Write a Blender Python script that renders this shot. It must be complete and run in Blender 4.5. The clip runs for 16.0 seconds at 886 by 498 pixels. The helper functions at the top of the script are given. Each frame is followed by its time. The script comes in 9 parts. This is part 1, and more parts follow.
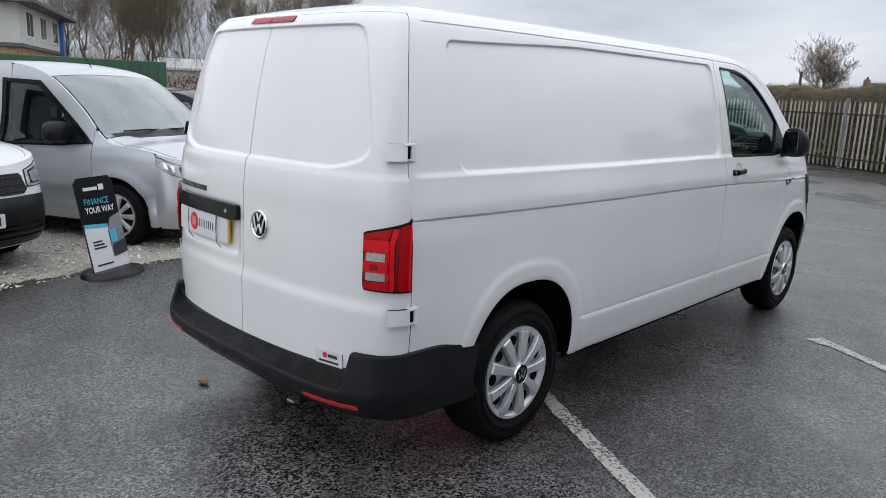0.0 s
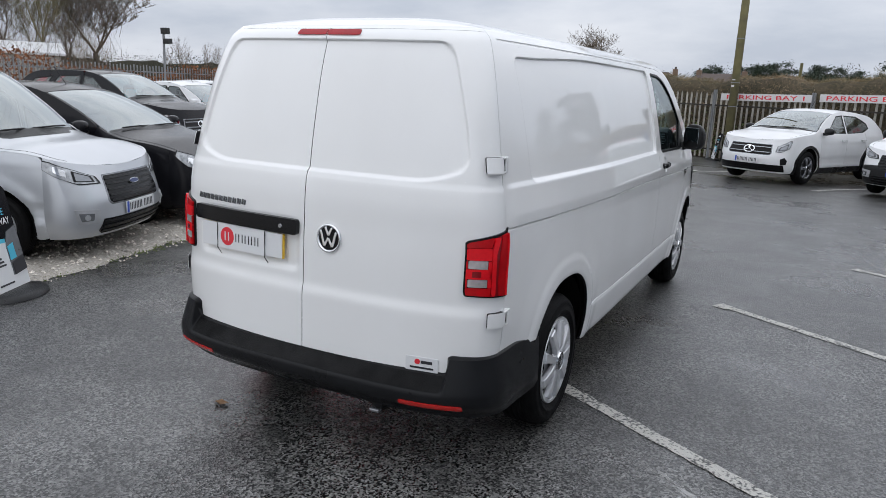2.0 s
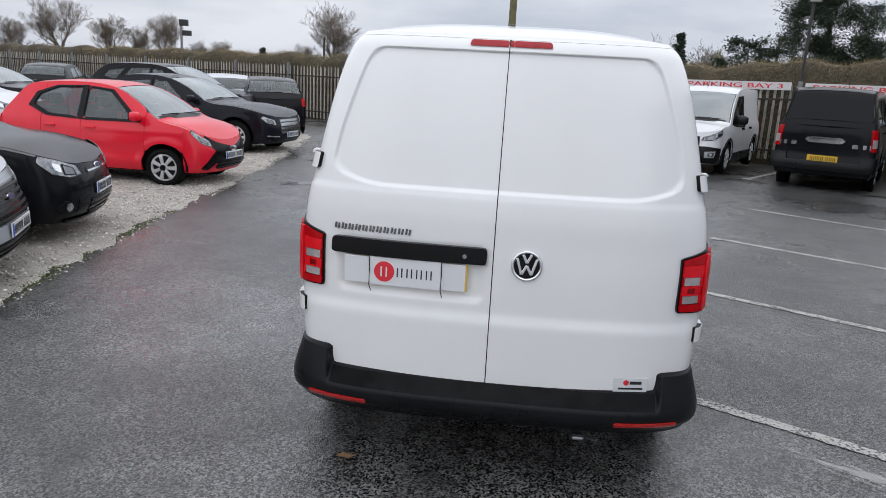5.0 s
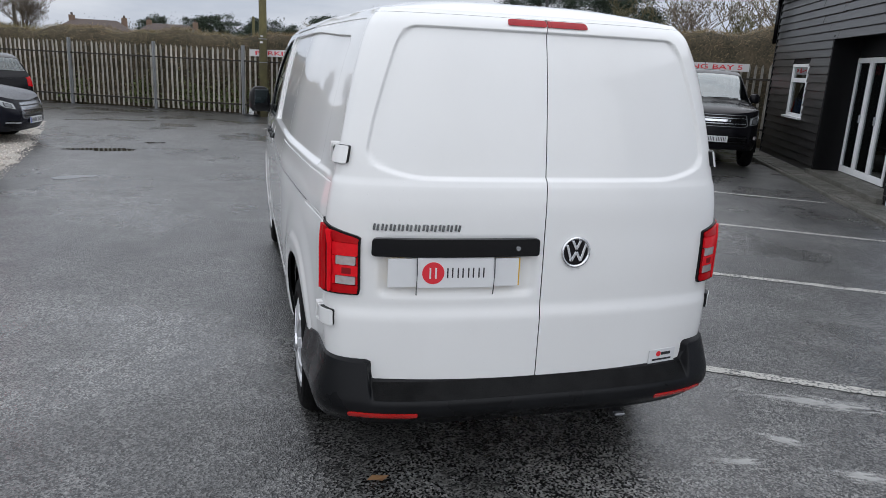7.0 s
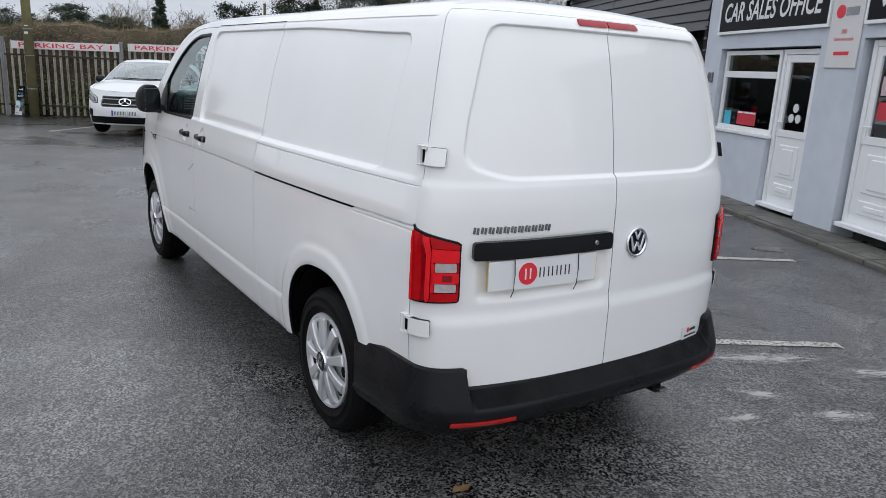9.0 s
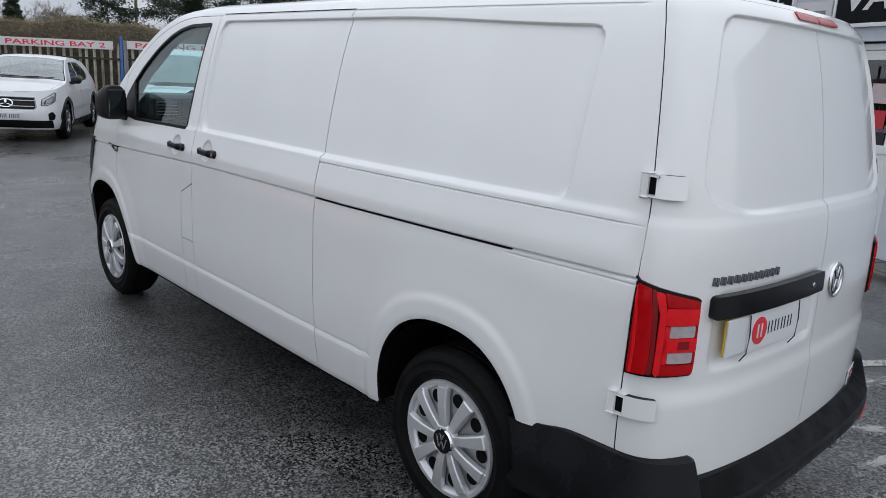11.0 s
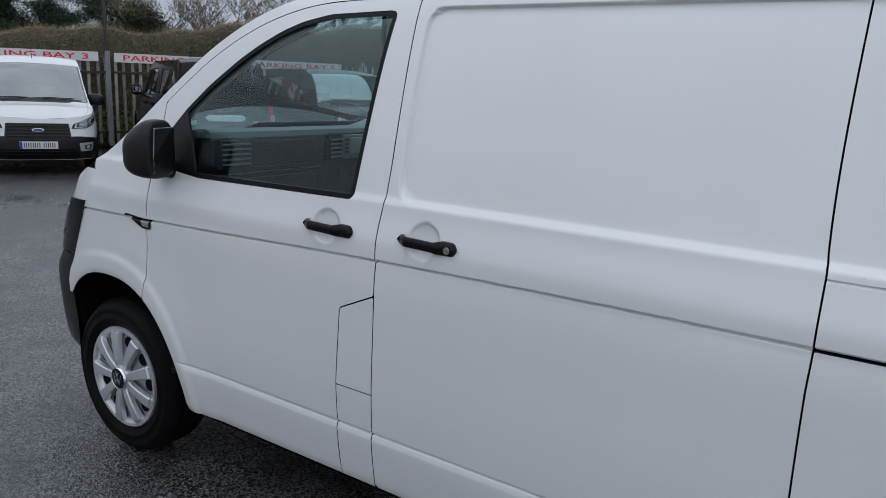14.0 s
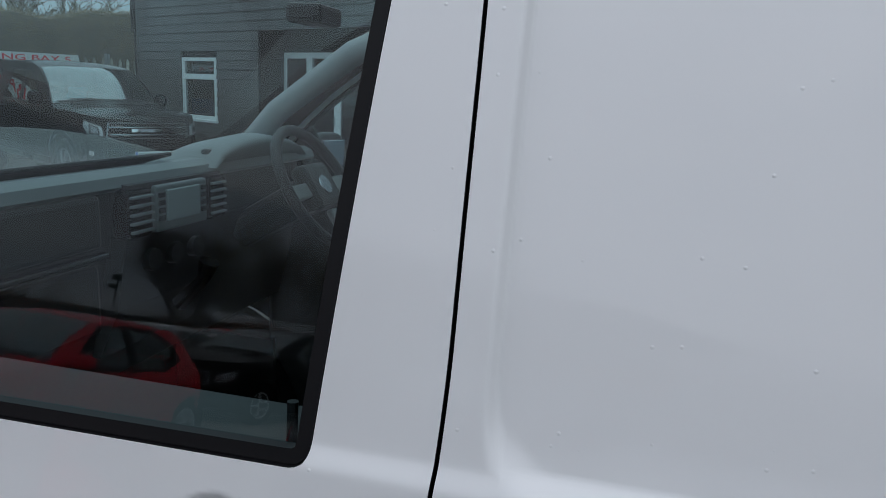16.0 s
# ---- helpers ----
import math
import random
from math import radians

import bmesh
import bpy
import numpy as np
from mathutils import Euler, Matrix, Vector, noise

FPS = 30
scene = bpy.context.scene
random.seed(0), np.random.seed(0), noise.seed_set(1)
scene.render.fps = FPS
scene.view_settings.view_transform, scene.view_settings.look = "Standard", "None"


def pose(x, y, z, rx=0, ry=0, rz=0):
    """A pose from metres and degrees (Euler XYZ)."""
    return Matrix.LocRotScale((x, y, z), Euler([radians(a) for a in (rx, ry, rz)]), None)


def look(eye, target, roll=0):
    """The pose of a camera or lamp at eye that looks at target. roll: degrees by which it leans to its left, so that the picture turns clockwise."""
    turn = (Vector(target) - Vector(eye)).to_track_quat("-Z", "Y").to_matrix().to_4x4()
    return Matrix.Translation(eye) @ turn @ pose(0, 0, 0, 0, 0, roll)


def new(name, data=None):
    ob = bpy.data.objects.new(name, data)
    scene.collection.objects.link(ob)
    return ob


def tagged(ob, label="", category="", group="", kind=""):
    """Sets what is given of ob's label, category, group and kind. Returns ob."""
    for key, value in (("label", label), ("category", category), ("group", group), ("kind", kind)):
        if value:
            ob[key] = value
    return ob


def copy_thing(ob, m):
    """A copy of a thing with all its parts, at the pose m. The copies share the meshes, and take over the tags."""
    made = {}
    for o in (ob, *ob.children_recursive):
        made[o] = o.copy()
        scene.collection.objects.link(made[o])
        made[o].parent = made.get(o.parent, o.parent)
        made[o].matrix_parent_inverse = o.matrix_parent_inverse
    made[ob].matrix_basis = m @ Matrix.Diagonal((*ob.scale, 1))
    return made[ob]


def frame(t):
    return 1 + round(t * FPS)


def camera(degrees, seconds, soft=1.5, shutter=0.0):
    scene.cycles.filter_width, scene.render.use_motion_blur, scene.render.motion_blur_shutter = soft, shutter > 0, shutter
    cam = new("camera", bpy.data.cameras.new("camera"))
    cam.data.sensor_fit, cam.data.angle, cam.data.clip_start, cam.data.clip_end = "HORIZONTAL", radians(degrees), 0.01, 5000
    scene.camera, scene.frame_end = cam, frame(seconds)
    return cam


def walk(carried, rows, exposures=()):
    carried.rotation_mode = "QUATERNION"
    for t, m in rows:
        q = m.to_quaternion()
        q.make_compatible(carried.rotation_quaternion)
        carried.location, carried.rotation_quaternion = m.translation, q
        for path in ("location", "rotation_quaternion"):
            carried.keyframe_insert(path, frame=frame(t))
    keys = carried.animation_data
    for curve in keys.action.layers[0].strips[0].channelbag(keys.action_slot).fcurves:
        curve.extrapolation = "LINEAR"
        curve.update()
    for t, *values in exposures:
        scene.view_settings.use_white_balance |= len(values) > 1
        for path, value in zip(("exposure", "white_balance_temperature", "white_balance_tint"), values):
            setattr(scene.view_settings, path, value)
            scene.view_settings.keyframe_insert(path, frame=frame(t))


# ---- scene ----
cam = camera(63.1, 16.0, soft=0.65)
PATH = [
    (0, (2.811, -2.544, 1.585), (1.464, -1.126, 1.167), 2.3),
    (0.5, (2.649, -2.759, 1.581), (1.4, -1.255, 1.159), 2.3),
    (1, (2.433, -2.957, 1.601), (1.302, -1.364, 1.173), 2.3),
    (1.5, (2.194, -3.166, 1.634), (1.192, -1.491, 1.199), 2.5),
    (2, (1.935, -3.356, 1.663), (1.051, -1.616, 1.225), 2.6),
    (2.5, (1.627, -3.453, 1.68), (0.847, -1.665, 1.238), 2.6),
    (3, (1.312, -3.574, 1.685), (0.629, -1.746, 1.244), 2.7),
    (3.5, (1.007, -3.676, 1.705), (0.426, -1.814, 1.262), 2.8),
    (4, (0.697, -3.681, 1.734), (0.229, -1.789, 1.287), 2.9),
    (4.5, (0.387, -3.705, 1.728), (0.047, -1.786, 1.276), 3.0),
    (4.7, (0.255, -3.726, 1.736), (-0.03, -1.8, 1.279), 3.0),
    (6.8, (-1.052, -3.438, 1.702), (-0.582, -1.559, 1.205), 2.9),
    (7, (-1.159, -3.41, 1.71), (-0.628, -1.547, 1.212), 2.8),
    (7.5, (-1.489, -3.339, 1.719), (-0.805, -1.528, 1.215), 3.0),
    (8, (-1.766, -3.225, 1.697), (-0.939, -1.474, 1.196), 3.0),
    (8.2, (-1.851, -3.16, 1.693), (-0.97, -1.435, 1.195), 2.9),
    (10.3, (-2.67, -2.203, 1.646), (-1.361, -0.765, 1.178), 3.6),
    (10.5, (-2.69, -2.067, 1.648), (-1.365, -0.643, 1.18), 3.7),
    (11, (-2.598, -1.696, 1.629), (-1.255, -0.29, 1.16), 3.4),
    (11.5, (-2.546, -1.339, 1.611), (-1.186, 0.051, 1.145), 3.4),
    (12, (-2.574, -0.976, 1.591), (-1.191, 0.395, 1.136), 3.6),
    (12.5, (-2.55, -0.58, 1.59), (-1.135, 0.757, 1.129), 3.2),
    (13, (-2.621, -0.157, 1.604), (-1.138, 1.107, 1.154), 3.2),
    (13.5, (-2.649, 0.283, 1.604), (-1.098, 1.465, 1.159), 2.9),
    (14, (-2.582, 0.697, 1.606), (-0.948, 1.764, 1.17), 2.6),
    (14.5, (-2.497, 1.108, 1.622), (-0.778, 2.031, 1.186), 2.4),
    (15, (-2.225, 1.43, 1.605), (-0.433, 2.205, 1.173), 2.2),
    (15.5, (-1.833, 1.657, 1.623), (0.013, 2.29, 1.186), 2.0),
    (16, (-1.48, 1.852, 1.608), (0.414, 2.341, 1.189), 2.6),
]
EXPOSURES = [(0.0, 0.90, 6450, 10), (4.5, 0.87, 6450, 11), (8.0, 0.87, 6450, 10), (10.5, 0.82, 6450, 10), (11.5, 0.46, 6180, 9), (13.0, 0.42, 6080, 9), (14.0, 0.40, 6080, 9), (16.0, 0.30, 6150, 10)]
walk(cam, [(t, look(eye, target, roll)) for t, eye, target, roll in PATH], EXPOSURES)

# ---- world and light: an overcast afternoon ----
world = bpy.data.worlds.new("overcast_sky")
scene.world = world
world.use_nodes = True
wn, wl = world.node_tree.nodes, world.node_tree.links
wn.clear()
w_out = wn.new("ShaderNodeOutputWorld")
w_bg = wn.new("ShaderNodeBackground")
w_sky = wn.new("ShaderNodeTexSky")
w_sky.sky_type, w_sky.sun_disc = "NISHITA", False
w_sky.sun_elevation, w_sky.sun_rotation = radians(78), radians(180)
w_sky.air_density, w_sky.dust_density = 1.2, 3.0
w_tc = wn.new("ShaderNodeTexCoord")
w_map = wn.new("ShaderNodeMapping")
w_map.inputs["Scale"].default_value = (1.2, 1.2, 4.5)
w_noise = wn.new("ShaderNodeTexNoise")
w_noise.inputs["Scale"].default_value = 2.2
w_noise.inputs["Detail"].default_value = 7.0
w_noise.inputs["Roughness"].default_value = 0.55
w_ramp = wn.new("ShaderNodeValToRGB")
w_ramp.color_ramp.elements[0].position, w_ramp.color_ramp.elements[0].color = 0.36, (5.2, 5.7, 6.6, 1)
w_ramp.color_ramp.elements[1].position, w_ramp.color_ramp.elements[1].color = 0.66, (7.9, 8.2, 8.8, 1)
w_mix = wn.new("ShaderNodeMixRGB")
w_mix.inputs[0].default_value = 0.93
wl.new(w_tc.outputs["Generated"], w_map.inputs["Vector"])
wl.new(w_map.outputs["Vector"], w_noise.inputs["Vector"])
wl.new(w_noise.outputs["Fac"], w_ramp.inputs["Fac"])
wl.new(w_sky.outputs["Color"], w_mix.inputs[1])
wl.new(w_ramp.outputs["Color"], w_mix.inputs[2])
# an overcast sky is darkest at the horizon and brightest overhead
w_sep = wn.new("ShaderNodeSeparateXYZ")
w_grad = wn.new("ShaderNodeMapRange")
w_grad.inputs["From Min"].default_value, w_grad.inputs["From Max"].default_value = 0.0, 1.0
w_grad.inputs["To Min"].default_value, w_grad.inputs["To Max"].default_value = 0.52, 0.86
w_mul = wn.new("ShaderNodeMixRGB")
w_mul.blend_type = "MULTIPLY"
w_mul.inputs[0].default_value = 1.0
wl.new(w_tc.outputs["Generated"], w_sep.inputs[0])
wl.new(w_sep.outputs["Z"], w_grad.inputs["Value"])
wl.new(w_mix.outputs["Color"], w_mul.inputs[1])
wl.new(w_grad.outputs["Result"], w_mul.inputs[2])
wl.new(w_mul.outputs["Color"], w_bg.inputs["Color"])
wl.new(w_bg.outputs["Background"], w_out.inputs["Surface"])
w_bg.inputs["Strength"].default_value = 0.105

sun_data = bpy.data.lights.new("sun", "SUN")
sun_data.energy, sun_data.angle, sun_data.color = 0.60, radians(165), (1.0, 0.97, 0.93)
sun = new("sun", sun_data)
sun.matrix_world = look((0, 0, 30), (0, 6, 0))


# ---- materials ----
def material(name, colour, rough=0.5, metal=0.0, vary=0.0, scale=8.0, bump=0.0, bump_scale=60.0, coat=0.0, spec=0.5,
             colour2=None, big=0.6, rough_vary=0.0, per_object=0.0, mask=(0.35, 0.65), per_piece=False):
    """A principled material: two scales of noise mix colour with colour2 (or darken it by vary), and relief."""
    m = bpy.data.materials.new(name)
    m.use_nodes = True
    n, l = m.node_tree.nodes, m.node_tree.links
    p = n["Principled BSDF"]
    p.inputs["Base Color"].default_value = (*colour, 1)
    p.inputs["Roughness"].default_value = rough
    p.inputs["Metallic"].default_value = metal
    p.inputs["Coat Weight"].default_value = coat
    p.inputs["Coat Roughness"].default_value = 0.06
    p.inputs["Specular IOR Level"].default_value = spec
    tc = n.new("ShaderNodeTexCoord")
    if vary or colour2:
        c2 = colour2 or tuple(c * (1 - vary) for c in colour)
        a = n.new("ShaderNodeTexNoise")
        a.inputs["Scale"].default_value, a.inputs["Detail"].default_value = scale, 8
        b = n.new("ShaderNodeTexNoise")
        b.inputs["Scale"].default_value, b.inputs["Detail"].default_value = scale * 0.13, 4
        mx = n.new("ShaderNodeMath")
        mx.operation = "MULTIPLY_ADD"
        mx.inputs[1].default_value = big
        ad = n.new("ShaderNodeMath")
        ad.operation = "MULTIPLY"
        ad.inputs[1].default_value = 1 - big
        l.new(tc.outputs["Object"], a.inputs["Vector"])
        l.new(tc.outputs["Object"], b.inputs["Vector"])
        l.new(a.outputs["Fac"], ad.inputs[0])
        l.new(b.outputs["Fac"], mx.inputs[0])
        l.new(ad.outputs[0], mx.inputs[2])
        ramp = n.new("ShaderNodeValToRGB")
        ramp.color_ramp.elements[0].position, ramp.color_ramp.elements[0].color = mask[0], (*colour, 1)
        ramp.color_ramp.elements[1].position, ramp.color_ramp.elements[1].color = mask[1], (*c2, 1)
        l.new(mx.outputs[0], ramp.inputs["Fac"])
        last = ramp.outputs["Color"]
        if per_object:
            oi = n.new("ShaderNodeNewGeometry" if per_piece else "ShaderNodeObjectInfo")
            mr = n.new("ShaderNodeMapRange")
            mr.inputs["To Min"].default_value, mr.inputs["To Max"].default_value = 1 - per_object, 1 + per_object
            hs = n.new("ShaderNodeHueSaturation")
            l.new(oi.outputs["Random Per Island" if per_piece else "Random"], mr.inputs["Value"])
            l.new(mr.outputs["Result"], hs.inputs["Value"])
            l.new(last, hs.inputs["Color"])
            last = hs.outputs["Color"]
        l.new(last, p.inputs["Base Color"])
        if rough_vary:
            rr = n.new("ShaderNodeMapRange")
            rr.inputs["From Min"].default_value, rr.inputs["From Max"].default_value = mask
            rr.inputs["To Min"].default_value, rr.inputs["To Max"].default_value = rough - rough_vary, rough + rough_vary
            l.new(mx.outputs[0], rr.inputs["Value"])
            l.new(rr.outputs["Result"], p.inputs["Roughness"])
    if bump:
        bn = n.new("ShaderNodeTexNoise")
        bn.inputs["Scale"].default_value, bn.inputs["Detail"].default_value = bump_scale, 5
        bp = n.new("ShaderNodeBump")
        bp.inputs["Strength"].default_value, bp.inputs["Distance"].default_value = bump, 0.01
        l.new(tc.outputs["Object"], bn.inputs["Vector"])
        l.new(bn.outputs["Fac"], bp.inputs["Height"])
        l.new(bp.outputs["Normal"], p.inputs["Normal"])
    return m


def glass_material(name, colour, rough=0.0):
    m = bpy.data.materials.new(name)
    m.use_nodes = True
    p = m.node_tree.nodes["Principled BSDF"]
    p.inputs["Base Color"].default_value = (*colour, 1)
    p.inputs["Roughness"].default_value = rough
    p.inputs["Transmission Weight"].default_value = 1.0
    p.inputs["IOR"].default_value = 1.45
    return m


def pane_material(name, tint, gloss=0.12, power=4.2):
    """A thin pane: part clear tinted see-through, part mirror by the angle."""
    m = bpy.data.materials.new(name)
    m.use_nodes = True
    n, l = m.node_tree.nodes, m.node_tree.links
    n.remove(n["Principled BSDF"])
    out = n["Material Output"]
    tr = n.new("ShaderNodeBsdfTransparent")
    tr.inputs["Color"].default_value = (*tint, 1)
    gl = n.new("ShaderNodeBsdfGlossy")
    gl.inputs["Roughness"].default_value = 0.0
    gl.inputs["Color"].default_value = (0.95, 1.0, 1.0, 1)
    fr = n.new("ShaderNodeLayerWeight")
    fr.inputs["Blend"].default_value = 0.5
    pw = n.new("ShaderNodeMath")
    pw.operation = "POWER"
    pw.inputs[1].default_value = power
    mul = n.new("ShaderNodeMath")
    mul.operation, mul.use_clamp = "MULTIPLY_ADD", True
    mul.inputs[1].default_value, mul.inputs[2].default_value = 0.95 - gloss, gloss
    mix = n.new("ShaderNodeMixShader")
    l.new(fr.outputs["Facing"], pw.inputs[0])
    l.new(pw.outputs[0], mul.inputs[0])
    l.new(mul.outputs[0], mix.inputs["Fac"])
    l.new(tr.outputs[0], mix.inputs[1])
    l.new(gl.outputs[0], mix.inputs[2])
    l.new(mix.outputs[0], out.inputs["Surface"])
    return m


def asphalt_material():
    """Worn asphalt, wet all over, with a fine stone grain and smooth shallow pools."""
    m = bpy.data.materials.new("wet_asphalt")
    m.use_nodes = True
    n, l = m.node_tree.nodes, m.node_tree.links
    p = n["Principled BSDF"]
    tc = n.new("ShaderNodeTexCoord")

    def tex(scale, detail, rough=0.55):
        t = n.new("ShaderNodeTexNoise")
        t.inputs["Scale"].default_value, t.inputs["Detail"].default_value, t.inputs["Roughness"].default_value = scale, detail, rough
        l.new(tc.outputs["Object"], t.inputs["Vector"])
        return t.outputs["Fac"]

    def ramp(fac, stops):
        r = n.new("ShaderNodeValToRGB")
        r.color_ramp.elements[0].position, r.color_ramp.elements[0].color = stops[0]
        r.color_ramp.elements[1].position, r.color_ramp.elements[1].color = stops[1]
        l.new(fac, r.inputs["Fac"])
        return r.outputs["Color"]

    def mix(kind, fac, a, b):
        x = n.new("ShaderNodeMixRGB")
        x.blend_type = kind
        for value, slot in ((fac, 0), (a, 1), (b, 2)):
            if isinstance(value, (float, int)):
                x.inputs[slot].default_value = value
            else:
                l.new(value, x.inputs[slot])
        return x.outputs["Color"]

    vor = n.new("ShaderNodeTexVoronoi")
    vor.inputs["Scale"].default_value = 112.0
    l.new(tc.outputs["Object"], vor.inputs["Vector"])
    stones = ramp(vor.outputs["Color"], ((0.32, (0.006, 0.0063, 0.0068, 1)), (0.90, (0.215, 0.214, 0.209, 1))))
    patches = ramp(tex(0.45, 6), ((0.34, (0.58, 0.58, 0.59, 1)), (0.68, (1.35, 1.35, 1.34, 1))))
    blots = ramp(tex(2.6, 7, 0.65), ((0.35, (0.62, 0.62, 0.62, 1)), (0.62, (1.25, 1.25, 1.24, 1))))
    colour = mix("MULTIPLY", 1.0, mix("MULTIPLY", 1.0, stones, patches), blots)
    l.new(colour, p.inputs["Base Color"])
    pools = ramp(tex(0.55, 5, 0.6), ((0.44, (0, 0, 0, 1)), (0.66, (1, 1, 1, 1))))
    rough = ramp(pools, ((0.0, (0.21, 0.21, 0.21, 1)), (1.0, (0.05, 0.05, 0.05, 1))))
    l.new(rough, p.inputs["Roughness"])
    p.inputs["Specular IOR Level"].default_value = 0.5
    p.inputs["Coat Weight"].default_value, p.inputs["Coat Roughness"].default_value, p.inputs["Coat IOR"].default_value = 0.60, 0.2, 1.36
    fine = n.new("ShaderNodeBump")
    fine.inputs["Distance"].default_value = 0.0050
    inv = n.new("ShaderNodeMath")
    inv.operation = "MULTIPLY_ADD"
    inv.inputs[1].default_value, inv.inputs[2].default_value = -0.70, 0.95
    l.new(pools, inv.inputs[0])
    l.new(inv.outputs[0], fine.inputs["Strength"])
    h = mix("MIX", 0.35, vor.outputs["Distance"], tex(75, 6, 0.65))
    l.new(h, fine.inputs["Height"])
    l.new(fine.outputs["Normal"], p.inputs["Normal"])
    film = ramp(pools, ((0.0, (0.36, 0.36, 0.36, 1)), (1.0, (0.20, 0.20, 0.20, 1))))
    l.new(film, p.inputs["Coat Roughness"])
    skin = n.new("ShaderNodeBump")
    skin.inputs["Distance"].default_value, skin.inputs["Strength"].default_value = 0.0060, 0.9
    l.new(h, skin.inputs["Height"])
    l.new(skin.outputs["Normal"], p.inputs["Coat Normal"])
    return m


def plank_material(name, colour, colour2, axis_scale):
    """Painted or stained timber with streaks that follow axis_scale."""
    m = material(name, colour, 0.30, spec=0.7)
    n, l = m.node_tree.nodes, m.node_tree.links
    p = n["Principled BSDF"]
    tc = n.new("ShaderNodeTexCoord")
    mp = n.new("ShaderNodeMapping")
    mp.inputs["Scale"].default_value = axis_scale
    t = n.new("ShaderNodeTexNoise")
    t.inputs["Scale"].default_value, t.inputs["Detail"].default_value = 3.0, 8
    r = n.new("ShaderNodeValToRGB")
    r.color_ramp.elements[0].position, r.color_ramp.elements[0].color = 0.35, (*colour, 1)
    r.color_ramp.elements[1].position, r.color_ramp.elements[1].color = 0.72, (*colour2, 1)
    l.new(tc.outputs["Object"], mp.inputs["Vector"])
    l.new(mp.outputs["Vector"], t.inputs["Vector"])
    l.new(t.outputs["Fac"], r.inputs["Fac"])
    l.new(r.outputs["Color"], p.inputs["Base Color"])
    b = n.new("ShaderNodeBump")
    b.inputs["Strength"].default_value, b.inputs["Distance"].default_value = 0.4, 0.004
    l.new(t.outputs["Fac"], b.inputs["Height"])
    l.new(b.outputs["Normal"], p.inputs["Normal"])
    return m


def van_paint():
    """White van enamel with faint orange peel, road film and scattered rain drops."""
    m = bpy.data.materials.new("white_van_enamel")
    m.use_nodes = True
    n, l = m.node_tree.nodes, m.node_tree.links
    p = n["Principled BSDF"]
    p.inputs["Coat Weight"].default_value, p.inputs["Coat Roughness"].default_value = 1.0, 0.02
    tc = n.new("ShaderNodeTexCoord")
    film = n.new("ShaderNodeTexNoise")
    film.inputs["Scale"].default_value, film.inputs["Detail"].default_value = 1.7, 7
    mp = n.new("ShaderNodeMapping")
    mp.inputs["Scale"].default_value = (1.0, 1.0, 0.35)
    l.new(tc.outputs["Object"], mp.inputs["Vector"])
    l.new(mp.outputs["Vector"], film.inputs["Vector"])
    r = n.new("ShaderNodeValToRGB")
    r.color_ramp.elements[0].position, r.color_ramp.elements[0].color = 0.30, (0.84, 0.845, 0.84, 1)
    r.color_ramp.elements[1].position, r.color_ramp.elements[1].color = 0.75, (0.79, 0.792, 0.785, 1)
    l.new(film.outputs["Fac"], r.inputs["Fac"])
    l.new(r.outputs["Color"], p.inputs["Base Color"])
    rr = n.new("ShaderNodeMapRange")
    rr.inputs["To Min"].default_value, rr.inputs["To Max"].default_value = 0.26, 0.42
    l.new(film.outputs["Fac"], rr.inputs["Value"])
    l.new(rr.outputs["Result"], p.inputs["Roughness"])
    drops = n.new("ShaderNodeTexVoronoi")
    drops.inputs["Scale"].default_value = 62.0
    l.new(tc.outputs["Object"], drops.inputs["Vector"])
    d = n.new("ShaderNodeMapRange")
    d.inputs["From Min"].default_value, d.inputs["From Max"].default_value = 0.02, 0.13
    d.inputs["To Min"].default_value, d.inputs["To Max"].default_value = 1.0, 0.0
    l.new(drops.outputs["Distance"], d.inputs["Value"])
    pick = n.new("ShaderNodeMath")
    pick.operation = "GREATER_THAN"
    pick.inputs[1].default_value = 0.86
    sep = n.new("ShaderNodeSeparateColor")
    l.new(drops.outputs["Color"], sep.inputs["Color"])
    l.new(sep.outputs["Red"], pick.inputs[0])
    mul = n.new("ShaderNodeMath")
    mul.operation = "MULTIPLY"
    l.new(d.outputs["Result"], mul.inputs[0])
    l.new(pick.outputs[0], mul.inputs[1])
    b = n.new("ShaderNodeBump")
    b.inputs["Strength"].default_value, b.inputs["Distance"].default_value = 0.45, 0.0016
    l.new(mul.outputs[0], b.inputs["Height"])
    l.new(b.outputs["Normal"], p.inputs["Normal"])
    l.new(b.outputs["Normal"], p.inputs["Coat Normal"])
    return m


M_VAN = van_paint()
M_ASPHALT = asphalt_material()
M_BLACK = material("black_textured_plastic", (0.0085, 0.009, 0.010), 0.34, vary=0.35, scale=5, bump=0.15, bump_scale=420, rough_vary=0.14, spec=0.34)
M_BUMPER = material("wet_black_bumper_plastic", (0.0045, 0.0048, 0.0055), 0.30, colour2=(0.010, 0.0105, 0.012), scale=9, bump=0.12, bump_scale=420, rough_vary=0.22, spec=0.18)
M_PAD = material("matt_black_step_pad", (0.0030, 0.0032, 0.0036), 0.50, vary=0.4, scale=14, bump=0.4, bump_scale=260, rough_vary=0.25, spec=0.16)
M_GLOSSBLACK = material("gloss_black_plastic", (0.004, 0.004, 0.005), 0.2, spec=0.22)
# black of real rubber seals, also the painted shade in the van's seams
M_SEAL_SHADE = material("black_rubber_and_seam_shade", (0.006, 0.006, 0.007), 0.5, spec=0.2)
# near-black that paints the shade of gaps, holes and undersides
M_DARK = material("cavity_shade_black", (0.006, 0.006, 0.006), 0.9, spec=0.1)
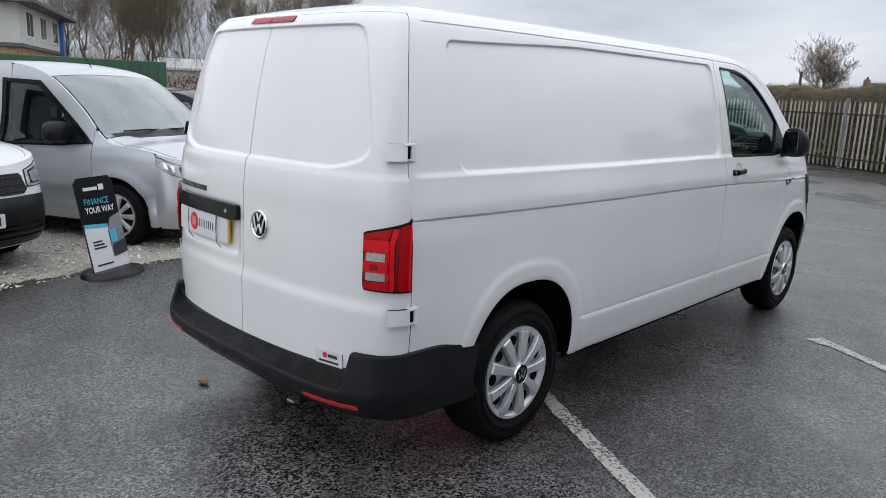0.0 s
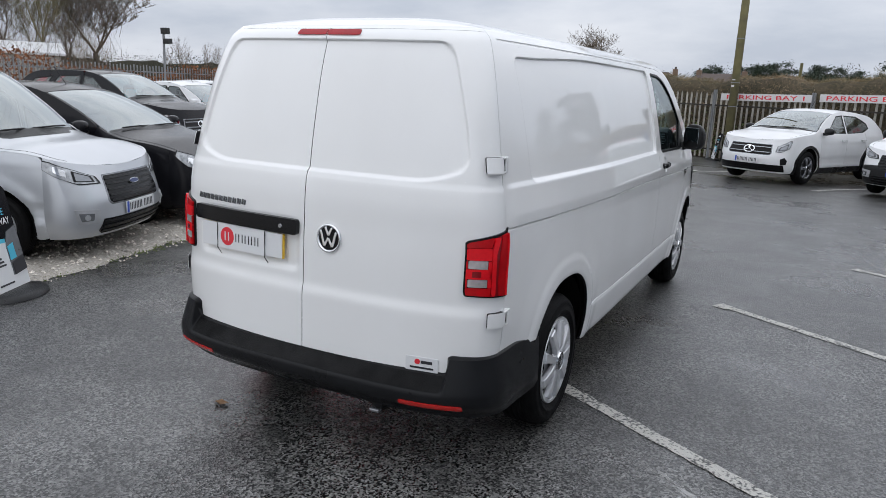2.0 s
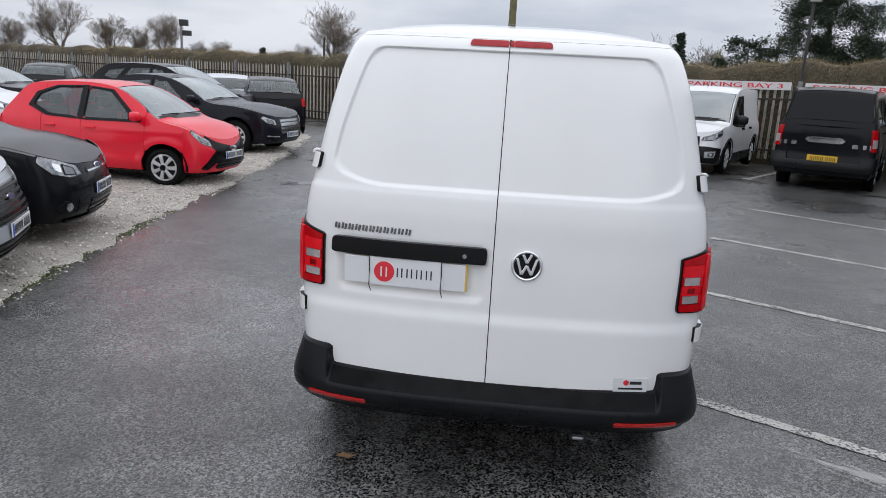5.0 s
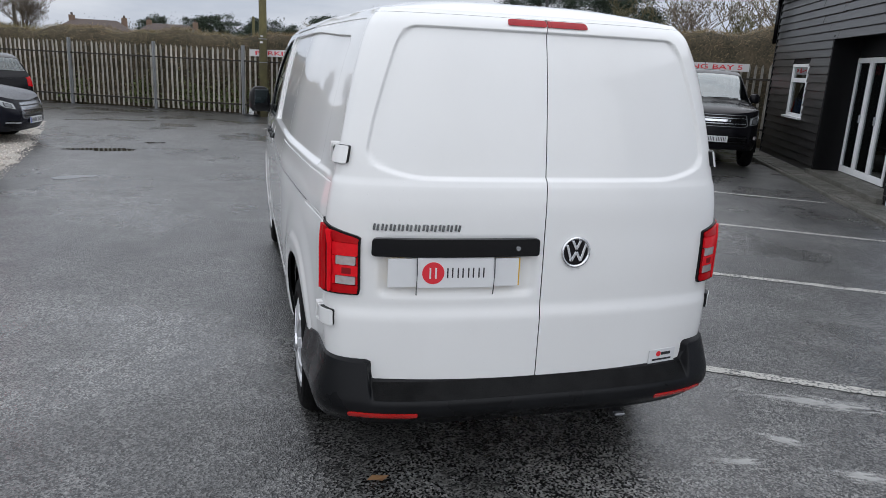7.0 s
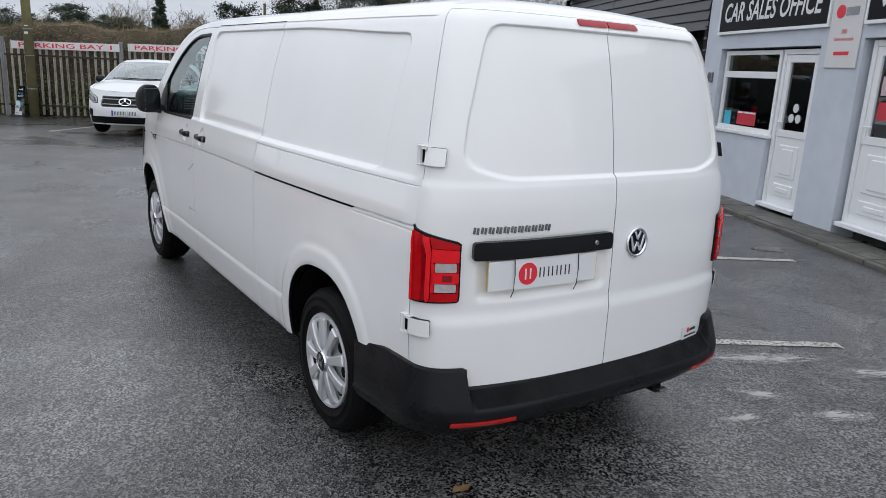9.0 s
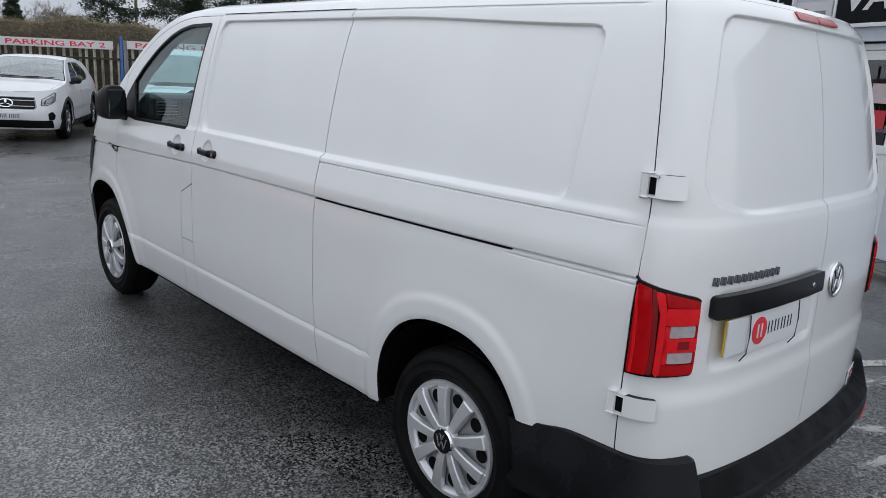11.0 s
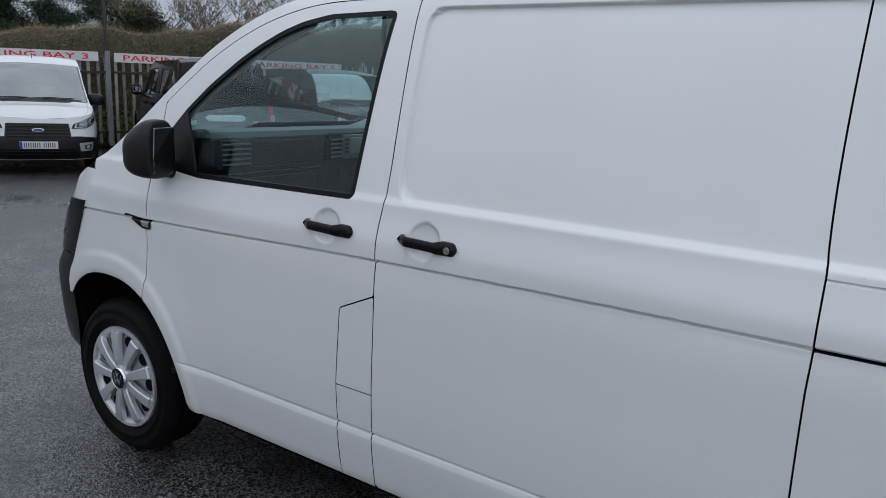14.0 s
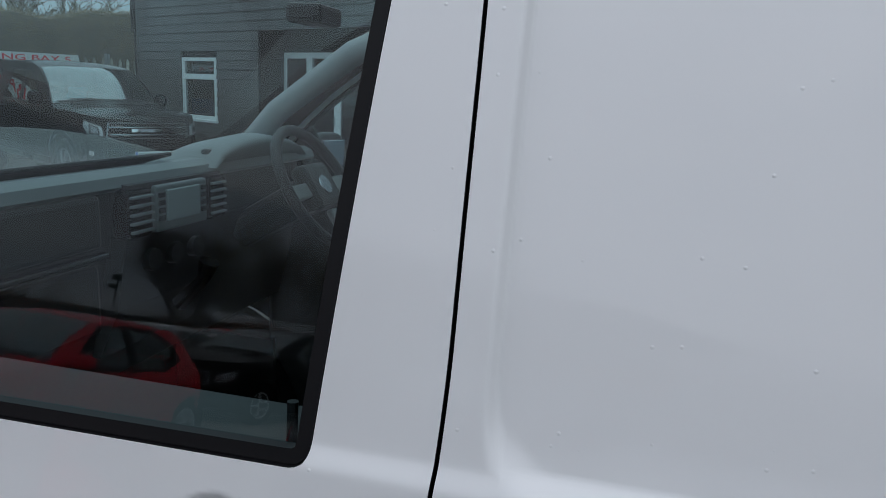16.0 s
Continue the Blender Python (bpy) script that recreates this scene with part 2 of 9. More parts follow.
M_TYRE = material("tyre_rubber", (0.0055, 0.0055, 0.006), 0.66, vary=0.4, scale=12, bump=0.2, bump_scale=160, rough_vary=0.12, spec=0.14)
M_HUBCAP = material("silver_wheel_trim", (0.70, 0.71, 0.73), 0.30, 0.55, vary=0.18, scale=9, coat=0.2)
M_STEEL = material("silver_steel_rim", (0.58, 0.59, 0.61), 0.32, 0.5, vary=0.3, scale=14)
M_CHROME = material("chrome", (0.75, 0.76, 0.78), 0.08, 1.0)
M_CHROME_DULL = material("brushed_letter_chrome", (0.42, 0.43, 0.45), 0.22, 1.0)
M_LETTER = material("dark_letter_chrome", (0.20, 0.205, 0.215), 0.16, 1.0, vary=0.4, scale=90)
M_RED = material("red_lamp_lens", (0.52, 0.003, 0.007), 0.12, vary=0.30, scale=40, spec=0.22)
M_REDBRIGHT = material("bright_red_lamp_lens", (0.80, 0.010, 0.018), 0.12, vary=0.20, scale=60, spec=0.22)
M_REDDARK = material("deep_red_lamp_lens", (0.22, 0.003, 0.006), 0.14, coat=0.25, spec=0.3)
M_CLEAR = material("clear_lamp_lens", (0.55, 0.50, 0.50), 0.12, 0.3, coat=0.6, vary=0.4, scale=60)
M_AMBER = material("amber_lens", (0.65, 0.20, 0.02), 0.15, coat=0.5)
M_BRAKELENS = material("dull_red_brake_lens", (0.42, 0.016, 0.024), 0.22, vary=0.3, scale=30, spec=0.3)
M_REFLECTOR = material("red_reflector", (0.62, 0.012, 0.010), 0.18, coat=0.5, bump=0.3, bump_scale=600)
M_WHITE = material("white_plate", (0.72, 0.73, 0.74), 0.35, vary=0.06, scale=6)
M_YELLOW = material("yellow_plate", (0.78, 0.48, 0.03), 0.35)
M_INK = material("dark_ink", (0.02, 0.02, 0.025), 0.5)
M_BLUEBAND = material("blue_plate_band", (0.02, 0.07, 0.42), 0.4)
M_REDINK = material("red_ink", (0.70, 0.025, 0.04), 0.45)
M_CYAN = material("cyan_card", (0.06, 0.42, 0.58), 0.5)
M_DASH = material("dark_grey_dashboard", (0.18, 0.205, 0.21), 0.6, vary=0.2, scale=6, bump=0.15, bump_scale=300)
M_DASHLOW = material("black_dashboard", (0.022, 0.025, 0.027), 0.5, vary=0.2, scale=6, spec=0.3)
M_SEAT = material("grey_seat_cloth", (0.06, 0.062, 0.065), 0.9, vary=0.3, scale=40, bump=0.3, bump_scale=400)
M_LINING = material("grey_lining", (0.34, 0.36, 0.36), 0.7, vary=0.1, scale=6)
M_SCREEN = material("radio_screen", (0.34, 0.40, 0.40), 0.08, coat=0.5)
M_PANE = pane_material("van_side_glass", (0.76, 0.93, 0.93), 0.048)
M_SIDEGLASS = pane_material("car_side_glass", (0.52, 0.58, 0.58), 0.10, 4.0)
M_CARGLASS = pane_material("car_glass", (0.30, 0.37, 0.38), 0.25, 3.4)
M_SHOPGLASS = pane_material("shop_glass", (0.42, 0.44, 0.45), 0.10)
M_LAMPGLASS = glass_material("headlamp_glass", (0.92, 0.94, 0.95), 0.02)
M_MIRROR = material("mirror_glass", (0.24, 0.26, 0.28), 0.02, 1.0)
M_GRAVEL_BED = material("gravel_bed", (0.50, 0.47, 0.42), 0.85, colour2=(0.24, 0.22, 0.19), scale=45, bump=0.9, bump_scale=70, big=0.3)
M_STONE = material("gravel_stone", (0.68, 0.64, 0.58), 0.7, colour2=(0.34, 0.31, 0.27), scale=25, per_object=0.4, per_piece=True)
M_LINE = material("worn_white_road_paint", (0.50, 0.49, 0.455), 0.55, colour2=(0.06, 0.06, 0.06), scale=52, bump=0.6, bump_scale=110, big=0.30, mask=(0.49, 0.58))
M_GREY_RENDER = material("grey_painted_render", (0.60, 0.64, 0.71), 0.75, vary=0.16, scale=4, bump=0.6, bump_scale=120)
M_CLAD = plank_material("black_timber_cladding", (0.012, 0.0115, 0.0115), (0.040, 0.038, 0.038), (0.4, 0.4, 9.0))
M_PIER = material("black_painted_render", (0.007, 0.007, 0.008), 0.6, vary=0.3, scale=5, spec=0.2)
M_UPVC = material("white_upvc", (0.82, 0.83, 0.84), 0.3, vary=0.06, scale=4)
M_CONCRETE = material("wet_concrete_paving", (0.13, 0.12, 0.105), 0.5, colour2=(0.06, 0.062, 0.05), scale=7, bump=0.5, bump_scale=90, rough_vary=0.15)
M_SIGNBOARD = material("white_sign_board", (0.70, 0.69, 0.69), 0.45, vary=0.12, scale=3)
M_SIGNBLACK = material("black_sign_board", (0.005, 0.005, 0.007), 0.25, spec=0.12)
M_PALE = material("galvanised_pale", (0.48, 0.46, 0.41), 0.6, 0.1, colour2=(0.16, 0.145, 0.115), scale=7, per_object=0.35)
M_RAIL = material("rusty_dark_rail", (0.075, 0.065, 0.055), 0.7, 0.2, colour2=(0.035, 0.030, 0.026), scale=8)
M_POST = material("galvanised_post", (0.33, 0.34, 0.35), 0.5, 0.4, vary=0.3, scale=7)
M_POLE = material("mossy_wooden_pole", (0.19, 0.17, 0.075), 0.85, colour2=(0.095, 0.085, 0.050), scale=5, bump=0.7, bump_scale=50)
M_LAMPPOST = material("dark_metal_post", (0.05, 0.05, 0.05), 0.5, 0.4)
M_TWIG = material("winter_hedge_twig", (0.30, 0.215, 0.13), 0.9, colour2=(0.19, 0.165, 0.08), scale=3, per_object=0.42, per_piece=True)
# brown core; its dark blotches paint the shaded gaps between twigs
M_HEDGECORE = material("hedge_core_painted_gaps", (0.115, 0.090, 0.058), 0.95, colour2=(0.030, 0.029, 0.016), scale=17, bump=1.0, bump_scale=25, big=0.35)
M_BEECH = material("russet_beech_leaf", (0.36, 0.15, 0.065), 0.8, colour2=(0.15, 0.06, 0.028), scale=4)
M_IVY = material("green_ivy_leaf", (0.20, 0.25, 0.075), 0.6, colour2=(0.085, 0.12, 0.035), scale=4)
M_BARK = material("winter_bark", (0.085, 0.070, 0.055), 0.9, colour2=(0.055, 0.048, 0.035), scale=4, bump=0.6, bump_scale=30)
M_TWIGFAR = material("bare_branch", (0.125, 0.098, 0.078), 0.9, colour2=(0.16, 0.125, 0.09), scale=2)
M_EVERGREEN = material("dark_evergreen_leaf", (0.028, 0.045, 0.024), 0.75, colour2=(0.016, 0.028, 0.016), scale=2)
M_WILLOW = material("olive_spring_twig", (0.17, 0.15, 0.075), 0.85, colour2=(0.12, 0.10, 0.055), scale=2)
M_GRASS = material("field_grass", (0.07, 0.09, 0.03), 0.9, colour2=(0.045, 0.055, 0.02), scale=0.4, bump=0.5, bump_scale=20)
M_FARWOOD = material("far_woodland", (0.082, 0.074, 0.056), 0.95, colour2=(0.048, 0.050, 0.034), scale=0.35)
M_BRICK = material("buff_brick", (0.36, 0.24, 0.12), 0.85, vary=0.3, scale=6, per_object=0.2)
M_MORTAR = material("mortar", (0.24, 0.21, 0.17), 0.9)
M_CREAM = material("cream_render", (0.62, 0.61, 0.57), 0.8, vary=0.1, scale=2)
M_SLATE = material("grey_roof_slate", (0.13, 0.135, 0.14), 0.7, vary=0.3, scale=5, per_object=0.15)
M_ROOFBROWN = material("brown_roof_tile", (0.10, 0.075, 0.065), 0.8, vary=0.3, scale=4)
M_HOUSEWALL = material("brown_house_wall", (0.22, 0.15, 0.11), 0.85, vary=0.2, scale=3)
M_GREENSHED = material("green_metal_container", (0.03, 0.10, 0.055), 0.5, vary=0.3, scale=3)
M_BLUEDOWN = material("blue_paint", (0.04, 0.16, 0.45), 0.5)
M_LEAF = material("fallen_leaf", (0.30, 0.17, 0.075), 0.7, colour2=(0.18, 0.09, 0.045), scale=40)
M_RED_POSTER = material("red_poster", (0.55, 0.03, 0.05), 0.5, vary=0.2, scale=12)
M_PINK_POSTER = material("pale_poster", (0.60, 0.50, 0.50), 0.5, colour2=(0.45, 0.30, 0.32), scale=14)
# dark grey that puts the rooms' low light into the colour
M_INTERIOR = material("office_painted_dim", (0.10, 0.10, 0.105), 0.8, vary=0.4, scale=3)
M_LAMPGREY = material("lamp_housing_silver", (0.30, 0.31, 0.33), 0.25, 0.7, vary=0.3, scale=30)
M_SLAT = material("dark_grille_slat", (0.045, 0.047, 0.05), 0.25, 0.3)
M_LENS = material("clear_headlamp_lens", (0.50, 0.52, 0.54), 0.14, 0.55, colour2=(0.16, 0.17, 0.18), scale=26, coat=1.0, big=0.4)
M_LAMPDARK = material("lamp_inner_black", (0.007, 0.007, 0.008), 0.3, spec=0.25)


def car_paint(name, colour, metal=0.0, rough=0.3):
    return material(name, colour, rough, metal, vary=0.10, scale=3, coat=0.18 if max(colour) < 0.1 else 0.45, spec=0.10 if max(colour) < 0.1 else 0.3)


M_RED_CAR = car_paint("bright_red_paint", (0.78, 0.010, 0.032))
M_SILVER_CAR = car_paint("silver_metallic_paint", (0.55, 0.57, 0.60), 0.5, 0.28)
M_WHITE_CAR = car_paint("white_car_paint", (0.74, 0.75, 0.76))
M_BLACK_CAR = car_paint("black_metallic_paint", (0.007, 0.007, 0.009), 0.0, 0.22)
M_GREY_CAR = car_paint("graphite_metallic_paint", (0.008, 0.0085, 0.011), 0.0, 0.16)
M_NAVY_CAR = car_paint("dark_navy_paint", (0.009, 0.010, 0.015), 0.0, 0.22)
M_LIGHTGREY_CAR = car_paint("pale_silver_paint", (0.60, 0.61, 0.63), 0.2)


# ---- mesh helpers ----
def empty(name, m=None):
    ob = new(name)
    ob.empty_display_size = 0.2
    if m is not None:
        ob.matrix_world = m
    return ob


def put(name, mesh, mat, parent=None, label=""):
    """Link a mesh as one object, under parent where given."""
    ob = new(name, mesh)
    if mat is not None:
        mesh.materials.append(mat)
    if parent is not None:
        ob.parent = parent
    if label:
        ob["label"] = label
    return ob


def from_arrays(name, verts, faces, mat, parent=None, label="", smooth=True):
    me = bpy.data.meshes.new(name)
    me.from_pydata([tuple(v) for v in np.asarray(verts, float).tolist()], [], [tuple(f) for f in faces])
    me.update()
    if smooth:
        me.polygons.foreach_set("use_smooth", np.ones(len(me.polygons), bool))
    return put(name, me, mat, parent, label)


def part(name, bm, mat, parent=None, label="", smooth=False):
    me = bpy.data.meshes.new(name)
    bmesh.ops.recalc_face_normals(bm, faces=bm.faces)
    bm.to_mesh(me)
    bm.free()
    if smooth:
        me.polygons.foreach_set("use_smooth", np.ones(len(me.polygons), bool))
    return put(name, me, mat, parent, label)


def add_box(bm, x0, x1, y0, y1, z0, z1, bevel=0.0, m=None, seg=2):
    t = bmesh.new()
    bmesh.ops.create_cube(t, size=1)
    for v in t.verts:
        v.co = Vector(((x0 + x1) / 2 + v.co.x * (x1 - x0), (y0 + y1) / 2 + v.co.y * (y1 - y0), (z0 + z1) / 2 + v.co.z * (z1 - z0)))
    if bevel:
        bmesh.ops.bevel(t, geom=t.edges[:], offset=bevel, segments=seg, affect="EDGES", profile=0.5)
    if m is not None:
        bmesh.ops.transform(t, matrix=m, verts=t.verts)
    me = bpy.data.meshes.new("tmp")
    t.to_mesh(me)
    t.free()
    bm.from_mesh(me)
    bpy.data.meshes.remove(me)
    return bm


def box(x0, x1, y0, y1, z0, z1, bevel=0.0, m=None, seg=2):
    return add_box(bmesh.new(), x0, x1, y0, y1, z0, z1, bevel, m, seg)


def lathe(profile, axis="x", seg=48, close=False):
    """Turn (radius, along) points round an axis through the origin."""
    bm = bmesh.new()
    rings = []
    for k in range(seg):
        a = 2 * math.pi * k / seg
        ring = []
        for r, h in profile:
            c, s = r * math.cos(a), r * math.sin(a)
            ring.append(bm.verts.new({"x": (h, c, s), "y": (c, h, s), "z": (c, s, h)}[axis]))
        rings.append(ring)
    n = len(profile)
    for k in range(seg):
        a, b = rings[k], rings[(k + 1) % seg]
        for i in range(n if close else n - 1):
            j = (i + 1) % n
            try:
                bm.faces.new((a[i], a[j], b[j], b[i]))
            except ValueError:
                pass
    bmesh.ops.remove_doubles(bm, verts=bm.verts, dist=1e-5)
    return bm


def tube(points, radius, seg=8, caps=True):
    """A round tube along points; radius is one number or one a point."""
    bm = bmesh.new()
    pts = [Vector(p) for p in points]
    radii = radius if isinstance(radius, (list, tuple)) else [radius] * len(pts)
    rings = []
    for i, p in enumerate(pts):
        d = (pts[min(i + 1, len(pts) - 1)] - pts[max(i - 1, 0)]).normalized()
        side = d.cross(Vector((0, 0, 1)))
        side = side.normalized() if side.length > 1e-3 else Vector((1, 0, 0))
        up = side.cross(d)
        rings.append([bm.verts.new(p + radii[i] * (math.cos(2 * math.pi * k / seg) * side + math.sin(2 * math.pi * k / seg) * up)) for k in range(seg)])
    for a, b in zip(rings, rings[1:]):
        for k in range(seg):
            bm.faces.new((a[k], a[(k + 1) % seg], b[(k + 1) % seg], b[k]))
    if caps:
        bm.faces.new(rings[0][::-1])
        bm.faces.new(rings[-1])
    return bm


def prism(outline, depth, m=None, bevel=0.0):
    """A flat outline in the plane x, z given thickness along +y."""
    bm = bmesh.new()
    f = bm.faces.new([bm.verts.new((x, 0, z)) for x, z in outline])
    ex = bmesh.ops.extrude_face_region(bm, geom=[f])
    bmesh.ops.translate(bm, vec=(0, depth, 0), verts=[v for v in ex["geom"] if isinstance(v, bmesh.types.BMVert)])
    if bevel:
        bmesh.ops.bevel(bm, geom=bm.edges[:], offset=bevel, segments=2, affect="EDGES")
    if m is not None:
        bmesh.ops.transform(bm, matrix=m, verts=bm.verts)
    return bm


def lettering(name, text, height, mat, parent, m, width=None, depth=0.002, label="", shear=0.0, bold=0.0):
    """Words in the built-in font, as a mesh that stands upright in the plane x, z of m and faces -y."""
    cu = bpy.data.curves.new(name, "FONT")
    cu.body, cu.size, cu.extrude, cu.align_x, cu.align_y, cu.shear, cu.offset = text, 1.0, 0.0, "CENTER", "CENTER", shear, bold
    cu.resolution_u = 3
    tmp = bpy.data.objects.new(name, cu)
    scene.collection.objects.link(tmp)
    me = bpy.data.meshes.new_from_object(tmp.evaluated_get(bpy.context.evaluated_depsgraph_get()))
    bpy.data.objects.remove(tmp)
    xs = [v.co.x for v in me.vertices]
    ys = [v.co.y for v in me.vertices]
    h = max(ys) - min(ys)
    sx = width / (max(xs) - min(xs)) if width else height / h
    me.transform(Matrix.Diagonal((sx, height / h, 1, 1)) @ Matrix.Translation((-(max(xs) + min(xs)) / 2, -(max(ys) + min(ys)) / 2, 0)))
    me.transform(m @ Matrix.Rotation(radians(90), 4, "X") @ Matrix.Translation((0, 0, depth)))
    # every letter becomes a part of its own
    bm = bmesh.new()
    bm.from_mesh(me)
    left, first = set(bm.verts), None
    while left:
        seed = left.pop()
        island, todo = {seed}, [seed]
        while todo:
            for e in todo.pop().link_edges:
                for w in e.verts:
                    if w in left:
                        left.discard(w)
                        island.add(w)
                        todo.append(w)
        index = {w: i for i, w in enumerate(island)}
        lm = bpy.data.meshes.new("letter")
        lm.from_pydata([w.co[:] for w in island], [], [tuple(index[w] for w in fc.verts) for fc in bm.faces if fc.verts[0] in island])
        put("letter", lm, mat, parent)
    bm.free()
    bpy.data.meshes.remove(me)


def smooth(a, b, x):
    t = np.clip((np.asarray(x, float) - a) / (b - a), 0, 1)
    return t * t * (3 - 2 * t)


def poly_sdf(points):
    """Signed distance to a polygon, negative inside."""
    P = np.asarray(points, float)
    Q = np.roll(P, -1, axis=0)

    def f(u, v):
        d = np.full(np.shape(u), 1e9)
        inside = np.zeros(np.shape(u), bool)
        for (ax, ay), (bx, by) in zip(P, Q):
            ex, ey = bx - ax, by - ay
            wx, wy = u - ax, v - ay
            t = np.clip((wx * ex + wy * ey) / (ex * ex + ey * ey + 1e-12), 0, 1)
            d = np.minimum(d, (wx - t * ex) ** 2 + (wy - t * ey) ** 2)
            hit = (ay > v) != (by > v)
            xcross = ax + (v - ay) * ex / np.where(abs(ey) < 1e-12, 1e-12, ey)
            inside ^= hit & (u < xcross)
        d = np.sqrt(d)
        return np.where(inside, -d, d)
    return f


def sheet(name, surf, us, vs, sdf, mat, parent, rim=0.015, label="", flip=False):
    """A panel: the part of the surface surf(u, v, off) where sdf is negative, cut cleanly along the sdf's edge, its rim turned inwards."""
    us, vs = np.asarray(us, float), np.asarray(vs, float)
    U, V = np.meshgrid(us, vs, indexing="ij")
    hu, hv = np.gradient(us)[:, None] + 0 * V, np.gradient(vs)[None, :] + 0 * U
    e = 1e-4
    for _ in range(2):
        d = sdf(U, V)
        gx, gy = (sdf(U + e, V) - sdf(U - e, V)) / (2 * e), (sdf(U, V + e) - sdf(U, V - e)) / (2 * e)
        g2 = gx * gx + gy * gy + 1e-9
        near = abs(d) < 0.22 * (abs(gx) * hu + abs(gy) * hv)
        U = np.where(near, U - d * gx / g2, U)
        V = np.where(near, V - d * gy / g2, V)
    n0, n1 = U.shape
    ids = np.arange(n0 * n1).reshape(n0, n1)
    U, V = U.ravel(), V.ravel()
    D = sdf(U, V)
    keep = D < 2e-4
    q = np.stack([ids[:-1, :-1], ids[1:, :-1], ids[1:, 1:], ids[:-1, 1:]], -1).reshape(-1, 4)
    cnt = keep[q].sum(1)
    faces = [tuple(f) for f in q[cnt == 4].tolist()]
    # cells that the edge crosses are cut where it crosses them
    cross, mixed = {}, []
    for f in q[(cnt > 0) & (cnt < 4)].tolist():
        g = []
        for i, j in zip(f, f[1:] + f[:1]):
            if keep[i]:
                g.append(i)
            if keep[i] != keep[j]:
                a, b = (i, j) if keep[i] else (j, i)
                if D[a] < -2e-4:
                    g.append(cross.setdefault((a, b), n0 * n1 + len(cross)))
        mixed.append(g)
    if cross:
        ia, ib = np.array([k[0] for k in cross]), np.array([k[1] for k in cross])
        lo, hi = np.zeros(len(ia)), np.ones(len(ia))
        for _ in range(14):
            mid = (lo + hi) / 2
            ins = sdf(U[ia] + mid * (U[ib] - U[ia]), V[ia] + mid * (V[ib] - V[ia])) < 0
            lo, hi = np.where(ins, mid, lo), np.where(ins, hi, mid)
        U, V = np.concatenate([U, U[ia] + lo * (U[ib] - U[ia])]), np.concatenate([V, V[ia] + lo * (V[ib] - V[ia])])
    faces += [tuple(g) for g in mixed if len(g) > 2]
    P = surf(U, V, 0.0).reshape(-1, 3)
    # weld points that were drawn onto the same place
    key = np.round(np.stack([U.ravel(), V.ravel()], 1) / 2e-4).astype(int)
    _, first, inv = np.unique(key, axis=0, return_index=True, return_inverse=True)
    weld = first[np.ravel(inv)]
    clean = []
    for f in faces:
        g = []
        for i in f:
            w = int(weld[i])
            if w not in g:
                g.append(w)
        if len(g) > 2:
            clean.append(tuple(g))
    faces = clean
    used = np.unique(np.concatenate([np.asarray(f) for f in faces])) if faces else np.array([], int)
    remap = -np.ones(len(U), int)
    remap[used] = np.arange(len(used))
    faces = [tuple(int(remap[i]) for i in f) for f in faces]
    verts = P[used]
    if rim:
        count = {}
        for f in faces:
            for a, b in zip(f, f[1:] + f[:1]):
                count[(min(a, b), max(a, b))] = count.get((min(a, b), max(a, b)), 0) + 1
        edge = []
        for f in faces:
            for a, b in zip(f, f[1:] + f[:1]):
                if count[(min(a, b), max(a, b))] == 1:
                    edge.append((a, b))
        loop = np.unique(np.asarray(edge).ravel())
        lip = min(0.0022, rim * 0.3)
        fold = surf(U, V, -lip).reshape(-1, 3)[used][loop]
        inner = surf(U, V, -rim).reshape(-1, 3)[used][loop]
        n_face, n_loop = len(faces), len(loop)
        top = {int(v): len(verts) + i for i, v in enumerate(loop)}
        verts = np.vstack([verts, verts[loop], fold, fold, inner])
        faces += [(top[b], top[a], top[a] + n_loop, top[b] + n_loop) for a, b in edge]
        faces += [(top[b] + 2 * n_loop, top[a] + 2 * n_loop, top[a] + 3 * n_loop, top[b] + 3 * n_loop) for a, b in edge]
    if flip:
        faces = [f[::-1] for f in faces]
    ob = from_arrays(name, verts, faces, mat, parent, label)
    if rim and mat is M_VAN:
        # seal black on the folded edge's inner part paints the shade inside the seams
        ob.data.materials.append(M_SEAL_SHADE)
        slot = np.zeros(len(faces), np.int32)
        slot[n_face + len(edge):] = 1
        ob.data.polygons.foreach_set("material_index", slot)
    return ob


def spaced(a, b, step, fine=()):
    """Rising stations from a to b, with finer ones about each (place, half width, step)."""
    s = list(np.arange(a, b, step)) + [b]
    for c, w, st in fine:
        s = [x for x in s if abs(x - c) > w]
        s += list(np.arange(max(a, c - w), min(b, c + w) + 1e-9, st))
    s = np.array(sorted(set(np.round(s, 5))))
    keep = np.concatenate([[True], np.diff(s) > 0.0008])
    return s[keep]


# ---- the white panel van ----
def curve(xs, ys):
    """A smooth curve through points (cubic, no overshoot)."""
    xs, ys = np.asarray(xs, float), np.asarray(ys, float)
    d = np.diff(ys) / np.diff(xs)
    m = np.concatenate([[d[0]], (d[:-1] + d[1:]) / 2, [d[-1]]])
    flat = np.concatenate([[False], d[:-1] * d[1:] <= 0, [False]])
    m[flat] = 0

    def f(x):
        x = np.clip(x, xs[0], xs[-1])
        i = np.clip(np.searchsorted(xs, x) - 1, 0, len(xs) - 2)
        h = xs[i + 1] - xs[i]
        t = (x - xs[i]) / h
        return ((2 * t**3 - 3 * t**2 + 1) * ys[i] + (t**3 - 2 * t**2 + t) * h * m[i]
                + (-2 * t**3 + 3 * t**2) * ys[i + 1] + (t**3 - t**2) * h * m[i + 1])
    return f


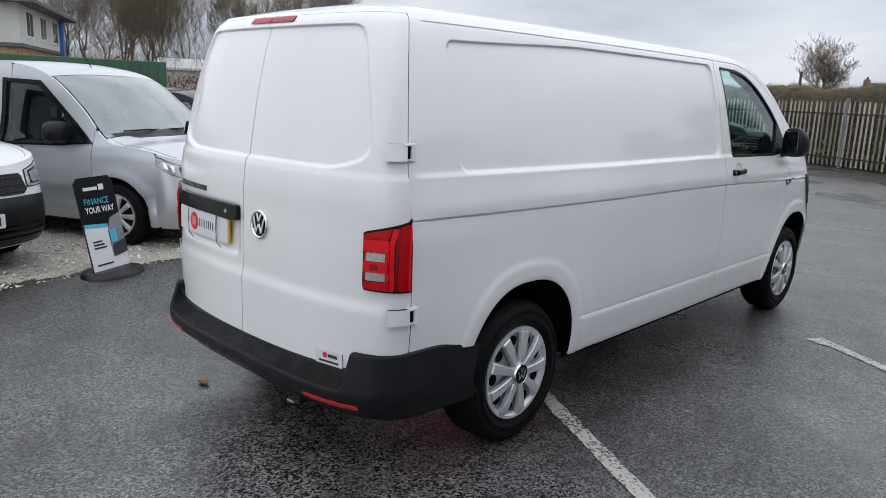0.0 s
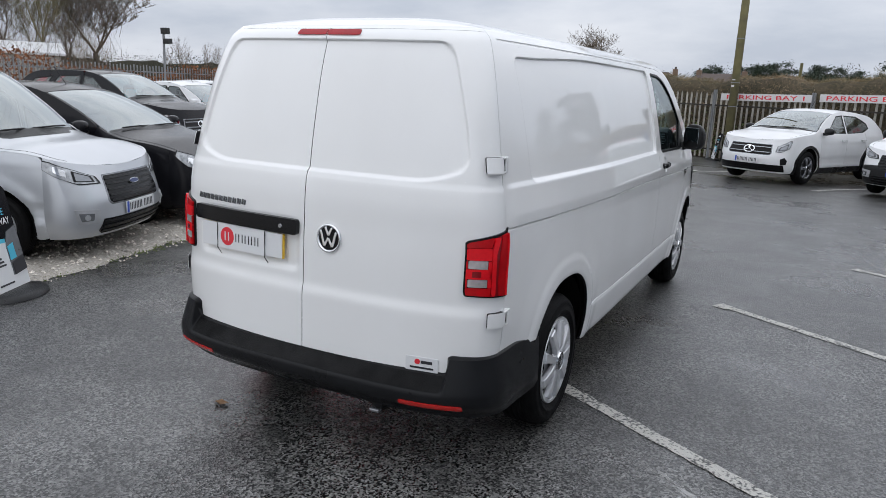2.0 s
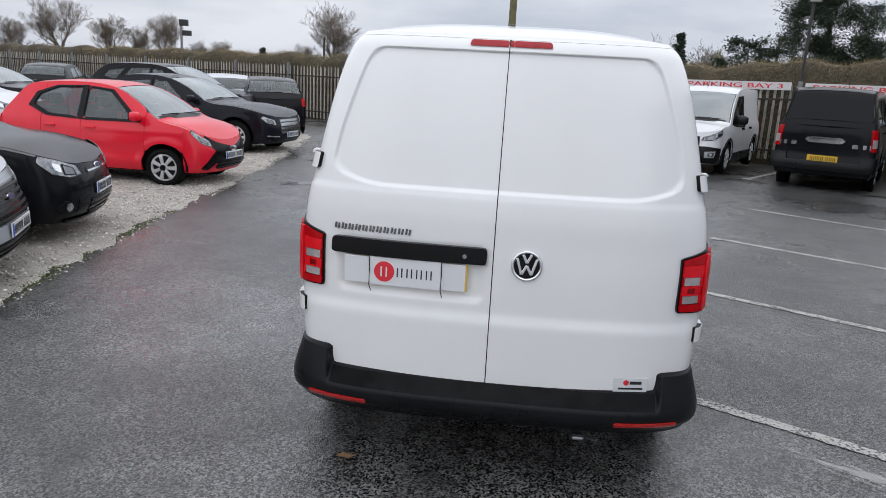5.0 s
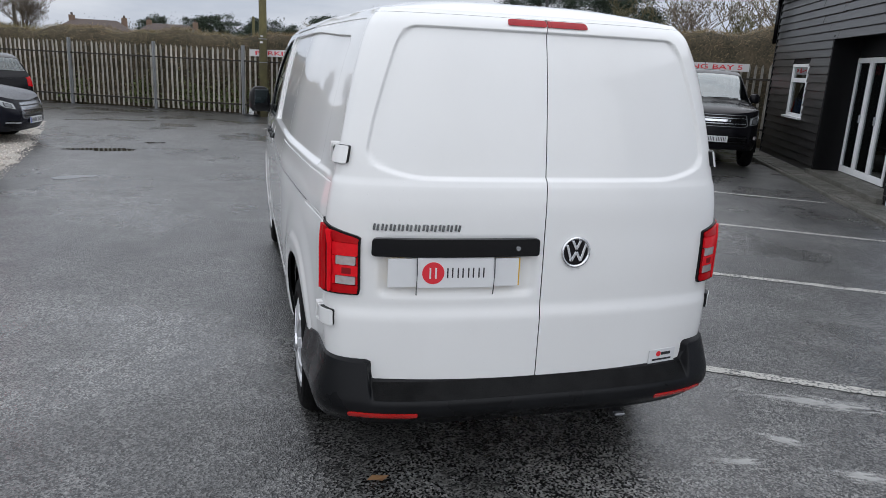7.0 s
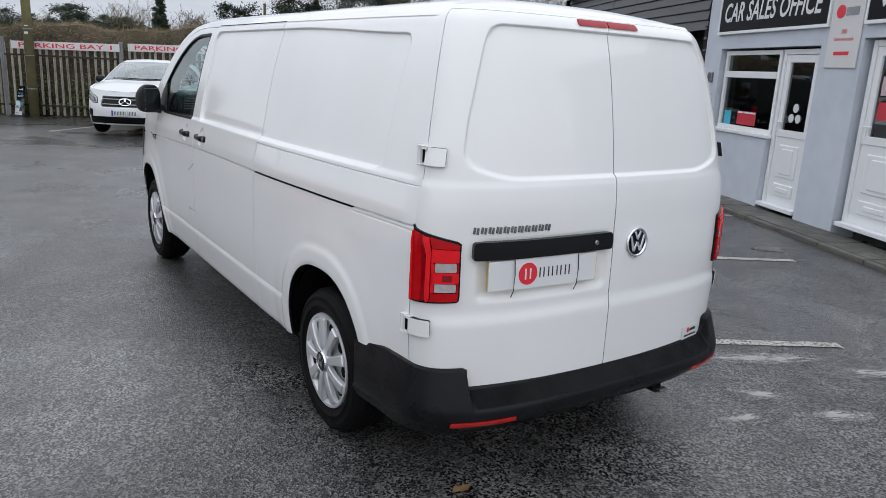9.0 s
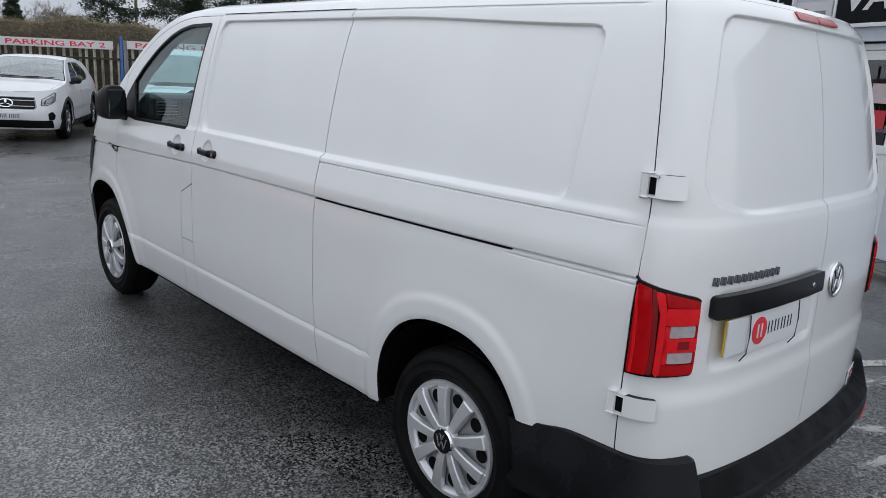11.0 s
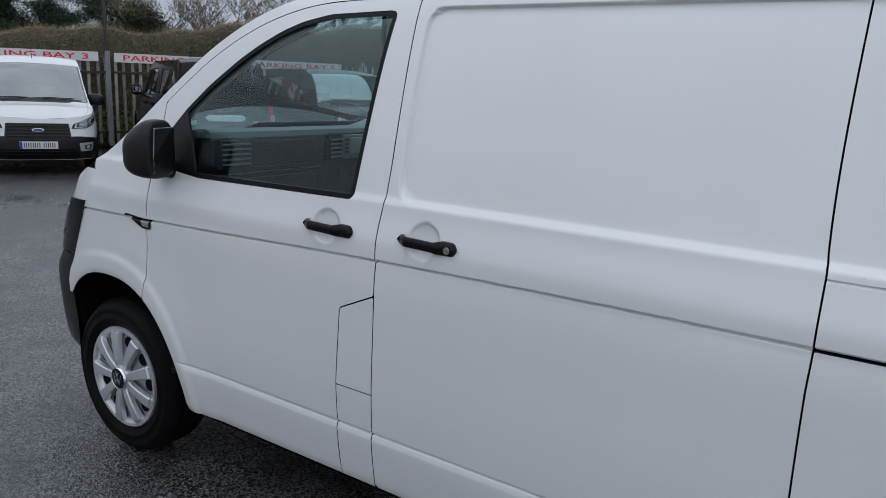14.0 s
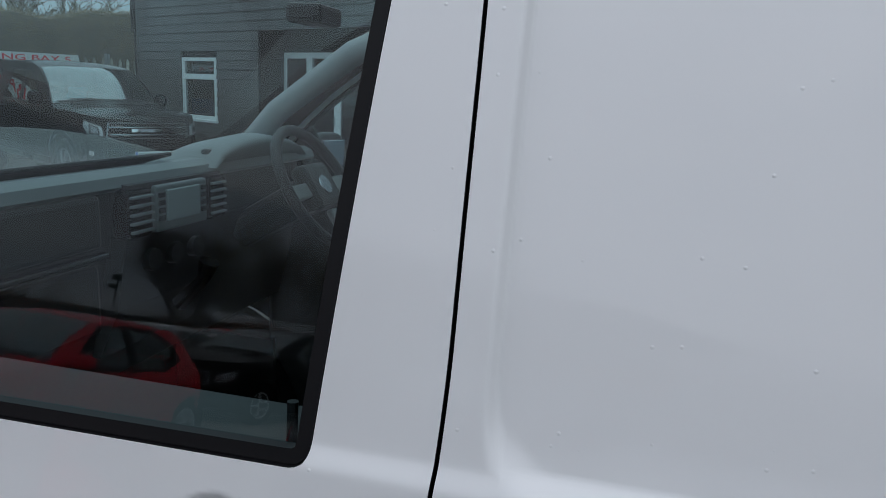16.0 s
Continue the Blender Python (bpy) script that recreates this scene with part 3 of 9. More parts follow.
ROOF_Z = 1.905
side_z = curve([0.22, 0.35, 0.5, 0.75, 1.0, 1.1, 1.27, 1.5, 1.7, 1.82, 1.87, 1.905], [0.890, 0.910, 0.934, 0.950, 0.950, 0.942, 0.914, 0.868, 0.820, 0.780, 0.754, 0.716])
side_y = curve([-0.80, -0.5, -0.2, 0.2, 0.8, 2.6, 3.2, 3.7, 4.0, 4.2], [0.096, 0.078, 0.05, 0.025, 0.0, 0.0, 0.008, 0.035, 0.095, 0.19])
rear_c = curve([0.3, 0.5, 0.75, 1.05, 1.3, 1.6, 1.8, 1.87, 1.905], [-0.860, -0.868, -0.868, -0.862, -0.838, -0.786, -0.735, -0.706, -0.668])
seam_y = curve([0.3, 0.574, 1.18, 1.49, 1.8, 1.905], [-0.655, -0.657, -0.664, -0.630, -0.565, -0.525])


def half_width(y, z):
    return side_z(z) - side_y(y)


def arch_sdf(y, z):
    """Both wheel openings, negative inside."""
    def one(yc, zc, a, b, n):
        r = (abs((y - yc) / a) ** n + abs((z - zc) / b) ** n + 1e-9) ** (1 / n)
        return (r - 1) * min(a, b)
    rear = one(0.033, 0.300, 0.368, 0.478, 2.4)
    front = one(3.385, 0.250, 0.440, 0.552, 2.3)
    return np.minimum(rear, front)


def round_box(u, v, u0, u1, v0, v1, r):
    cu, cv, hu, hv = (u0 + u1) / 2, (v0 + v1) / 2, (u1 - u0) / 2 - r, (v1 - v0) / 2 - r
    dx, dy = abs(u - cu) - hu, abs(v - cv) - hv
    return np.hypot(np.maximum(dx, 0), np.maximum(dy, 0)) + np.minimum(np.maximum(dx, dy), 0) - r


crease_z = curve([-0.7, 0.8, 2.0, 3.1, 3.7], [1.108, 1.108, 1.098, 1.068, 1.055])


def bowl(a, b, r=0.055):
    """The crisp-edged finger hollow behind a door handle."""
    q = np.hypot(a, b) / r
    return 0.014 * np.sqrt(np.maximum(0.0, 1 - q * q)) * smooth(1.0, 0.93, q)


def side_relief(y, z, left):
    """Pressed shapes of the flanks: sunk upper panels, belt ledge, feature line, lower step, arch flares."""
    top = 1.832 - 0.03 * smooth(0.6, -0.4, y)
    low_edge = smooth(1.36, 1.30, z)
    d = -0.016 * smooth(0.003, -0.0055 - 0.0085 * low_edge, round_box(y, z, -0.385, 1.955, 1.272, top, 0.055))
    h = z - crease_z(y)
    ends = smooth(3.72, 3.5, y)
    d = d + 0.0060 * smooth(-0.0012, 0.0016, h) * smooth(0.15, 0.02, h) * ends
    d = d - 0.0115 * smooth(0.0052, 0.0026, abs(h + 0.0040)) * ends
    d = d + 0.007 * smooth(1.290, 1.262, z) * smooth(1.08, 1.16, z)
    fade = smooth(0.40, 0.52, y) * smooth(2.99, 2.88, y)
    a = arch_sdf(y, z)
    fade = fade * smooth(0.012, 0.05, a)
    low = smooth(0.529, 0.505, z) * fade
    d = d - 0.014 * smooth(0.0050, 0.0020, abs(z - 0.531)) * fade
    d = d + 0.0055 * low - 0.012 * smooth(0.36, 0.30, z)
    d = d + (0.010 * smooth(0.082, 0.052, a) + 0.008 * smooth(0.20, 0.08, a)) * smooth(-0.02, 0.01, a)
    d = d - 0.005 * smooth(0.0045, 0.0015, abs(z - 1.8645)) * smooth(-0.50, -0.46, y) * smooth(2.34, 2.28, y)
    if left:
        d = d - 0.0060 * smooth(0.0034, 0.0012, abs(z - 1.2495)) * smooth(0.83, 0.82, y) * smooth(-0.665, -0.655, y)
        d = d - 0.006 * smooth(0.0034, 0.0014, abs(h + 0.022)) * smooth(-0.205, -0.215, y)
        d = d - bowl(y - 2.205, z - 1.170) - bowl(y - 1.835, z - 1.176)
    else:
        d = d - bowl(y - 2.205, z - 1.170)
    return np.minimum(d, 0) + np.maximum(d, 0) * smooth(0.0, 0.10, y - seam_y(z))


def side_surface(sign, plain=False):
    def f(y, z, off):
        w = half_width(y, z) + (0 if plain else side_relief(y, z, sign < 0)) + off
        return np.stack([sign * w, y + 0 * w, z + 0 * w], -1)
    return f


top_line = curve([-0.6, 2.20, 2.45, 2.65, 2.85, 3.05, 3.25, 3.42, 3.6, 3.75, 3.9, 4.1, 4.3], [1.905, 1.905, 1.885, 1.825, 1.72, 1.575, 1.42, 1.302, 1.215, 1.142, 1.07, 0.985, 0.90])


def half_space(u0=None, u1=None, v0=None, v1=None):
    def f(u, v):
        d = np.full(np.shape(u), -9.0)
        for lim, val, s in ((u0, u, -1), (u1, u, 1), (v0, v, -1), (v1, v, 1)):
            if lim is not None:
                d = np.maximum(d, s * (val - (lim(v) if callable(lim) and val is u else lim(u) if callable(lim) else lim)))
        return d
    return f


GAP = 0.0022
seam_b = curve([0.2, 0.5, 0.99, 1.10, 1.20, 1.27, 1.4, 1.6, 1.92], [2.012, 2.008, 2.004, 2.004, 2.003, 1.997, 1.992, 1.992, 1.998])
seam_c = curve([0.2, 0.55, 1.0, 1.10, 1.26, 1.30, 1.92], [0.818, 0.822, 0.828, 0.826, 0.826, 0.831, 0.836])
seam_a = curve([0.2, 0.70, 0.75, 0.84, 1.05, 1.21, 1.30, 1.92], [3.20, 3.170, 3.152, 3.128, 3.122, 3.113, 3.10, 3.05])
WINDOW = [(2.118, 1.262), (2.070, 1.815), (2.085, 1.827), (2.336, 1.819), (2.450, 1.797), (2.539, 1.766), (2.630, 1.722), (2.715, 1.672), (2.851, 1.578), (2.953, 1.494), (3.045, 1.400), (3.075, 1.330), (3.055, 1.272), (2.840, 1.252)]


def round_corners(points, reach, passes=3):
    """Cut the corners of a polygon back by reach at most, again and again."""
    P = [Vector(p) for p in points]
    for _ in range(passes):
        out = []
        for i, p in enumerate(P):
            for q in (P[i - 1], P[(i + 1) % len(P)]):
                d = q - p
                out.append(p + d * min(0.25, reach / max(d.length, 1e-6)))
        P = out
        reach *= 0.5
    return [tuple(p) for p in P]


window_sdf = poly_sdf(round_corners(WINDOW, 0.011))
filler_sdf = poly_sdf([(1.9, 0.988 + 0.03), (2.004, 0.982), (2.137, 0.921), (2.150, 0.661), (2.149, 0.496), (2.150, 0.2), (1.9, 0.2)])


def sill_z(y):
    return 0.330 + 0.0 * y


def bumper_top(y):
    return np.interp(y, [-0.95, -0.66, -0.33], [0.566, 0.566, 0.540])


SIDE_FINE = [(1.172, 0.062, 0.0045), (1.085, 0.045, 0.0016), (1.83, 0.014, 0.0025), (1.802, 0.014, 0.0025), (1.8645, 0.009, 0.0018), (0.525, 0.016, 0.0018), (0.664, 0.007, 0.0016), (1.2495, 0.006, 0.0012), (1.272, 0.016, 0.0025)]
zs = spaced(0.315, 1.906, 0.0125, SIDE_FINE)

van = empty("panel_van", pose(0, 0, 0))
tagged(van, "white long-wheelbase panel van with black bumpers, parked on wet asphalt", "van")


def side_part(name, sign, y0, y1, region, rim=0.016, mat=None, label="", plain=False, zz=None, step=0.0125, parent=None):
    return sheet(name, side_surface(sign, plain), spaced(y0, y1, step, [(c, w, st) for c, w, st in ((-0.385, 0.015, 0.0025), (1.955, 0.015, 0.0025), (2.205, 0.06, 0.0045), (1.835, 0.06, 0.0045)) if y0 < c < y1 and step > 0.01]), zs if zz is None else zz, region, mat or M_VAN, parent or van, rim, label, flip=sign > 0)


def body_common(y, z):
    """Everything that stays outside the body: under the sill, in the arches, above the top line, under the bumper's edge."""
    d = np.maximum(sill_z(y) - z, z - top_line(y))
    d = np.maximum(d, -arch_sdf(y, z))
    rear = np.where(y < -0.2, bumper_top(y) - z, -9.0)
    return np.maximum(d, rear)


# flanks: the rear quarters, the sliding door, the filler panel, the front doors, the front wings
def rq_left(y, z):
    slot = round_box(y, z, -0.225, 0.90, 1.0976, 1.1024, 0.002)
    return np.maximum.reduce([body_common(y, z), y - seam_c(z) + GAP, -(y - seam_y(z)) + GAP, -slot])


def rq_right(y, z):
    return np.maximum.reduce([body_common(y, z), y - seam_b(z) + GAP, -(y - seam_y(z)) + GAP])


def sliding(y, z):
    return np.maximum.reduce([body_common(y, z), y - seam_b(z) + GAP, -(y - seam_c(z)) + GAP, z - 1.868])


def front_door(y, z):
    return np.maximum.reduce([body_common(y, z), y - seam_a(z) + GAP, -(y - seam_b(z)) + GAP, -(window_sdf(y, z) - 0.0), -(filler_sdf(y, z) - 2 * GAP), z - top_line(y) + 0.045])


def front_door_right(y, z):
    return np.maximum.reduce([body_common(y, z), y - seam_a(z) + GAP, -(y - seam_b(z)) + GAP, -window_sdf(y, z), z - top_line(y) + 0.045])


def filler(y, z):
    return np.maximum.reduce([body_common(y, z), filler_sdf(y, z), -(y - seam_b(z)) + GAP, abs(z - 0.664) * -1 + GAP * 0.8])


def pillar(y, z):
    return np.maximum.reduce([body_common(y, z), (top_line(y) - 0.045 + GAP * 1.6) - z, 1.985 - y, y - 3.5])


def header_rail(y, z):
    return np.maximum.reduce([body_common(y, z), 1.868 + 2 * GAP - z, y - 2.0, 0.83 - y])


def nose_y0(z):
    return 3.72 - 0.45 * np.maximum(0.0, z - 0.72)


def nose_surface(t, z, off):
    """The rounded front of the van; t runs from the left corner (-1) to the right one."""
    low = smooth(0.42, 0.26, z)
    w = half_width(nose_y0(z), z) + 0.003 - 0.05 * low
    a = np.clip(abs(t), 0, 1)
    q = np.sqrt(np.maximum(0.0, 1 - a ** 2.3))
    return np.stack([t * (w + off), nose_y0(z) - 0.04 * low + (0.52 + 0.06 * smooth(0.83, 0.74, z) - 0.05 * low + off) * q, z + 0 * t], -1)


def wing(y, z):
    return np.maximum.reduce([body_common(y, z), -(y - seam_a(z)) + GAP, z - top_line(y) + 0.012, y - nose_y0(z)])


for sign, where in ((-1, "left"), (1, "right")):
    if sign < 0:
        side_part("rear_quarter", sign, -0.68, 0.86, rq_left)
        sd = side_part("sliding_door", sign, 0.80, 2.03, sliding, label="white sliding load door with a black handle")
        side_part("filler_flap", sign, 1.99, 2.17, filler, step=0.008, label="white fuel filler flap")
        fd = side_part("front_door", sign, 1.96, 3.24, front_door, label="white front door with a black handle")
        side_part("header_rail", sign, 0.82, 2.01, header_rail, zz=spaced(1.85, 1.906, 0.008))
        # rail slot in the rear quarter
        side_part("door_rail", sign, -0.26, 0.93, lambda y, z: round_box(y, z, -0.25, 0.92, 1.06, 1.115, 0.01), rim=0, mat=M_DARK, plain=False, zz=spaced(1.05, 1.12, 0.01)).location.x = 0.018
    else:
        side_part("side_panel", sign, -0.68, 2.03, rq_right)
        fd = side_part("front_door", sign, 1.96, 3.24, front_door_right, label="white front door with a black handle")
    side_part("front_wing", sign, 3.08, 4.12, wing)
    side_part("window_pillar", sign, 1.96, 3.52, pillar, zz=spaced(1.15, 1.906, 0.0125))
    # added dark sheet behind the seams: their shade is painted in
    side_part("seam_shade_sheet", sign, -0.68, 4.05, lambda y, z: np.maximum.reduce([0.30 - z, z - top_line(y) + 0.01, -arch_sdf(y, z), -(window_sdf(y, z) - 0.015), seam_y(z) + 0.004 - y, y - nose_y0(z) + 0.03]), rim=0, mat=M_DARK, plain=True, zz=spaced(0.30, 1.905, 0.03), step=0.03).location.x = -sign * 0.024
    # window seal and pane
    side_part("window_seal", sign, 2.04, 3.10, lambda y, z: np.maximum(window_sdf(y, z) + 0.001, -(window_sdf(y, z) + 0.0155)), rim=0.012, mat=M_SEAL_SHADE, plain=True, zz=spaced(1.24, 1.84, 0.008), step=0.008, parent=fd)
    pane = side_part("window_pane", sign, 2.04, 3.10, lambda y, z: window_sdf(y, z) + 0.010, rim=0, mat=M_PANE, plain=True, zz=spaced(1.24, 1.84, 0.02), step=0.02, parent=fd, label="tinted side window glass")
    pane.location.x = -sign * 0.010
    pane.visible_shadow = False

    # door handles
    def handle(y, z, parent, lock):
        w = float(half_width(y, z)) + 0.007
        bm = bmesh.new()
        n = 28
        rings = []
        for i in range(n + 1):
            t = i / n
            yy = y + 0.1 * (1 - 2 * t)
            arch = float(smooth(0.02, 0.20, t) * smooth(0.80, 0.66, t))
            pad = float(smooth(0.64, 0.74, t))
            lift = 0.013 + 0.019 * arch + 0.006 * pad
            thick = 0.012 - 0.003 * arch + 0.008 * pad
            hh = (0.0175 - 0.0030 * arch + 0.003 * pad) * math.sqrt(max(0.04, 1 - max(0, (abs(2 * t - 1) - 0.80) / 0.205) ** 2))
            ring = []
            for k in range(10):
                a = 2 * math.pi * k / 10
                ca, sa = [math.copysign(abs(q) ** 0.62, q) for q in (math.cos(a), math.sin(a))]
                ring.append(bm.verts.new((sign * (w + lift - thick + thick * ca), yy, z + 0.003 * (1 - 2 * t) + hh * sa)))
            rings.append(ring)
        for a, b in zip(rings, rings[1:]):
            for k in range(10):
                bm.faces.new((a[k], a[(k + 1) % 10], b[(k + 1) % 10], b[k]))
        bm.faces.new(rings[0])
        bm.faces.new(rings[-1])
        h = part("door_handle", bm, M_BUMPER, parent, "black plastic door handle", smooth=True)
        if lock:
            part("lock_barrel", lathe([(0.0001, 0), (0.0095, 0), (0.0105, -0.002), (0.0105, -0.02)], "x", 20), M_CHROME_DULL, h, "round metal lock").matrix_basis = Matrix.Translation((sign * (w + 0.0205), y - 0.074, z - 0.004)) @ Matrix.Diagonal((sign, 1, 1, 1))

    handle(2.195, 1.168, fd, sign > 0)
    if sign < 0:
        handle(1.822, 1.172, sd, True)

    # wing indicator badge
    side_part("side_indicator", sign, 3.06, 3.28, poly_sdf([(3.095, 1.066), (3.095, 1.030), (3.15, 1.030), (3.262, 1.070), (3.25, 1.076)]), rim=0.0, mat=M_GLOSSBLACK, zz=spaced(1.02, 1.09, 0.004), step=0.006).location.x = sign * 0.004
    side_part("indicator_lens", sign, 3.08, 3.17, poly_sdf([(3.105, 1.060), (3.105, 1.037), (3.145, 1.037), (3.16, 1.060)]), rim=0.0, mat=M_CLEAR, zz=spaced(1.02, 1.09, 0.004), step=0.006).location.x = sign * 0.006
    # door mirror
    mirror = empty("door_mirror")
    mirror.parent = van
    mx, my, mz = sign * 1.010, 2.965, 1.345
    bm = bmesh.new()
    bmesh.ops.create_uvsphere(bm, u_segments=28, v_segments=18, radius=1)
    for v in bm.verts:
        c = v.co
        k = [math.copysign(abs(q) ** p, q) for q, p in zip(c, (0.60, 0.8, 0.60 if c.z > 0 else 0.42))]
        yy = k[1] * 0.100 if c.y > 0 else -0.042 * abs(c.y) ** 0.25
        taper = 1 - 0.12 * max(0.0, k[2]) ** 2
        sq = Vector((k[0] * 0.083 * taper * (1 - 0.12 * max(0, k[1])), yy, k[2] * (0.108 if c.z > 0 else 0.098) * (1 - (0.50 if c.z > 0 else 0.10) * max(0, k[1]) ** 1.2)))
        sq.rotate(Euler((0, 0, radians(-sign * 20))))
        v.co = Vector((mx, my, mz)) + sq
    part("housing", bm, M_BLACK, mirror, "black textured mirror housing", smooth=True)
    part("glass", box(-0.058, 0.058, -0.004, 0.004, -0.078, 0.082, 0.0035, pose(mx - sign * 0.0135, my - 0.0375, mz, 4, 0, -sign * 20)), M_MIRROR, mirror)
    part("arm", box(-0.09, 0.09, -0.05, 0.05, -0.035, 0.035, 0.02, pose(sign * 0.905, my + 0.05, mz - 0.075, 0, sign * -10, 0)), M_BLACK, mirror)
    side_part("sail", sign, 2.82, 3.12, lambda y, z: np.maximum(window_sdf(y, z) + 0.01, -(y - 2.85 - (z - 1.25) * 0.42)), rim=0.01, mat=M_BLACK, plain=True, zz=spaced(1.24, 1.62, 0.01), step=0.01, parent=mirror).location.x = sign * 0.004


# ---- rear doors ----
SUPER_N = 2.6
_phi = np.linspace(0, math.pi / 2, 400)
_px, _py = 0.855 * np.sin(_phi) ** (2 / SUPER_N), 0.20 * (1 - np.cos(_phi) ** (2 / SUPER_N))
_arc = np.concatenate([[0], np.cumsum(np.hypot(np.diff(_px), np.diff(_py)))])
REAR_LEN = float(_arc[-1])


def rear_relief(u, z):
    a = abs(u)
    lim = np.interp(z, [1.25, 1.5, 1.76, 1.86], [0.775, 0.765, 0.730, 0.705])
    rise = 0.060 * np.clip((a - 0.50) / 0.25, 0, 1.2) ** 2
    zq = z - rise * np.clip((1.842 - z) / 0.559, 0, 1.1)
    low_edge = smooth(1.40, 1.33, z)
    d = -0.014 * smooth(0.003, -0.0065 - 0.0095 * low_edge, round_box(a * 0.73 / lim, zq, -0.73, 0.73, 1.283, 1.842, 0.060))
    d = d + 0.010 * smooth(0.80, 0.735, z) * smooth(0.9, 0.8, a)
    d = d + 0.006 * smooth(1.29, 1.25, z) * smooth(1.05, 1.2, z)
    d = d - 0.012 * smooth(0.012, -0.012, round_box(u, z, -0.665, -0.055, 0.840, 1.06, 0.03))
    return d


def rear_surface(sign, plain=False, n=SUPER_N):
    def f(u, z, off):
        phi = np.interp(np.clip(u, 0, REAR_LEN), _arc, _phi)
        w = half_width(seam_y(z), z)
        c = rear_c(z)
        D = seam_y(z) - c
        s, k = np.sin(phi), np.cos(phi)
        x = w * s ** (2 / n)
        y = c + D * (1 - k ** (2 / n))
        nx, ny = s ** (2 - 2 / n) / w, -(k ** (2 - 2 / n)) / D
        ln = np.hypot(nx, ny) + 1e-9
        o = off + (0 if plain else rear_relief(sign * u, z))
        return np.stack([sign * (x + o * nx / ln), y + o * ny / ln, z + 0 * x], -1)
    return f


zr = spaced(0.47, 1.906, 0.0125, [(1.295, 0.034, 0.003), (1.842, 0.012, 0.0025), (0.49, 0.01, 0.004)])
DOOR_MID = -0.020


def door_bottom(u):
    return 0.488 + (0.570 - 0.488) * smooth(0.690, 0.702, abs(u))


def rear_part(name, sign, u0, u1, region, mat, rim=0.016, zz=None, step=0.0125, off=0.0, label="", parent=None, plain=False):
    base = rear_surface(sign, plain)
    return sheet(name, lambda u, z, o: base(u, z, o + off), spaced(u0, u1, step, [(0.748, 0.032, 0.004)] if step == 0.0125 else ()), zr if zz is None else zz, region, mat, parent or van, rim, label, flip=sign < 0)


doors = {}
for sign in (-1, 1):
    edge = DOOR_MID * sign
    doors[sign] = rear_part("rear_door", sign, 0.0, REAR_LEN, lambda u, z, s=sign, e=edge: np.maximum.reduce([door_bottom(u) - z, z - 1.8895, (e + GAP) - u, u - REAR_LEN + 0.0022]), M_VAN,
                            label="white rear load door with pressed panel")
    if sign > 0:
        # the strip of the right-hand door that reaches past the middle
        rear_part("door_edge", -1, 0.0, 0.03, lambda u, z: np.maximum.reduce([door_bottom(u) - z, z - 1.8895, u - (-DOOR_MID - GAP)]), M_VAN, step=0.006, parent=doors[1])
    # added dark sheet paints the shade seen through the door seams
    rear_part("seam_shade_sheet", sign, 0, REAR_LEN, lambda u, z: np.maximum(0.45 - z, z - 1.90), M_DARK, rim=0, step=0.03, zz=spaced(0.44, 1.90, 0.03), off=-0.024, plain=True)
    # header above the doors
    rear_part("rear_header", sign, 0, REAR_LEN, lambda u, z: 1.8905 - z, M_VAN, rim=0, step=0.015, zz=spaced(1.890, 1.906, 0.004), plain=True)

    # tail lamp
    lamp = empty("tail_lamp")
    lamp.parent = van
    outline = [(0.739, 0.838), (0.735, 0.86), (0.737, 1.060), (0.749, 1.068), (0.955, 1.116), (REAR_LEN - 0.006, 1.118), (REAR_LEN - 0.006, 0.832)]
    lamp_sdf = poly_sdf(outline)
    rear_part("surround", sign, 0.68, REAR_LEN, lambda u, z: lamp_sdf(u, z), M_GLOSSBLACK, 0.02, spaced(0.82, 1.13, 0.006), 0.008, 0.010, parent=lamp, plain=True)

    def cell(name, pts, mat, off, label=""):
        s = poly_sdf([(u if u < 0.83 else 0.83 + (u - 0.83) * 0.72, z) for u, z in pts])
        rear_part(name, sign, 0.68, REAR_LEN, lambda u, z: np.maximum(s(u, z), lamp_sdf(u, z) + 0.008), mat, 0.012, spaced(0.82, 1.13, 0.0045), 0.0033, off, label, lamp, plain=True)

    cell("outer_lens", [(0.892, 0.80), (0.884, 0.90), (0.888, 1.02), (0.915, 1.13), (1.2, 1.14), (1.2, 0.80)], M_RED, 0.017, "red outer lens")
    cell("outer_rib", [(0.935, 0.80), (0.932, 0.90), (0.936, 1.02), (0.956, 1.13), (0.966, 1.13), (0.946, 1.02), (0.942, 0.90), (0.945, 0.80)], M_REDBRIGHT, 0.021)
    cell("dark_divider", [(0.872, 0.80), (0.868, 0.90), (0.872, 1.02), (0.896, 1.13), (0.913, 1.13), (0.887, 1.02), (0.883, 0.90), (0.891, 0.80)], M_REDDARK, 0.015)
    cell("light_guide", [(0.846, 0.852), (0.858, 0.840), (0.867, 0.852), (0.866, 1.020), (0.890, 1.085), (0.862, 1.083), (0.845, 1.030)], M_REDBRIGHT, 0.024, "bright red light guide")
    cell("upper_lens", [(0.726, 1.040), (0.843, 1.044), (0.860, 1.085), (0.895, 1.13), (0.726, 1.13)], M_RED, 0.018)
    cell("lens_band", [(0.726, 0.992), (0.843, 0.992), (0.843, 1.042), (0.726, 1.038)], M_REDBRIGHT, 0.020)
    cell("indicator_cell", [(0.752, 0.956), (0.826, 0.956), (0.826, 0.990), (0.752, 0.990)], M_CLEAR, 0.018, "clear indicator lens")
    cell("lens_band", [(0.726, 0.914), (0.843, 0.914), (0.843, 0.954), (0.726, 0.954)], M_REDBRIGHT, 0.020)
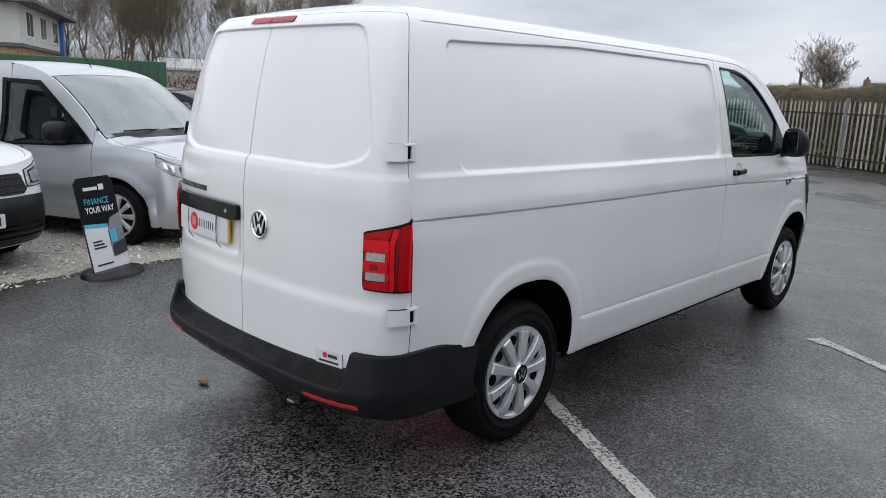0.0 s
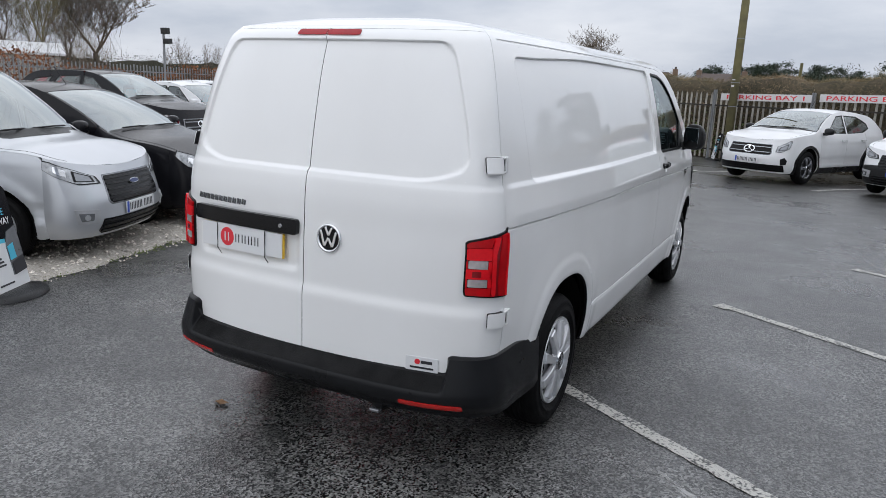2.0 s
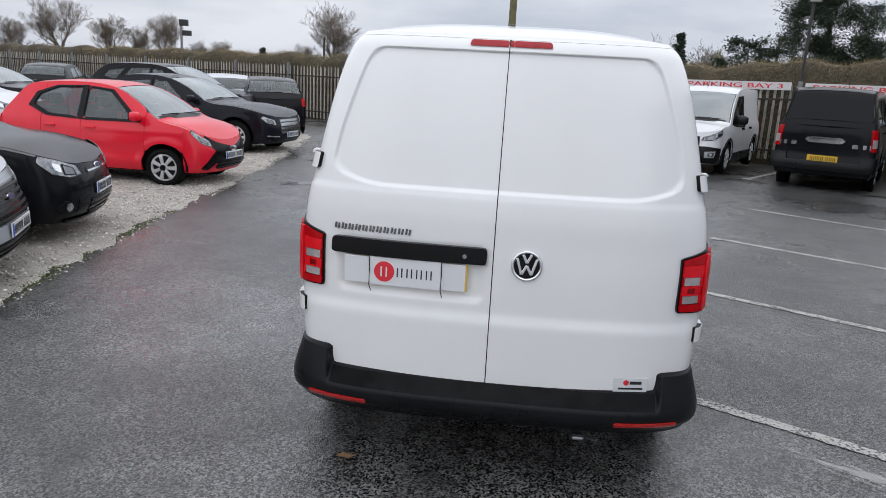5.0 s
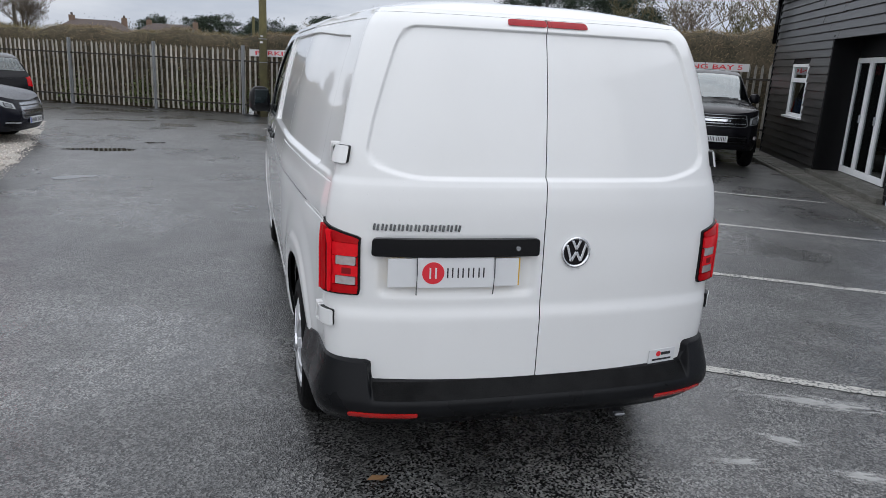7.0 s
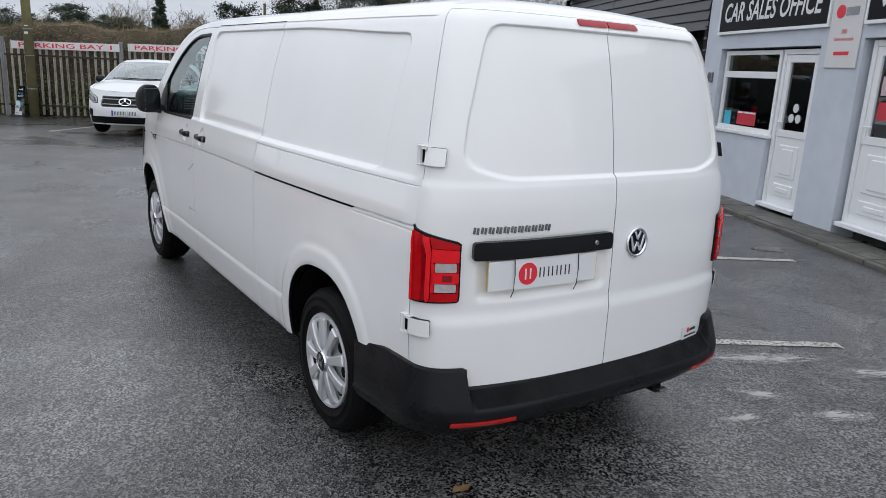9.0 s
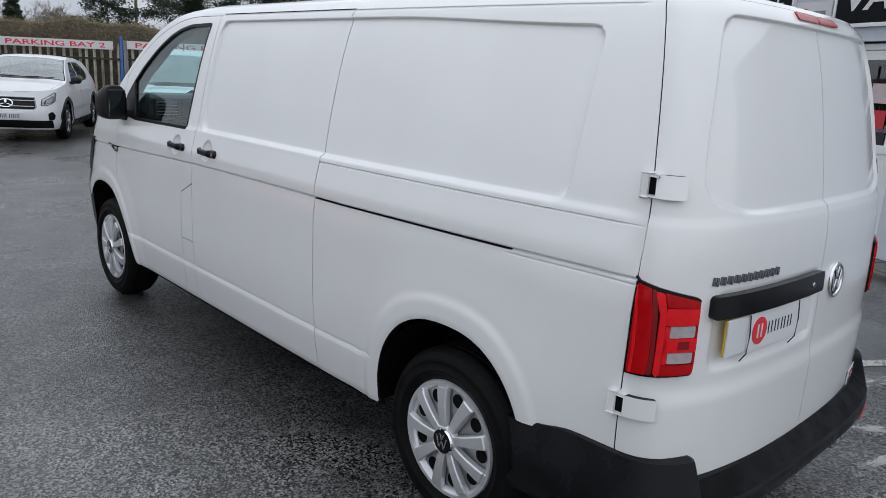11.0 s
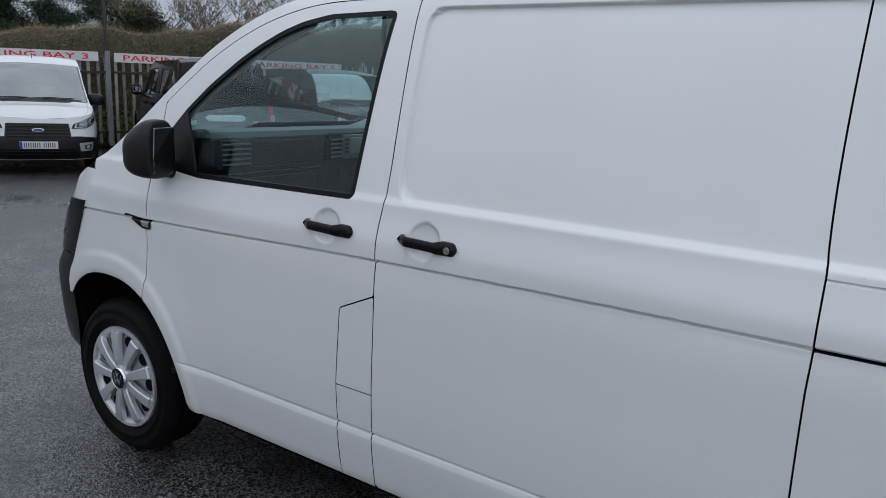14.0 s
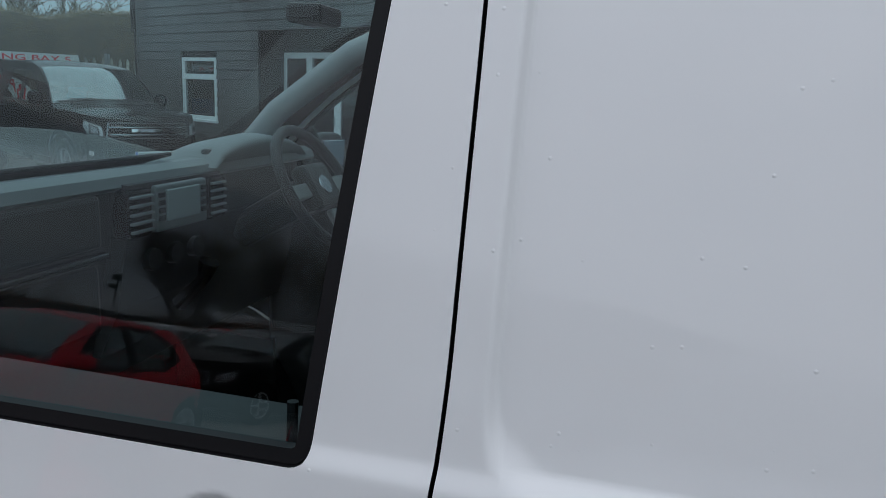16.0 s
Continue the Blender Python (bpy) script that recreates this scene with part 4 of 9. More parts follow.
    cell("dark_reflector", [(0.768, 0.922), (0.802, 0.922), (0.802, 0.946), (0.768, 0.946)], M_REDDARK, 0.0206)
    cell("reversing_cell", [(0.752, 0.880), (0.826, 0.880), (0.826, 0.912), (0.752, 0.912)], M_CLEAR, 0.018, "clear reversing lens")
    cell("lens_frame", [(0.828, 0.878), (0.843, 0.878), (0.843, 0.990), (0.828, 0.990)], M_REDBRIGHT, 0.020)
    cell("lens_frame", [(0.726, 0.878), (0.750, 0.878), (0.750, 0.990), (0.726, 0.990)], M_RED, 0.019)
    cell("lens_band", [(0.726, 0.80), (0.868, 0.80), (0.866, 0.838), (0.843, 0.850), (0.843, 0.876), (0.726, 0.876)], M_RED, 0.018)

    # hinges: cream blocks with a black slot, that grip round the corner post
    for hz in (1.366, 0.735):
        wz = float(seam_y(hz))
        hinge = empty("door_hinge")
        hinge.parent = van
        hs = lambda u, z, c=hz: round_box(u, z, REAR_LEN - 0.098, REAR_LEN - 0.020, c - 0.032, c + 0.032, 0.006)
        rear_part("leaf", sign, REAR_LEN - 0.11, REAR_LEN, hs, M_VAN, 0.024, spaced(hz - 0.045, hz + 0.045, 0.005), 0.006, 0.020, parent=hinge, plain=True, label="white hinge leaf")
        w = float(half_width(wz, hz))
        bm = box(sign * (w - 0.02), sign * (w + 0.013), wz - 0.024, wz + 0.002, hz - 0.024, hz + 0.024, 0.003)
        part("pin_slot", bm, M_DARK, hinge, "black hinge slot")
        for zz_ in (-0.028, 0.028):
            part("slot_edge", box(sign * (w - 0.02), sign * (w + 0.019), wz - 0.024, wz + 0.004, hz + zz_ - 0.004, hz + zz_ + 0.004, 0.002), M_VAN, hinge)
        bm = box(sign * (w - 0.01), sign * (w + 0.020), wz + 0.002, wz + 0.026, hz - 0.034, hz + 0.034, 0.004)
        part("body_leaf", bm, M_VAN, hinge)

# roof with pressed ribs, rounding down to the flanks and the doors
bm_v, bm_f = [], []
rows = spaced(-0.69, 2.48, 0.03, [(-0.60, 0.09, 0.008)])
cols = np.linspace(-1, 1, 121)
for y in rows:
    c = float(rear_c(ROOF_Z))
    D = float(seam_y(ROOF_Z)) - c
    w0 = float(half_width(max(y, float(seam_y(ROOF_Z))), ROOF_Z))
    if y < c + D:
        w = w0 * max(0.0, 1 - ((c + D - y) / D) ** SUPER_N) ** (1 / SUPER_N) if y > c else 0.02
    else:
        w = w0
    rise = 0.062 * float(smooth(0.0, 0.34, y - c)) ** 0.55 if y > c else 0.0
    zt = float(top_line(y))
    for t in cols:
        rib = 0.007 * float(smooth(-0.2, 0.1, y)) * max(0.0, math.cos(abs(t) * 7.0 * math.pi)) ** 3 * (1 if abs(t) < 0.8 else 0)
        bm_v.append((w * t, y if y > c else c, zt + rise * (1 - abs(t) ** 3.2) ** 0.8 + rib))
n = len(cols)
for i in range(len(rows) - 1):
    for j in range(n - 1):
        bm_f.append((i * n + j, i * n + j + 1, (i + 1) * n + j + 1, (i + 1) * n + j))
from_arrays("roof", bm_v, bm_f, M_VAN, van)


def span(name, y0, y1, mat, bow, sag, label="", inset=0.0, steps=24, shadow=True):
    """A skin across the van between the top lines of the two flanks."""
    v, f = [], []
    ys_, ts = np.linspace(y0, y1, steps), np.linspace(-1, 1, 33)
    for y in ys_:
        zt = float(top_line(y))
        w = float(half_width(y, zt)) - inset
        for t in ts:
            v.append((w * t, y + bow * (1 - t * t), zt + sag * (1 - abs(t) ** 2.6) - 0.004))
    for i in range(len(ys_) - 1):
        for j in range(len(ts) - 1):
            f.append((i * 33 + j, i * 33 + j + 1, (i + 1) * 33 + j + 1, (i + 1) * 33 + j))
    ob = from_arrays(name, v, f, mat, van, label)
    ob.visible_shadow = shadow
    return ob


span("windscreen", 2.47, 3.43, M_PANE, 0.16, 0.045, "tinted windscreen glass", 0.02, shadow=False)
# bonnet, front panel, lamps, grille and bumper
v, f = [], []
ys_, ts = np.linspace(3.40, 4.13, 36), np.linspace(-1, 1, 33)
for i, y in enumerate(ys_):
    zt = float(top_line(y))
    q = (y - float(nose_y0(zt))) / 0.52
    w = float(half_width(min(y, float(nose_y0(zt))), zt)) * (max(0.02, 1 - q * q) ** (1 / 2.3) if q > 0 else 1.0)
    for t in ts:
        v.append(((w - 0.004) * t, y + 0.03 * (1 - t * t), zt + 0.05 * (1 - abs(t) ** 2.6) * (1 - 0.6 * i / 35) - 0.004))
for i in range(len(ys_) - 1):
    for j in range(len(ts) - 1):
        f.append((i * 33 + j, i * 33 + j + 1, (i + 1) * 33 + j + 1, (i + 1) * 33 + j))
from_arrays("bonnet", v, f, M_VAN, van)
nose_t = np.sin(np.linspace(-math.pi / 2, math.pi / 2, 91))


def nose_part(name, region, z0, z1, mat, off, label="", parent=None, rim=0.015, step=0.012):
    return sheet(name, lambda t, z, o: nose_surface(t, z, o + off), nose_t, spaced(z0, z1, step), region, mat, parent or van, rim, label)


nose_part("front_panel", lambda t, z: np.maximum.reduce([0.838 - z, z - top_line(nose_surface(t, z, 0.0)[..., 1]) + 0.006]), 0.80, 1.22, M_VAN, 0.0)
nose_part("front_bumper", lambda t, z: np.maximum(0.275 - z, z - 0.833), 0.265, 0.84, M_BLACK, 0.0, "black plastic front bumper")
nose_part("front_grille", lambda t, z: np.maximum.reduce([0.870 - z, z - 0.975, abs(t) - 0.60]), 0.86, 0.99, M_GLOSSBLACK, 0.005)
for sign in (-1, 1):
    hp = poly_sdf([(0.64, 0.835), (0.68, 0.99), (0.90, 1.07), (1.001, 1.085), (1.001, 0.842), (0.90, 0.838)])
    hl = nose_part("headlamp", lambda t, z, s=sign: hp(s * t, z), 0.81, 1.10, M_LAMPDARK, 0.006, "dark headlamp with clear inner lens", step=0.008)
    ip = poly_sdf([(0.76, 0.885), (0.78, 0.99), (0.93, 1.04), (0.97, 0.93), (0.90, 0.875)])
    nose_part("lamp_inner", lambda t, z, s=sign: ip(s * t, z), 0.86, 1.06, M_LAMPGREY, 0.012, "", hl, step=0.008)

# high brake lamp over the doors, split at the join
for u0, u1, s in ((0.0235, 0.222, -1), (0.0, 0.196, 1)):
    rear_part("brake_lamp", s, 0, 0.24, lambda u, z, a=u0, b=u1: round_box(u, z, a, b, 1.862, 1.887, 0.009), M_BRAKELENS, 0.012, spaced(1.855, 1.893, 0.003), 0.006, 0.006, "red high-level brake lamp", plain=True)
rear_part("brake_lamp", -1, 0, 0.03, lambda u, z: round_box(u, z, -0.02, 0.0165, 1.862, 1.887, 0.002), M_BRAKELENS, 0.012, spaced(1.855, 1.893, 0.003), 0.004, 0.006, plain=True)

# black handle garnish over the plate, with a lock
garnish = empty("handle_garnish")
garnish.parent = van
rear_part("bar", -1, 0.03, 0.70, lambda u, z: round_box(u, z, 0.046, 0.694, 0.998 + 0.0 * u, 1.066, 0.012), M_GLOSSBLACK, 0.03, spaced(0.985, 1.075, 0.006), 0.012, 0.022, "black handle bar", garnish, plain=True)
part("lock_barrel", lathe([(0.0001, 0), (0.009, 0), (0.0105, 0.003), (0.0105, 0.02)], "y", 18), M_CHROME_DULL, garnish).location = (-0.136, -0.8885, 1.030)
# plate panel: show plate with a red disc and dark bars over it, clipped on a yellow-edged number plate
plate = empty("number_plate_cover")
plate.parent = van


def rear_frame(x, z, off):
    """Upright frame on the doors' skin: its x runs to the right, y forwards."""
    s = 1 if x >= 0 else -1
    g = rear_surface(s, True)
    a, b = [Vector(g(np.array(abs(x) + e * s * 1.0), np.array(z), 0.0)) for e in (-0.02, 0.02)]
    c = Vector(g(np.array(abs(x)), np.array(z), off))
    up = Vector(g(np.array(abs(x)), np.array(z + 0.02), 0.0)) - Vector(g(np.array(abs(x)), np.array(z - 0.02), 0.0))
    xa = (b - a).normalized()
    if xa.x < 0:
        xa = -xa
    za = (up - up.dot(xa) * xa).normalized()
    ya = za.cross(xa)
    m = Matrix((xa, ya, za)).transposed().to_4x4()
    m.translation = c
    return m


pm = rear_frame(-0.376, 0.935, 0.0)
part("number_plate", box(-0.260, 0.258, -0.006, 0.004, -0.056, 0.056, 0.002, pm), M_YELLOW, plate, "yellow number plate edge")
part("cover_panel", box(-0.262, 0.252, -0.010, -0.004, -0.057, 0.057, 0.002, pm), M_WHITE, plate, "blank white plate cover")
part("cover_panel", box(-0.150, 0.150, -0.015, -0.008, -0.060, 0.060, 0.002, pm), M_WHITE, plate)
part("logo_disc", lathe([(0.0001, 0.0), (0.043, 0.0), (0.043, 0.002)], "y", 40), M_REDINK, plate, "red logo disc").matrix_basis = pm @ Matrix.Translation((-0.088, -0.0165, 0))
for bx, bw, bh in ((-0.100, 0.006, 0.042), (-0.078, 0.006, 0.042)):
    part("logo_bar", box(bx - bw / 2, bx + bw / 2, -0.0185, -0.0160, -bh / 2, bh / 2, 0, pm), M_WHITE, plate)
for k in range(4):
    for dx in (-0.0095, 0.0095):
        cx = -0.022 + 0.041 * k + dx
        part("lettering_bar", box(cx - 0.0028, cx + 0.0028, -0.0165, -0.0145, -0.020, 0.020, 0.001, pm), M_INK, plate)
for cx in (-0.152, 0.152):
    part("strap", tube([pm @ Vector((cx, -0.016, 0.058)), pm @ Vector((cx + 0.002, -0.019, 0.0)), pm @ Vector((cx, -0.016, -0.062)), pm @ Vector((cx + 0.004, 0.004, -0.092))], 0.002, 6), M_INK, plate, "thin black elastic strap")
# model lettering, as a row of chrome bars
name_badge = empty("model_lettering")
name_badge.parent = van
for k in range(11):
    m = rear_frame(-0.686 + 0.0310 * k, 1.106, 0.004)
    for dx in (-0.0075, 0.0065):
        part("letter_bar", box(dx - 0.0042, dx + 0.0042, -0.003, 0.004, -0.0125, 0.0125, 0.0015, m @ pose(0, 0, 0, 0, 9, 0)), M_LETTER, name_badge)
# roundel
badge = empty("roundel_badge")
badge.parent = van
bmx = rear_frame(0.116, 1.005, 0.0)
part("ring", lathe([(0.062, 0.004), (0.064, -0.006), (0.059, -0.012), (0.052, -0.008), (0.050, 0.002)], "y", 48), M_CHROME, badge, "chrome ring", smooth=True).matrix_basis = bmx
part("disc", lathe([(0.0001, -0.004), (0.051, -0.004)], "y", 40), M_GLOSSBLACK, badge, "black badge disc").matrix_basis = bmx
for x0, z0, x1, z1 in ((-0.040, 0.030, -0.020, -0.036), (-0.020, -0.036, 0.0, 0.002), (0.0, 0.002, 0.020, -0.036), (0.020, -0.036, 0.040, 0.030), (-0.017, 0.047, 0.0, 0.012), (0.0, 0.012, 0.017, 0.047)):
    L = math.hypot(x1 - x0, z1 - z0)
    part("badge_bar", box(-0.0058, 0.0058, -0.010, -0.003, -L / 2, L / 2, 0.002, bmx @ pose((x0 + x1) / 2, 0, (z0 + z1) / 2, 0, math.degrees(math.atan2(x1 - x0, z1 - z0)), 0)), M_CHROME, badge)
# dealer sticker above the bumper
st = empty("dealer_sticker")
st.parent = van
sm = rear_frame(0.588, 0.524, 0.012)
part("card", box(-0.072, 0.072, -0.002, 0.001, -0.031, 0.031, 0.001, sm), M_WHITE, st, "white dealer sticker")
part("logo_disc", lathe([(0.0001, 0.0), (0.012, 0.0), (0.012, 0.002)], "y", 24), M_REDINK, st).matrix_basis = sm @ Matrix.Translation((-0.020, -0.0035, 0.010))
part("lettering_bar", box(-0.004, 0.046, -0.0035, -0.0015, 0.003, 0.016, 0, sm), M_INK, st)
part("lettering_bar", box(-0.052, 0.052, -0.0035, -0.0015, -0.020, -0.012, 0, sm), M_INK, st)

# ---- rear bumper ----
BW, BC, BD = 0.905, -0.948, 0.36


def bumper_surface(sign):
    def f(u, z, off):
        u = np.clip(u, 0, 1.6)
        phi = np.interp(np.clip(u, 0, 1.12), np.linspace(0, 1.12, 50), _bphi)
        s, k = np.sin(phi), np.cos(phi)
        tuck = 0.075 * smooth(0.40, 0.30, z) ** 1.5
        horn = smooth(0.700, 0.722, u)
        slope = (0.074 - 0.026 * horn) * np.clip((z - 0.425) / (0.067 + 0.078 * horn), 0, 1.2) ** 1.08
        w, c, D = BW + off - 0.25 * tuck - 0.8 * slope * smooth(0.74, 1.05, u), BC - off + tuck + slope, BD
        x = w * s ** (2 / 3.4)
        y = c + D * (1 - k ** (2 / 3.4))
        y = y + np.maximum(0, u - 1.12)
        x = np.where(u > 1.12, w + 0.0 * u, x) + 0.02 * smooth(1.05, 1.45, u)
        return np.stack([sign * x, y, z + 0 * x], -1)
    return f


_p = np.linspace(0, math.pi / 2, 600)
_bx, _by = BW * np.sin(_p) ** (2 / 3.4), BD * (1 - np.cos(_p) ** (2 / 3.4))
_ba = np.concatenate([[0], np.cumsum(np.hypot(np.diff(_bx), np.diff(_by)))])
_bphi = np.interp(np.linspace(0, _ba[-1], 50), _ba, _p)
bumper = empty("rear_bumper")
bumper.parent = van
for sign in (-1, 1):
    def btop(u):
        return 0.492 + (0.570 - 0.492) * smooth(0.700, 0.722, u) - 0.03 * smooth(1.15, 1.4, u)
    sheet("bumper_skin", bumper_surface(sign), spaced(0, 1.40, 0.015, [(0.711, 0.024, 0.003)]), spaced(0.29, 0.58, 0.010), lambda u, z: np.maximum.reduce([z - btop(u), 0.305 - z, -(arch_sdf(-0.588 + (u - 1.12) + 0.0 * z, z) - 0.002) * (u > 1.0) - 9.0 * (u <= 1.0)]), M_BUMPER, bumper, 0.04, "black textured bumper", flip=sign < 0)
    sheet("step_pad", lambda u, z, o, s=sign: bumper_surface(s)(u, z, o + 0.0035), spaced(0, 0.70, 0.015), spaced(0.43, 0.49, 0.006), lambda u, z: np.maximum.reduce([0.436 - z, z - 0.4885, u - 0.694]), M_PAD, bumper, 0.006, "dark ribbed step pad", flip=sign < 0)
    # top shelf between the bumper's edge and the doors
    v, f = [], []
    us_ = np.linspace(0, 1.36, 90)
    for u in us_:
        zt = float(btop(u))
        a = bumper_surface(sign)(np.array(u), np.array(zt), 0.0)
        b = Vector((a[0] * (0.93 if u < 1.0 else 0.955), a[1] + (0.10 if u < 0.9 else 0.10 * max(0, 1 - (u - 0.9) / 0.25)), zt + 0.006))
        v += [tuple(a), (a[0] * 0.992, a[1] + 0.008, zt + 0.008), tuple(b), (b.x, b.y, zt - 0.15)]
    for i in range(len(us_) - 1):
        for j in range(3):
            f.append((4 * i + j, 4 * i + j + 1, 4 * i + 5 + j, 4 * i + 4 + j))
    from_arrays("bumper_shelf", v, f, M_BUMPER, bumper)
    sheet("reflector", lambda u, z, o, s=sign: bumper_surface(s)(u, z, o + 0.004), spaced(0.50, 0.83, 0.015), spaced(0.345, 0.40, 0.005), lambda u, z: round_box(u, z, 0.525, 0.800, 0.360, 0.385, 0.006), M_REFLECTOR, bumper, 0.006, "long red bumper reflector", flip=sign < 0)

# underside, axle, silencer
part("underbody", box(-0.68, 0.68, -0.72, 3.6, 0.30, 0.365, 0.01), M_DARK, van)
part("exhaust_pipe", tube([(0.42, -0.2, 0.28), (0.40, -0.6, 0.27), (0.38, -0.86, 0.285)], 0.028, 12), M_LAMPDARK, van)
part("tow_bracket", box(0.36, 0.41, -0.90, -0.87, 0.276, 0.292, 0.006), M_LAMPGREY, van, "small pale metal bracket")
part("rear_axle", tube([(-0.75, 0, 0.30), (0.75, 0, 0.30)], 0.05, 12), M_DARK, van)
for sign in (-1, 1):
    for yc, r in ((0.033, 0.445), (3.385, 0.492)):
        bm = bmesh.new()
        prev = None
        for k in range(25):
            a = math.pi * (-0.06 + 1.12 * k / 24)
            row = [bm.verts.new((sign * xx, min(3.72, yc + r * math.cos(a) * 0.93), max(0.315, 0.32 + r * math.sin(a)))) for xx in (0.895 if yc < 1 else 0.90, 0.56)]
            if prev:
                bm.faces.new((prev[0], row[0], row[1], prev[1]))
            prev = row
        part("arch_liner", bm, M_DARK, van, smooth=True)
        part("arch_back", box(sign * 0.55, sign * 0.57, yc - 0.45, yc + 0.45, 0.30, 0.80), M_DARK, van)


def make_wheel(parent, sign, y, x, r=0.337, w=0.215, hub_r=0.222, spokes=9, mats=None, holes=True, seg=72):
    """A wheel whose outer face stands at x: tyre with tread blocks, rim with gaps and holes painted dark, trim with
    broad spokes.
    """
    wheel = empty("wheel")
    wheel.parent = parent
    wheel.location = (x, y, r)
    tyre_m, trim_m = mats or (M_TYRE, M_HUBCAP)
    s = sign
    prof = [(hub_r - 0.012, -0.050 * s), (hub_r, -0.012 * s), (hub_r + 0.018, -0.003 * s), (hub_r + 0.030, 0.003 * s), (hub_r + 0.032, 0.0065 * s), (hub_r + 0.040, 0.0075 * s), (hub_r + 0.042, 0.0045 * s), (hub_r + 0.06, 0.006 * s), (hub_r + 0.066, 0.004 * s), (hub_r + 0.069, 0.007 * s), (r - 0.030, 0.0 * s), (r - 0.027, -0.006 * s), (r - 0.020, -0.006 * s), (r - 0.012, -0.018 * s), (r - 0.003, -0.034 * s)]
    k = 5
    for i in range(k):
        a = 0.040 + (w - 0.08) * i / k
        b = 0.040 + (w - 0.08) * (i + 0.8) / k
        prof += [(r, -a * s), (r, -b * s), (r - 0.008, -(b + 0.002) * s), (r - 0.008, -(0.040 + (w - 0.08) * (i + 1) / k - 0.002) * s)]
    prof += [(r - 0.003, -(w - 0.034) * s), (r - 0.03, -w * s), (hub_r, -w * s)]
    part("tyre", lathe(prof, "x", seg), tyre_m, wheel, "black tyre", smooth=True)
    # without holes the disc is black, painting the shade between the spokes
    rim = part("rim", lathe([(0.0001, -0.020 * s), (hub_r * 0.45, -0.020 * s), (hub_r * 0.88, -0.022 * s), (hub_r + 0.002, -0.012 * s)], "x", 40), M_STEEL if holes else M_LAMPDARK, wheel, "silver steel rim" if holes else "rim disc painted black for the gaps between spokes")
    # black discs on the rim paint the shade of its vent holes
    if holes:
        hm = None
        for i in range(spokes):
            a = 2 * math.pi * (i + 0.5) / spokes
            if hm is None:
                hole = part("vent_hole_shade", lathe([(0.0001, 0.0), (hub_r * 0.118, 0.0), (hub_r * 0.118, -0.002 * s)], "x", 14), M_DARK, rim)
                hm = hole.data
            else:
                hole = new("vent_hole_shade", hm)
                hole.parent = rim
            hole.matrix_basis = Matrix.Translation((-0.0190 * s, hub_r * 0.72 * math.cos(a), hub_r * 0.72 * math.sin(a)))
    # trim
    bm = lathe([(hub_r * 0.86, -0.020 * s), (hub_r * 0.89, -0.010 * s), (hub_r * 0.93, -0.002 * s), (hub_r * 0.99, -0.001 * s), (hub_r * 1.005, -0.010 * s)], "x", 60)
    cap = lathe([(0.0001, 0.018 * s), (0.035, 0.016 * s), (0.052, 0.012 * s), (0.060, 0.004 * s), (0.062, -0.012 * s)], "x", 40)
    me = bpy.data.meshes.new("tmp")
    cap.to_mesh(me)
    cap.free()
    bm.from_mesh(me)
    for i in range(spokes):
        a0 = 2 * math.pi * i / spokes
        half = math.pi / spokes
        rings = []
        ks = hub_r / 0.222 * (1.0 if spokes >= 9 else 1.25)
        ca, sa = math.cos(a0), math.sin(a0)
        for rr, wid, hgt in ((0.050, 0.0150, 0.010), (hub_r * 0.36, 0.0185, 0.015), (hub_r * 0.55, 0.0205, 0.015), (hub_r * 0.78, 0.0245, 0.011), (hub_r * 0.885, 0.0265, 0.007), (hub_r * 0.90, 0.0268, 0.001), (hub_r * 0.95, 0.0275, -0.001)):
            pts = []
            for q, lift in ((-1.10, -0.022), (-0.98, -0.004), (-0.80, 0.0), (0.80, 0.0), (0.98, -0.004), (1.10, -0.022)):
                u = wid * ks * q
                pts.append(bm.verts.new(((hgt + lift) * s, rr * ca - u * sa, rr * sa + u * ca)))
            rings.append(pts)
        for p, q in zip(rings, rings[1:]):
            for j in range(5):
                bm.faces.new((p[j], p[j + 1], q[j + 1], q[j]))
    part("wheel_trim", bm, trim_m, wheel, "silver plastic wheel trim", smooth=False)
    part("centre_cap", lathe([(0.0001, 0.023 * s), (0.043, 0.021 * s), (0.046, 0.012 * s)], "x", 28), M_GLOSSBLACK, wheel, "dark round centre cap")
    part("cap_ring", lathe([(0.0425, 0.017 * s), (0.045, 0.0225 * s), (0.049, 0.014 * s)], "x", 28), M_CHROME, wheel)
    return wheel


for sign in (-1, 1):
    for y in (0.0, 3.40):
        hub = make_wheel(van, sign, y, sign * 0.905)
        for x0, z0, x1, z1 in ((-0.026, 0.019, -0.013, -0.024), (-0.013, -0.024, 0.0, 0.001), (0.0, 0.001, 0.013, -0.024), (0.013, -0.024, 0.026, 0.019), (-0.011, 0.030, 0.0, 0.008), (0.0, 0.008, 0.011, 0.030)):
            L = math.hypot(x1 - x0, z1 - z0)
            part("cap_bar", box(-0.003, 0.003, -0.0255, -0.020, -L / 2, L / 2, 0.001, pose(0, 0, 0, 0, 0, 90 * sign) @ pose((x0 + x1) / 2, 0, (z0 + z1) / 2, 0, math.degrees(math.atan2(x1 - x0, z1 - z0)), 0)), M_CHROME_DULL, hub)

# ---- the cab ----
cab = empty("cab_interior")
cab.parent = van


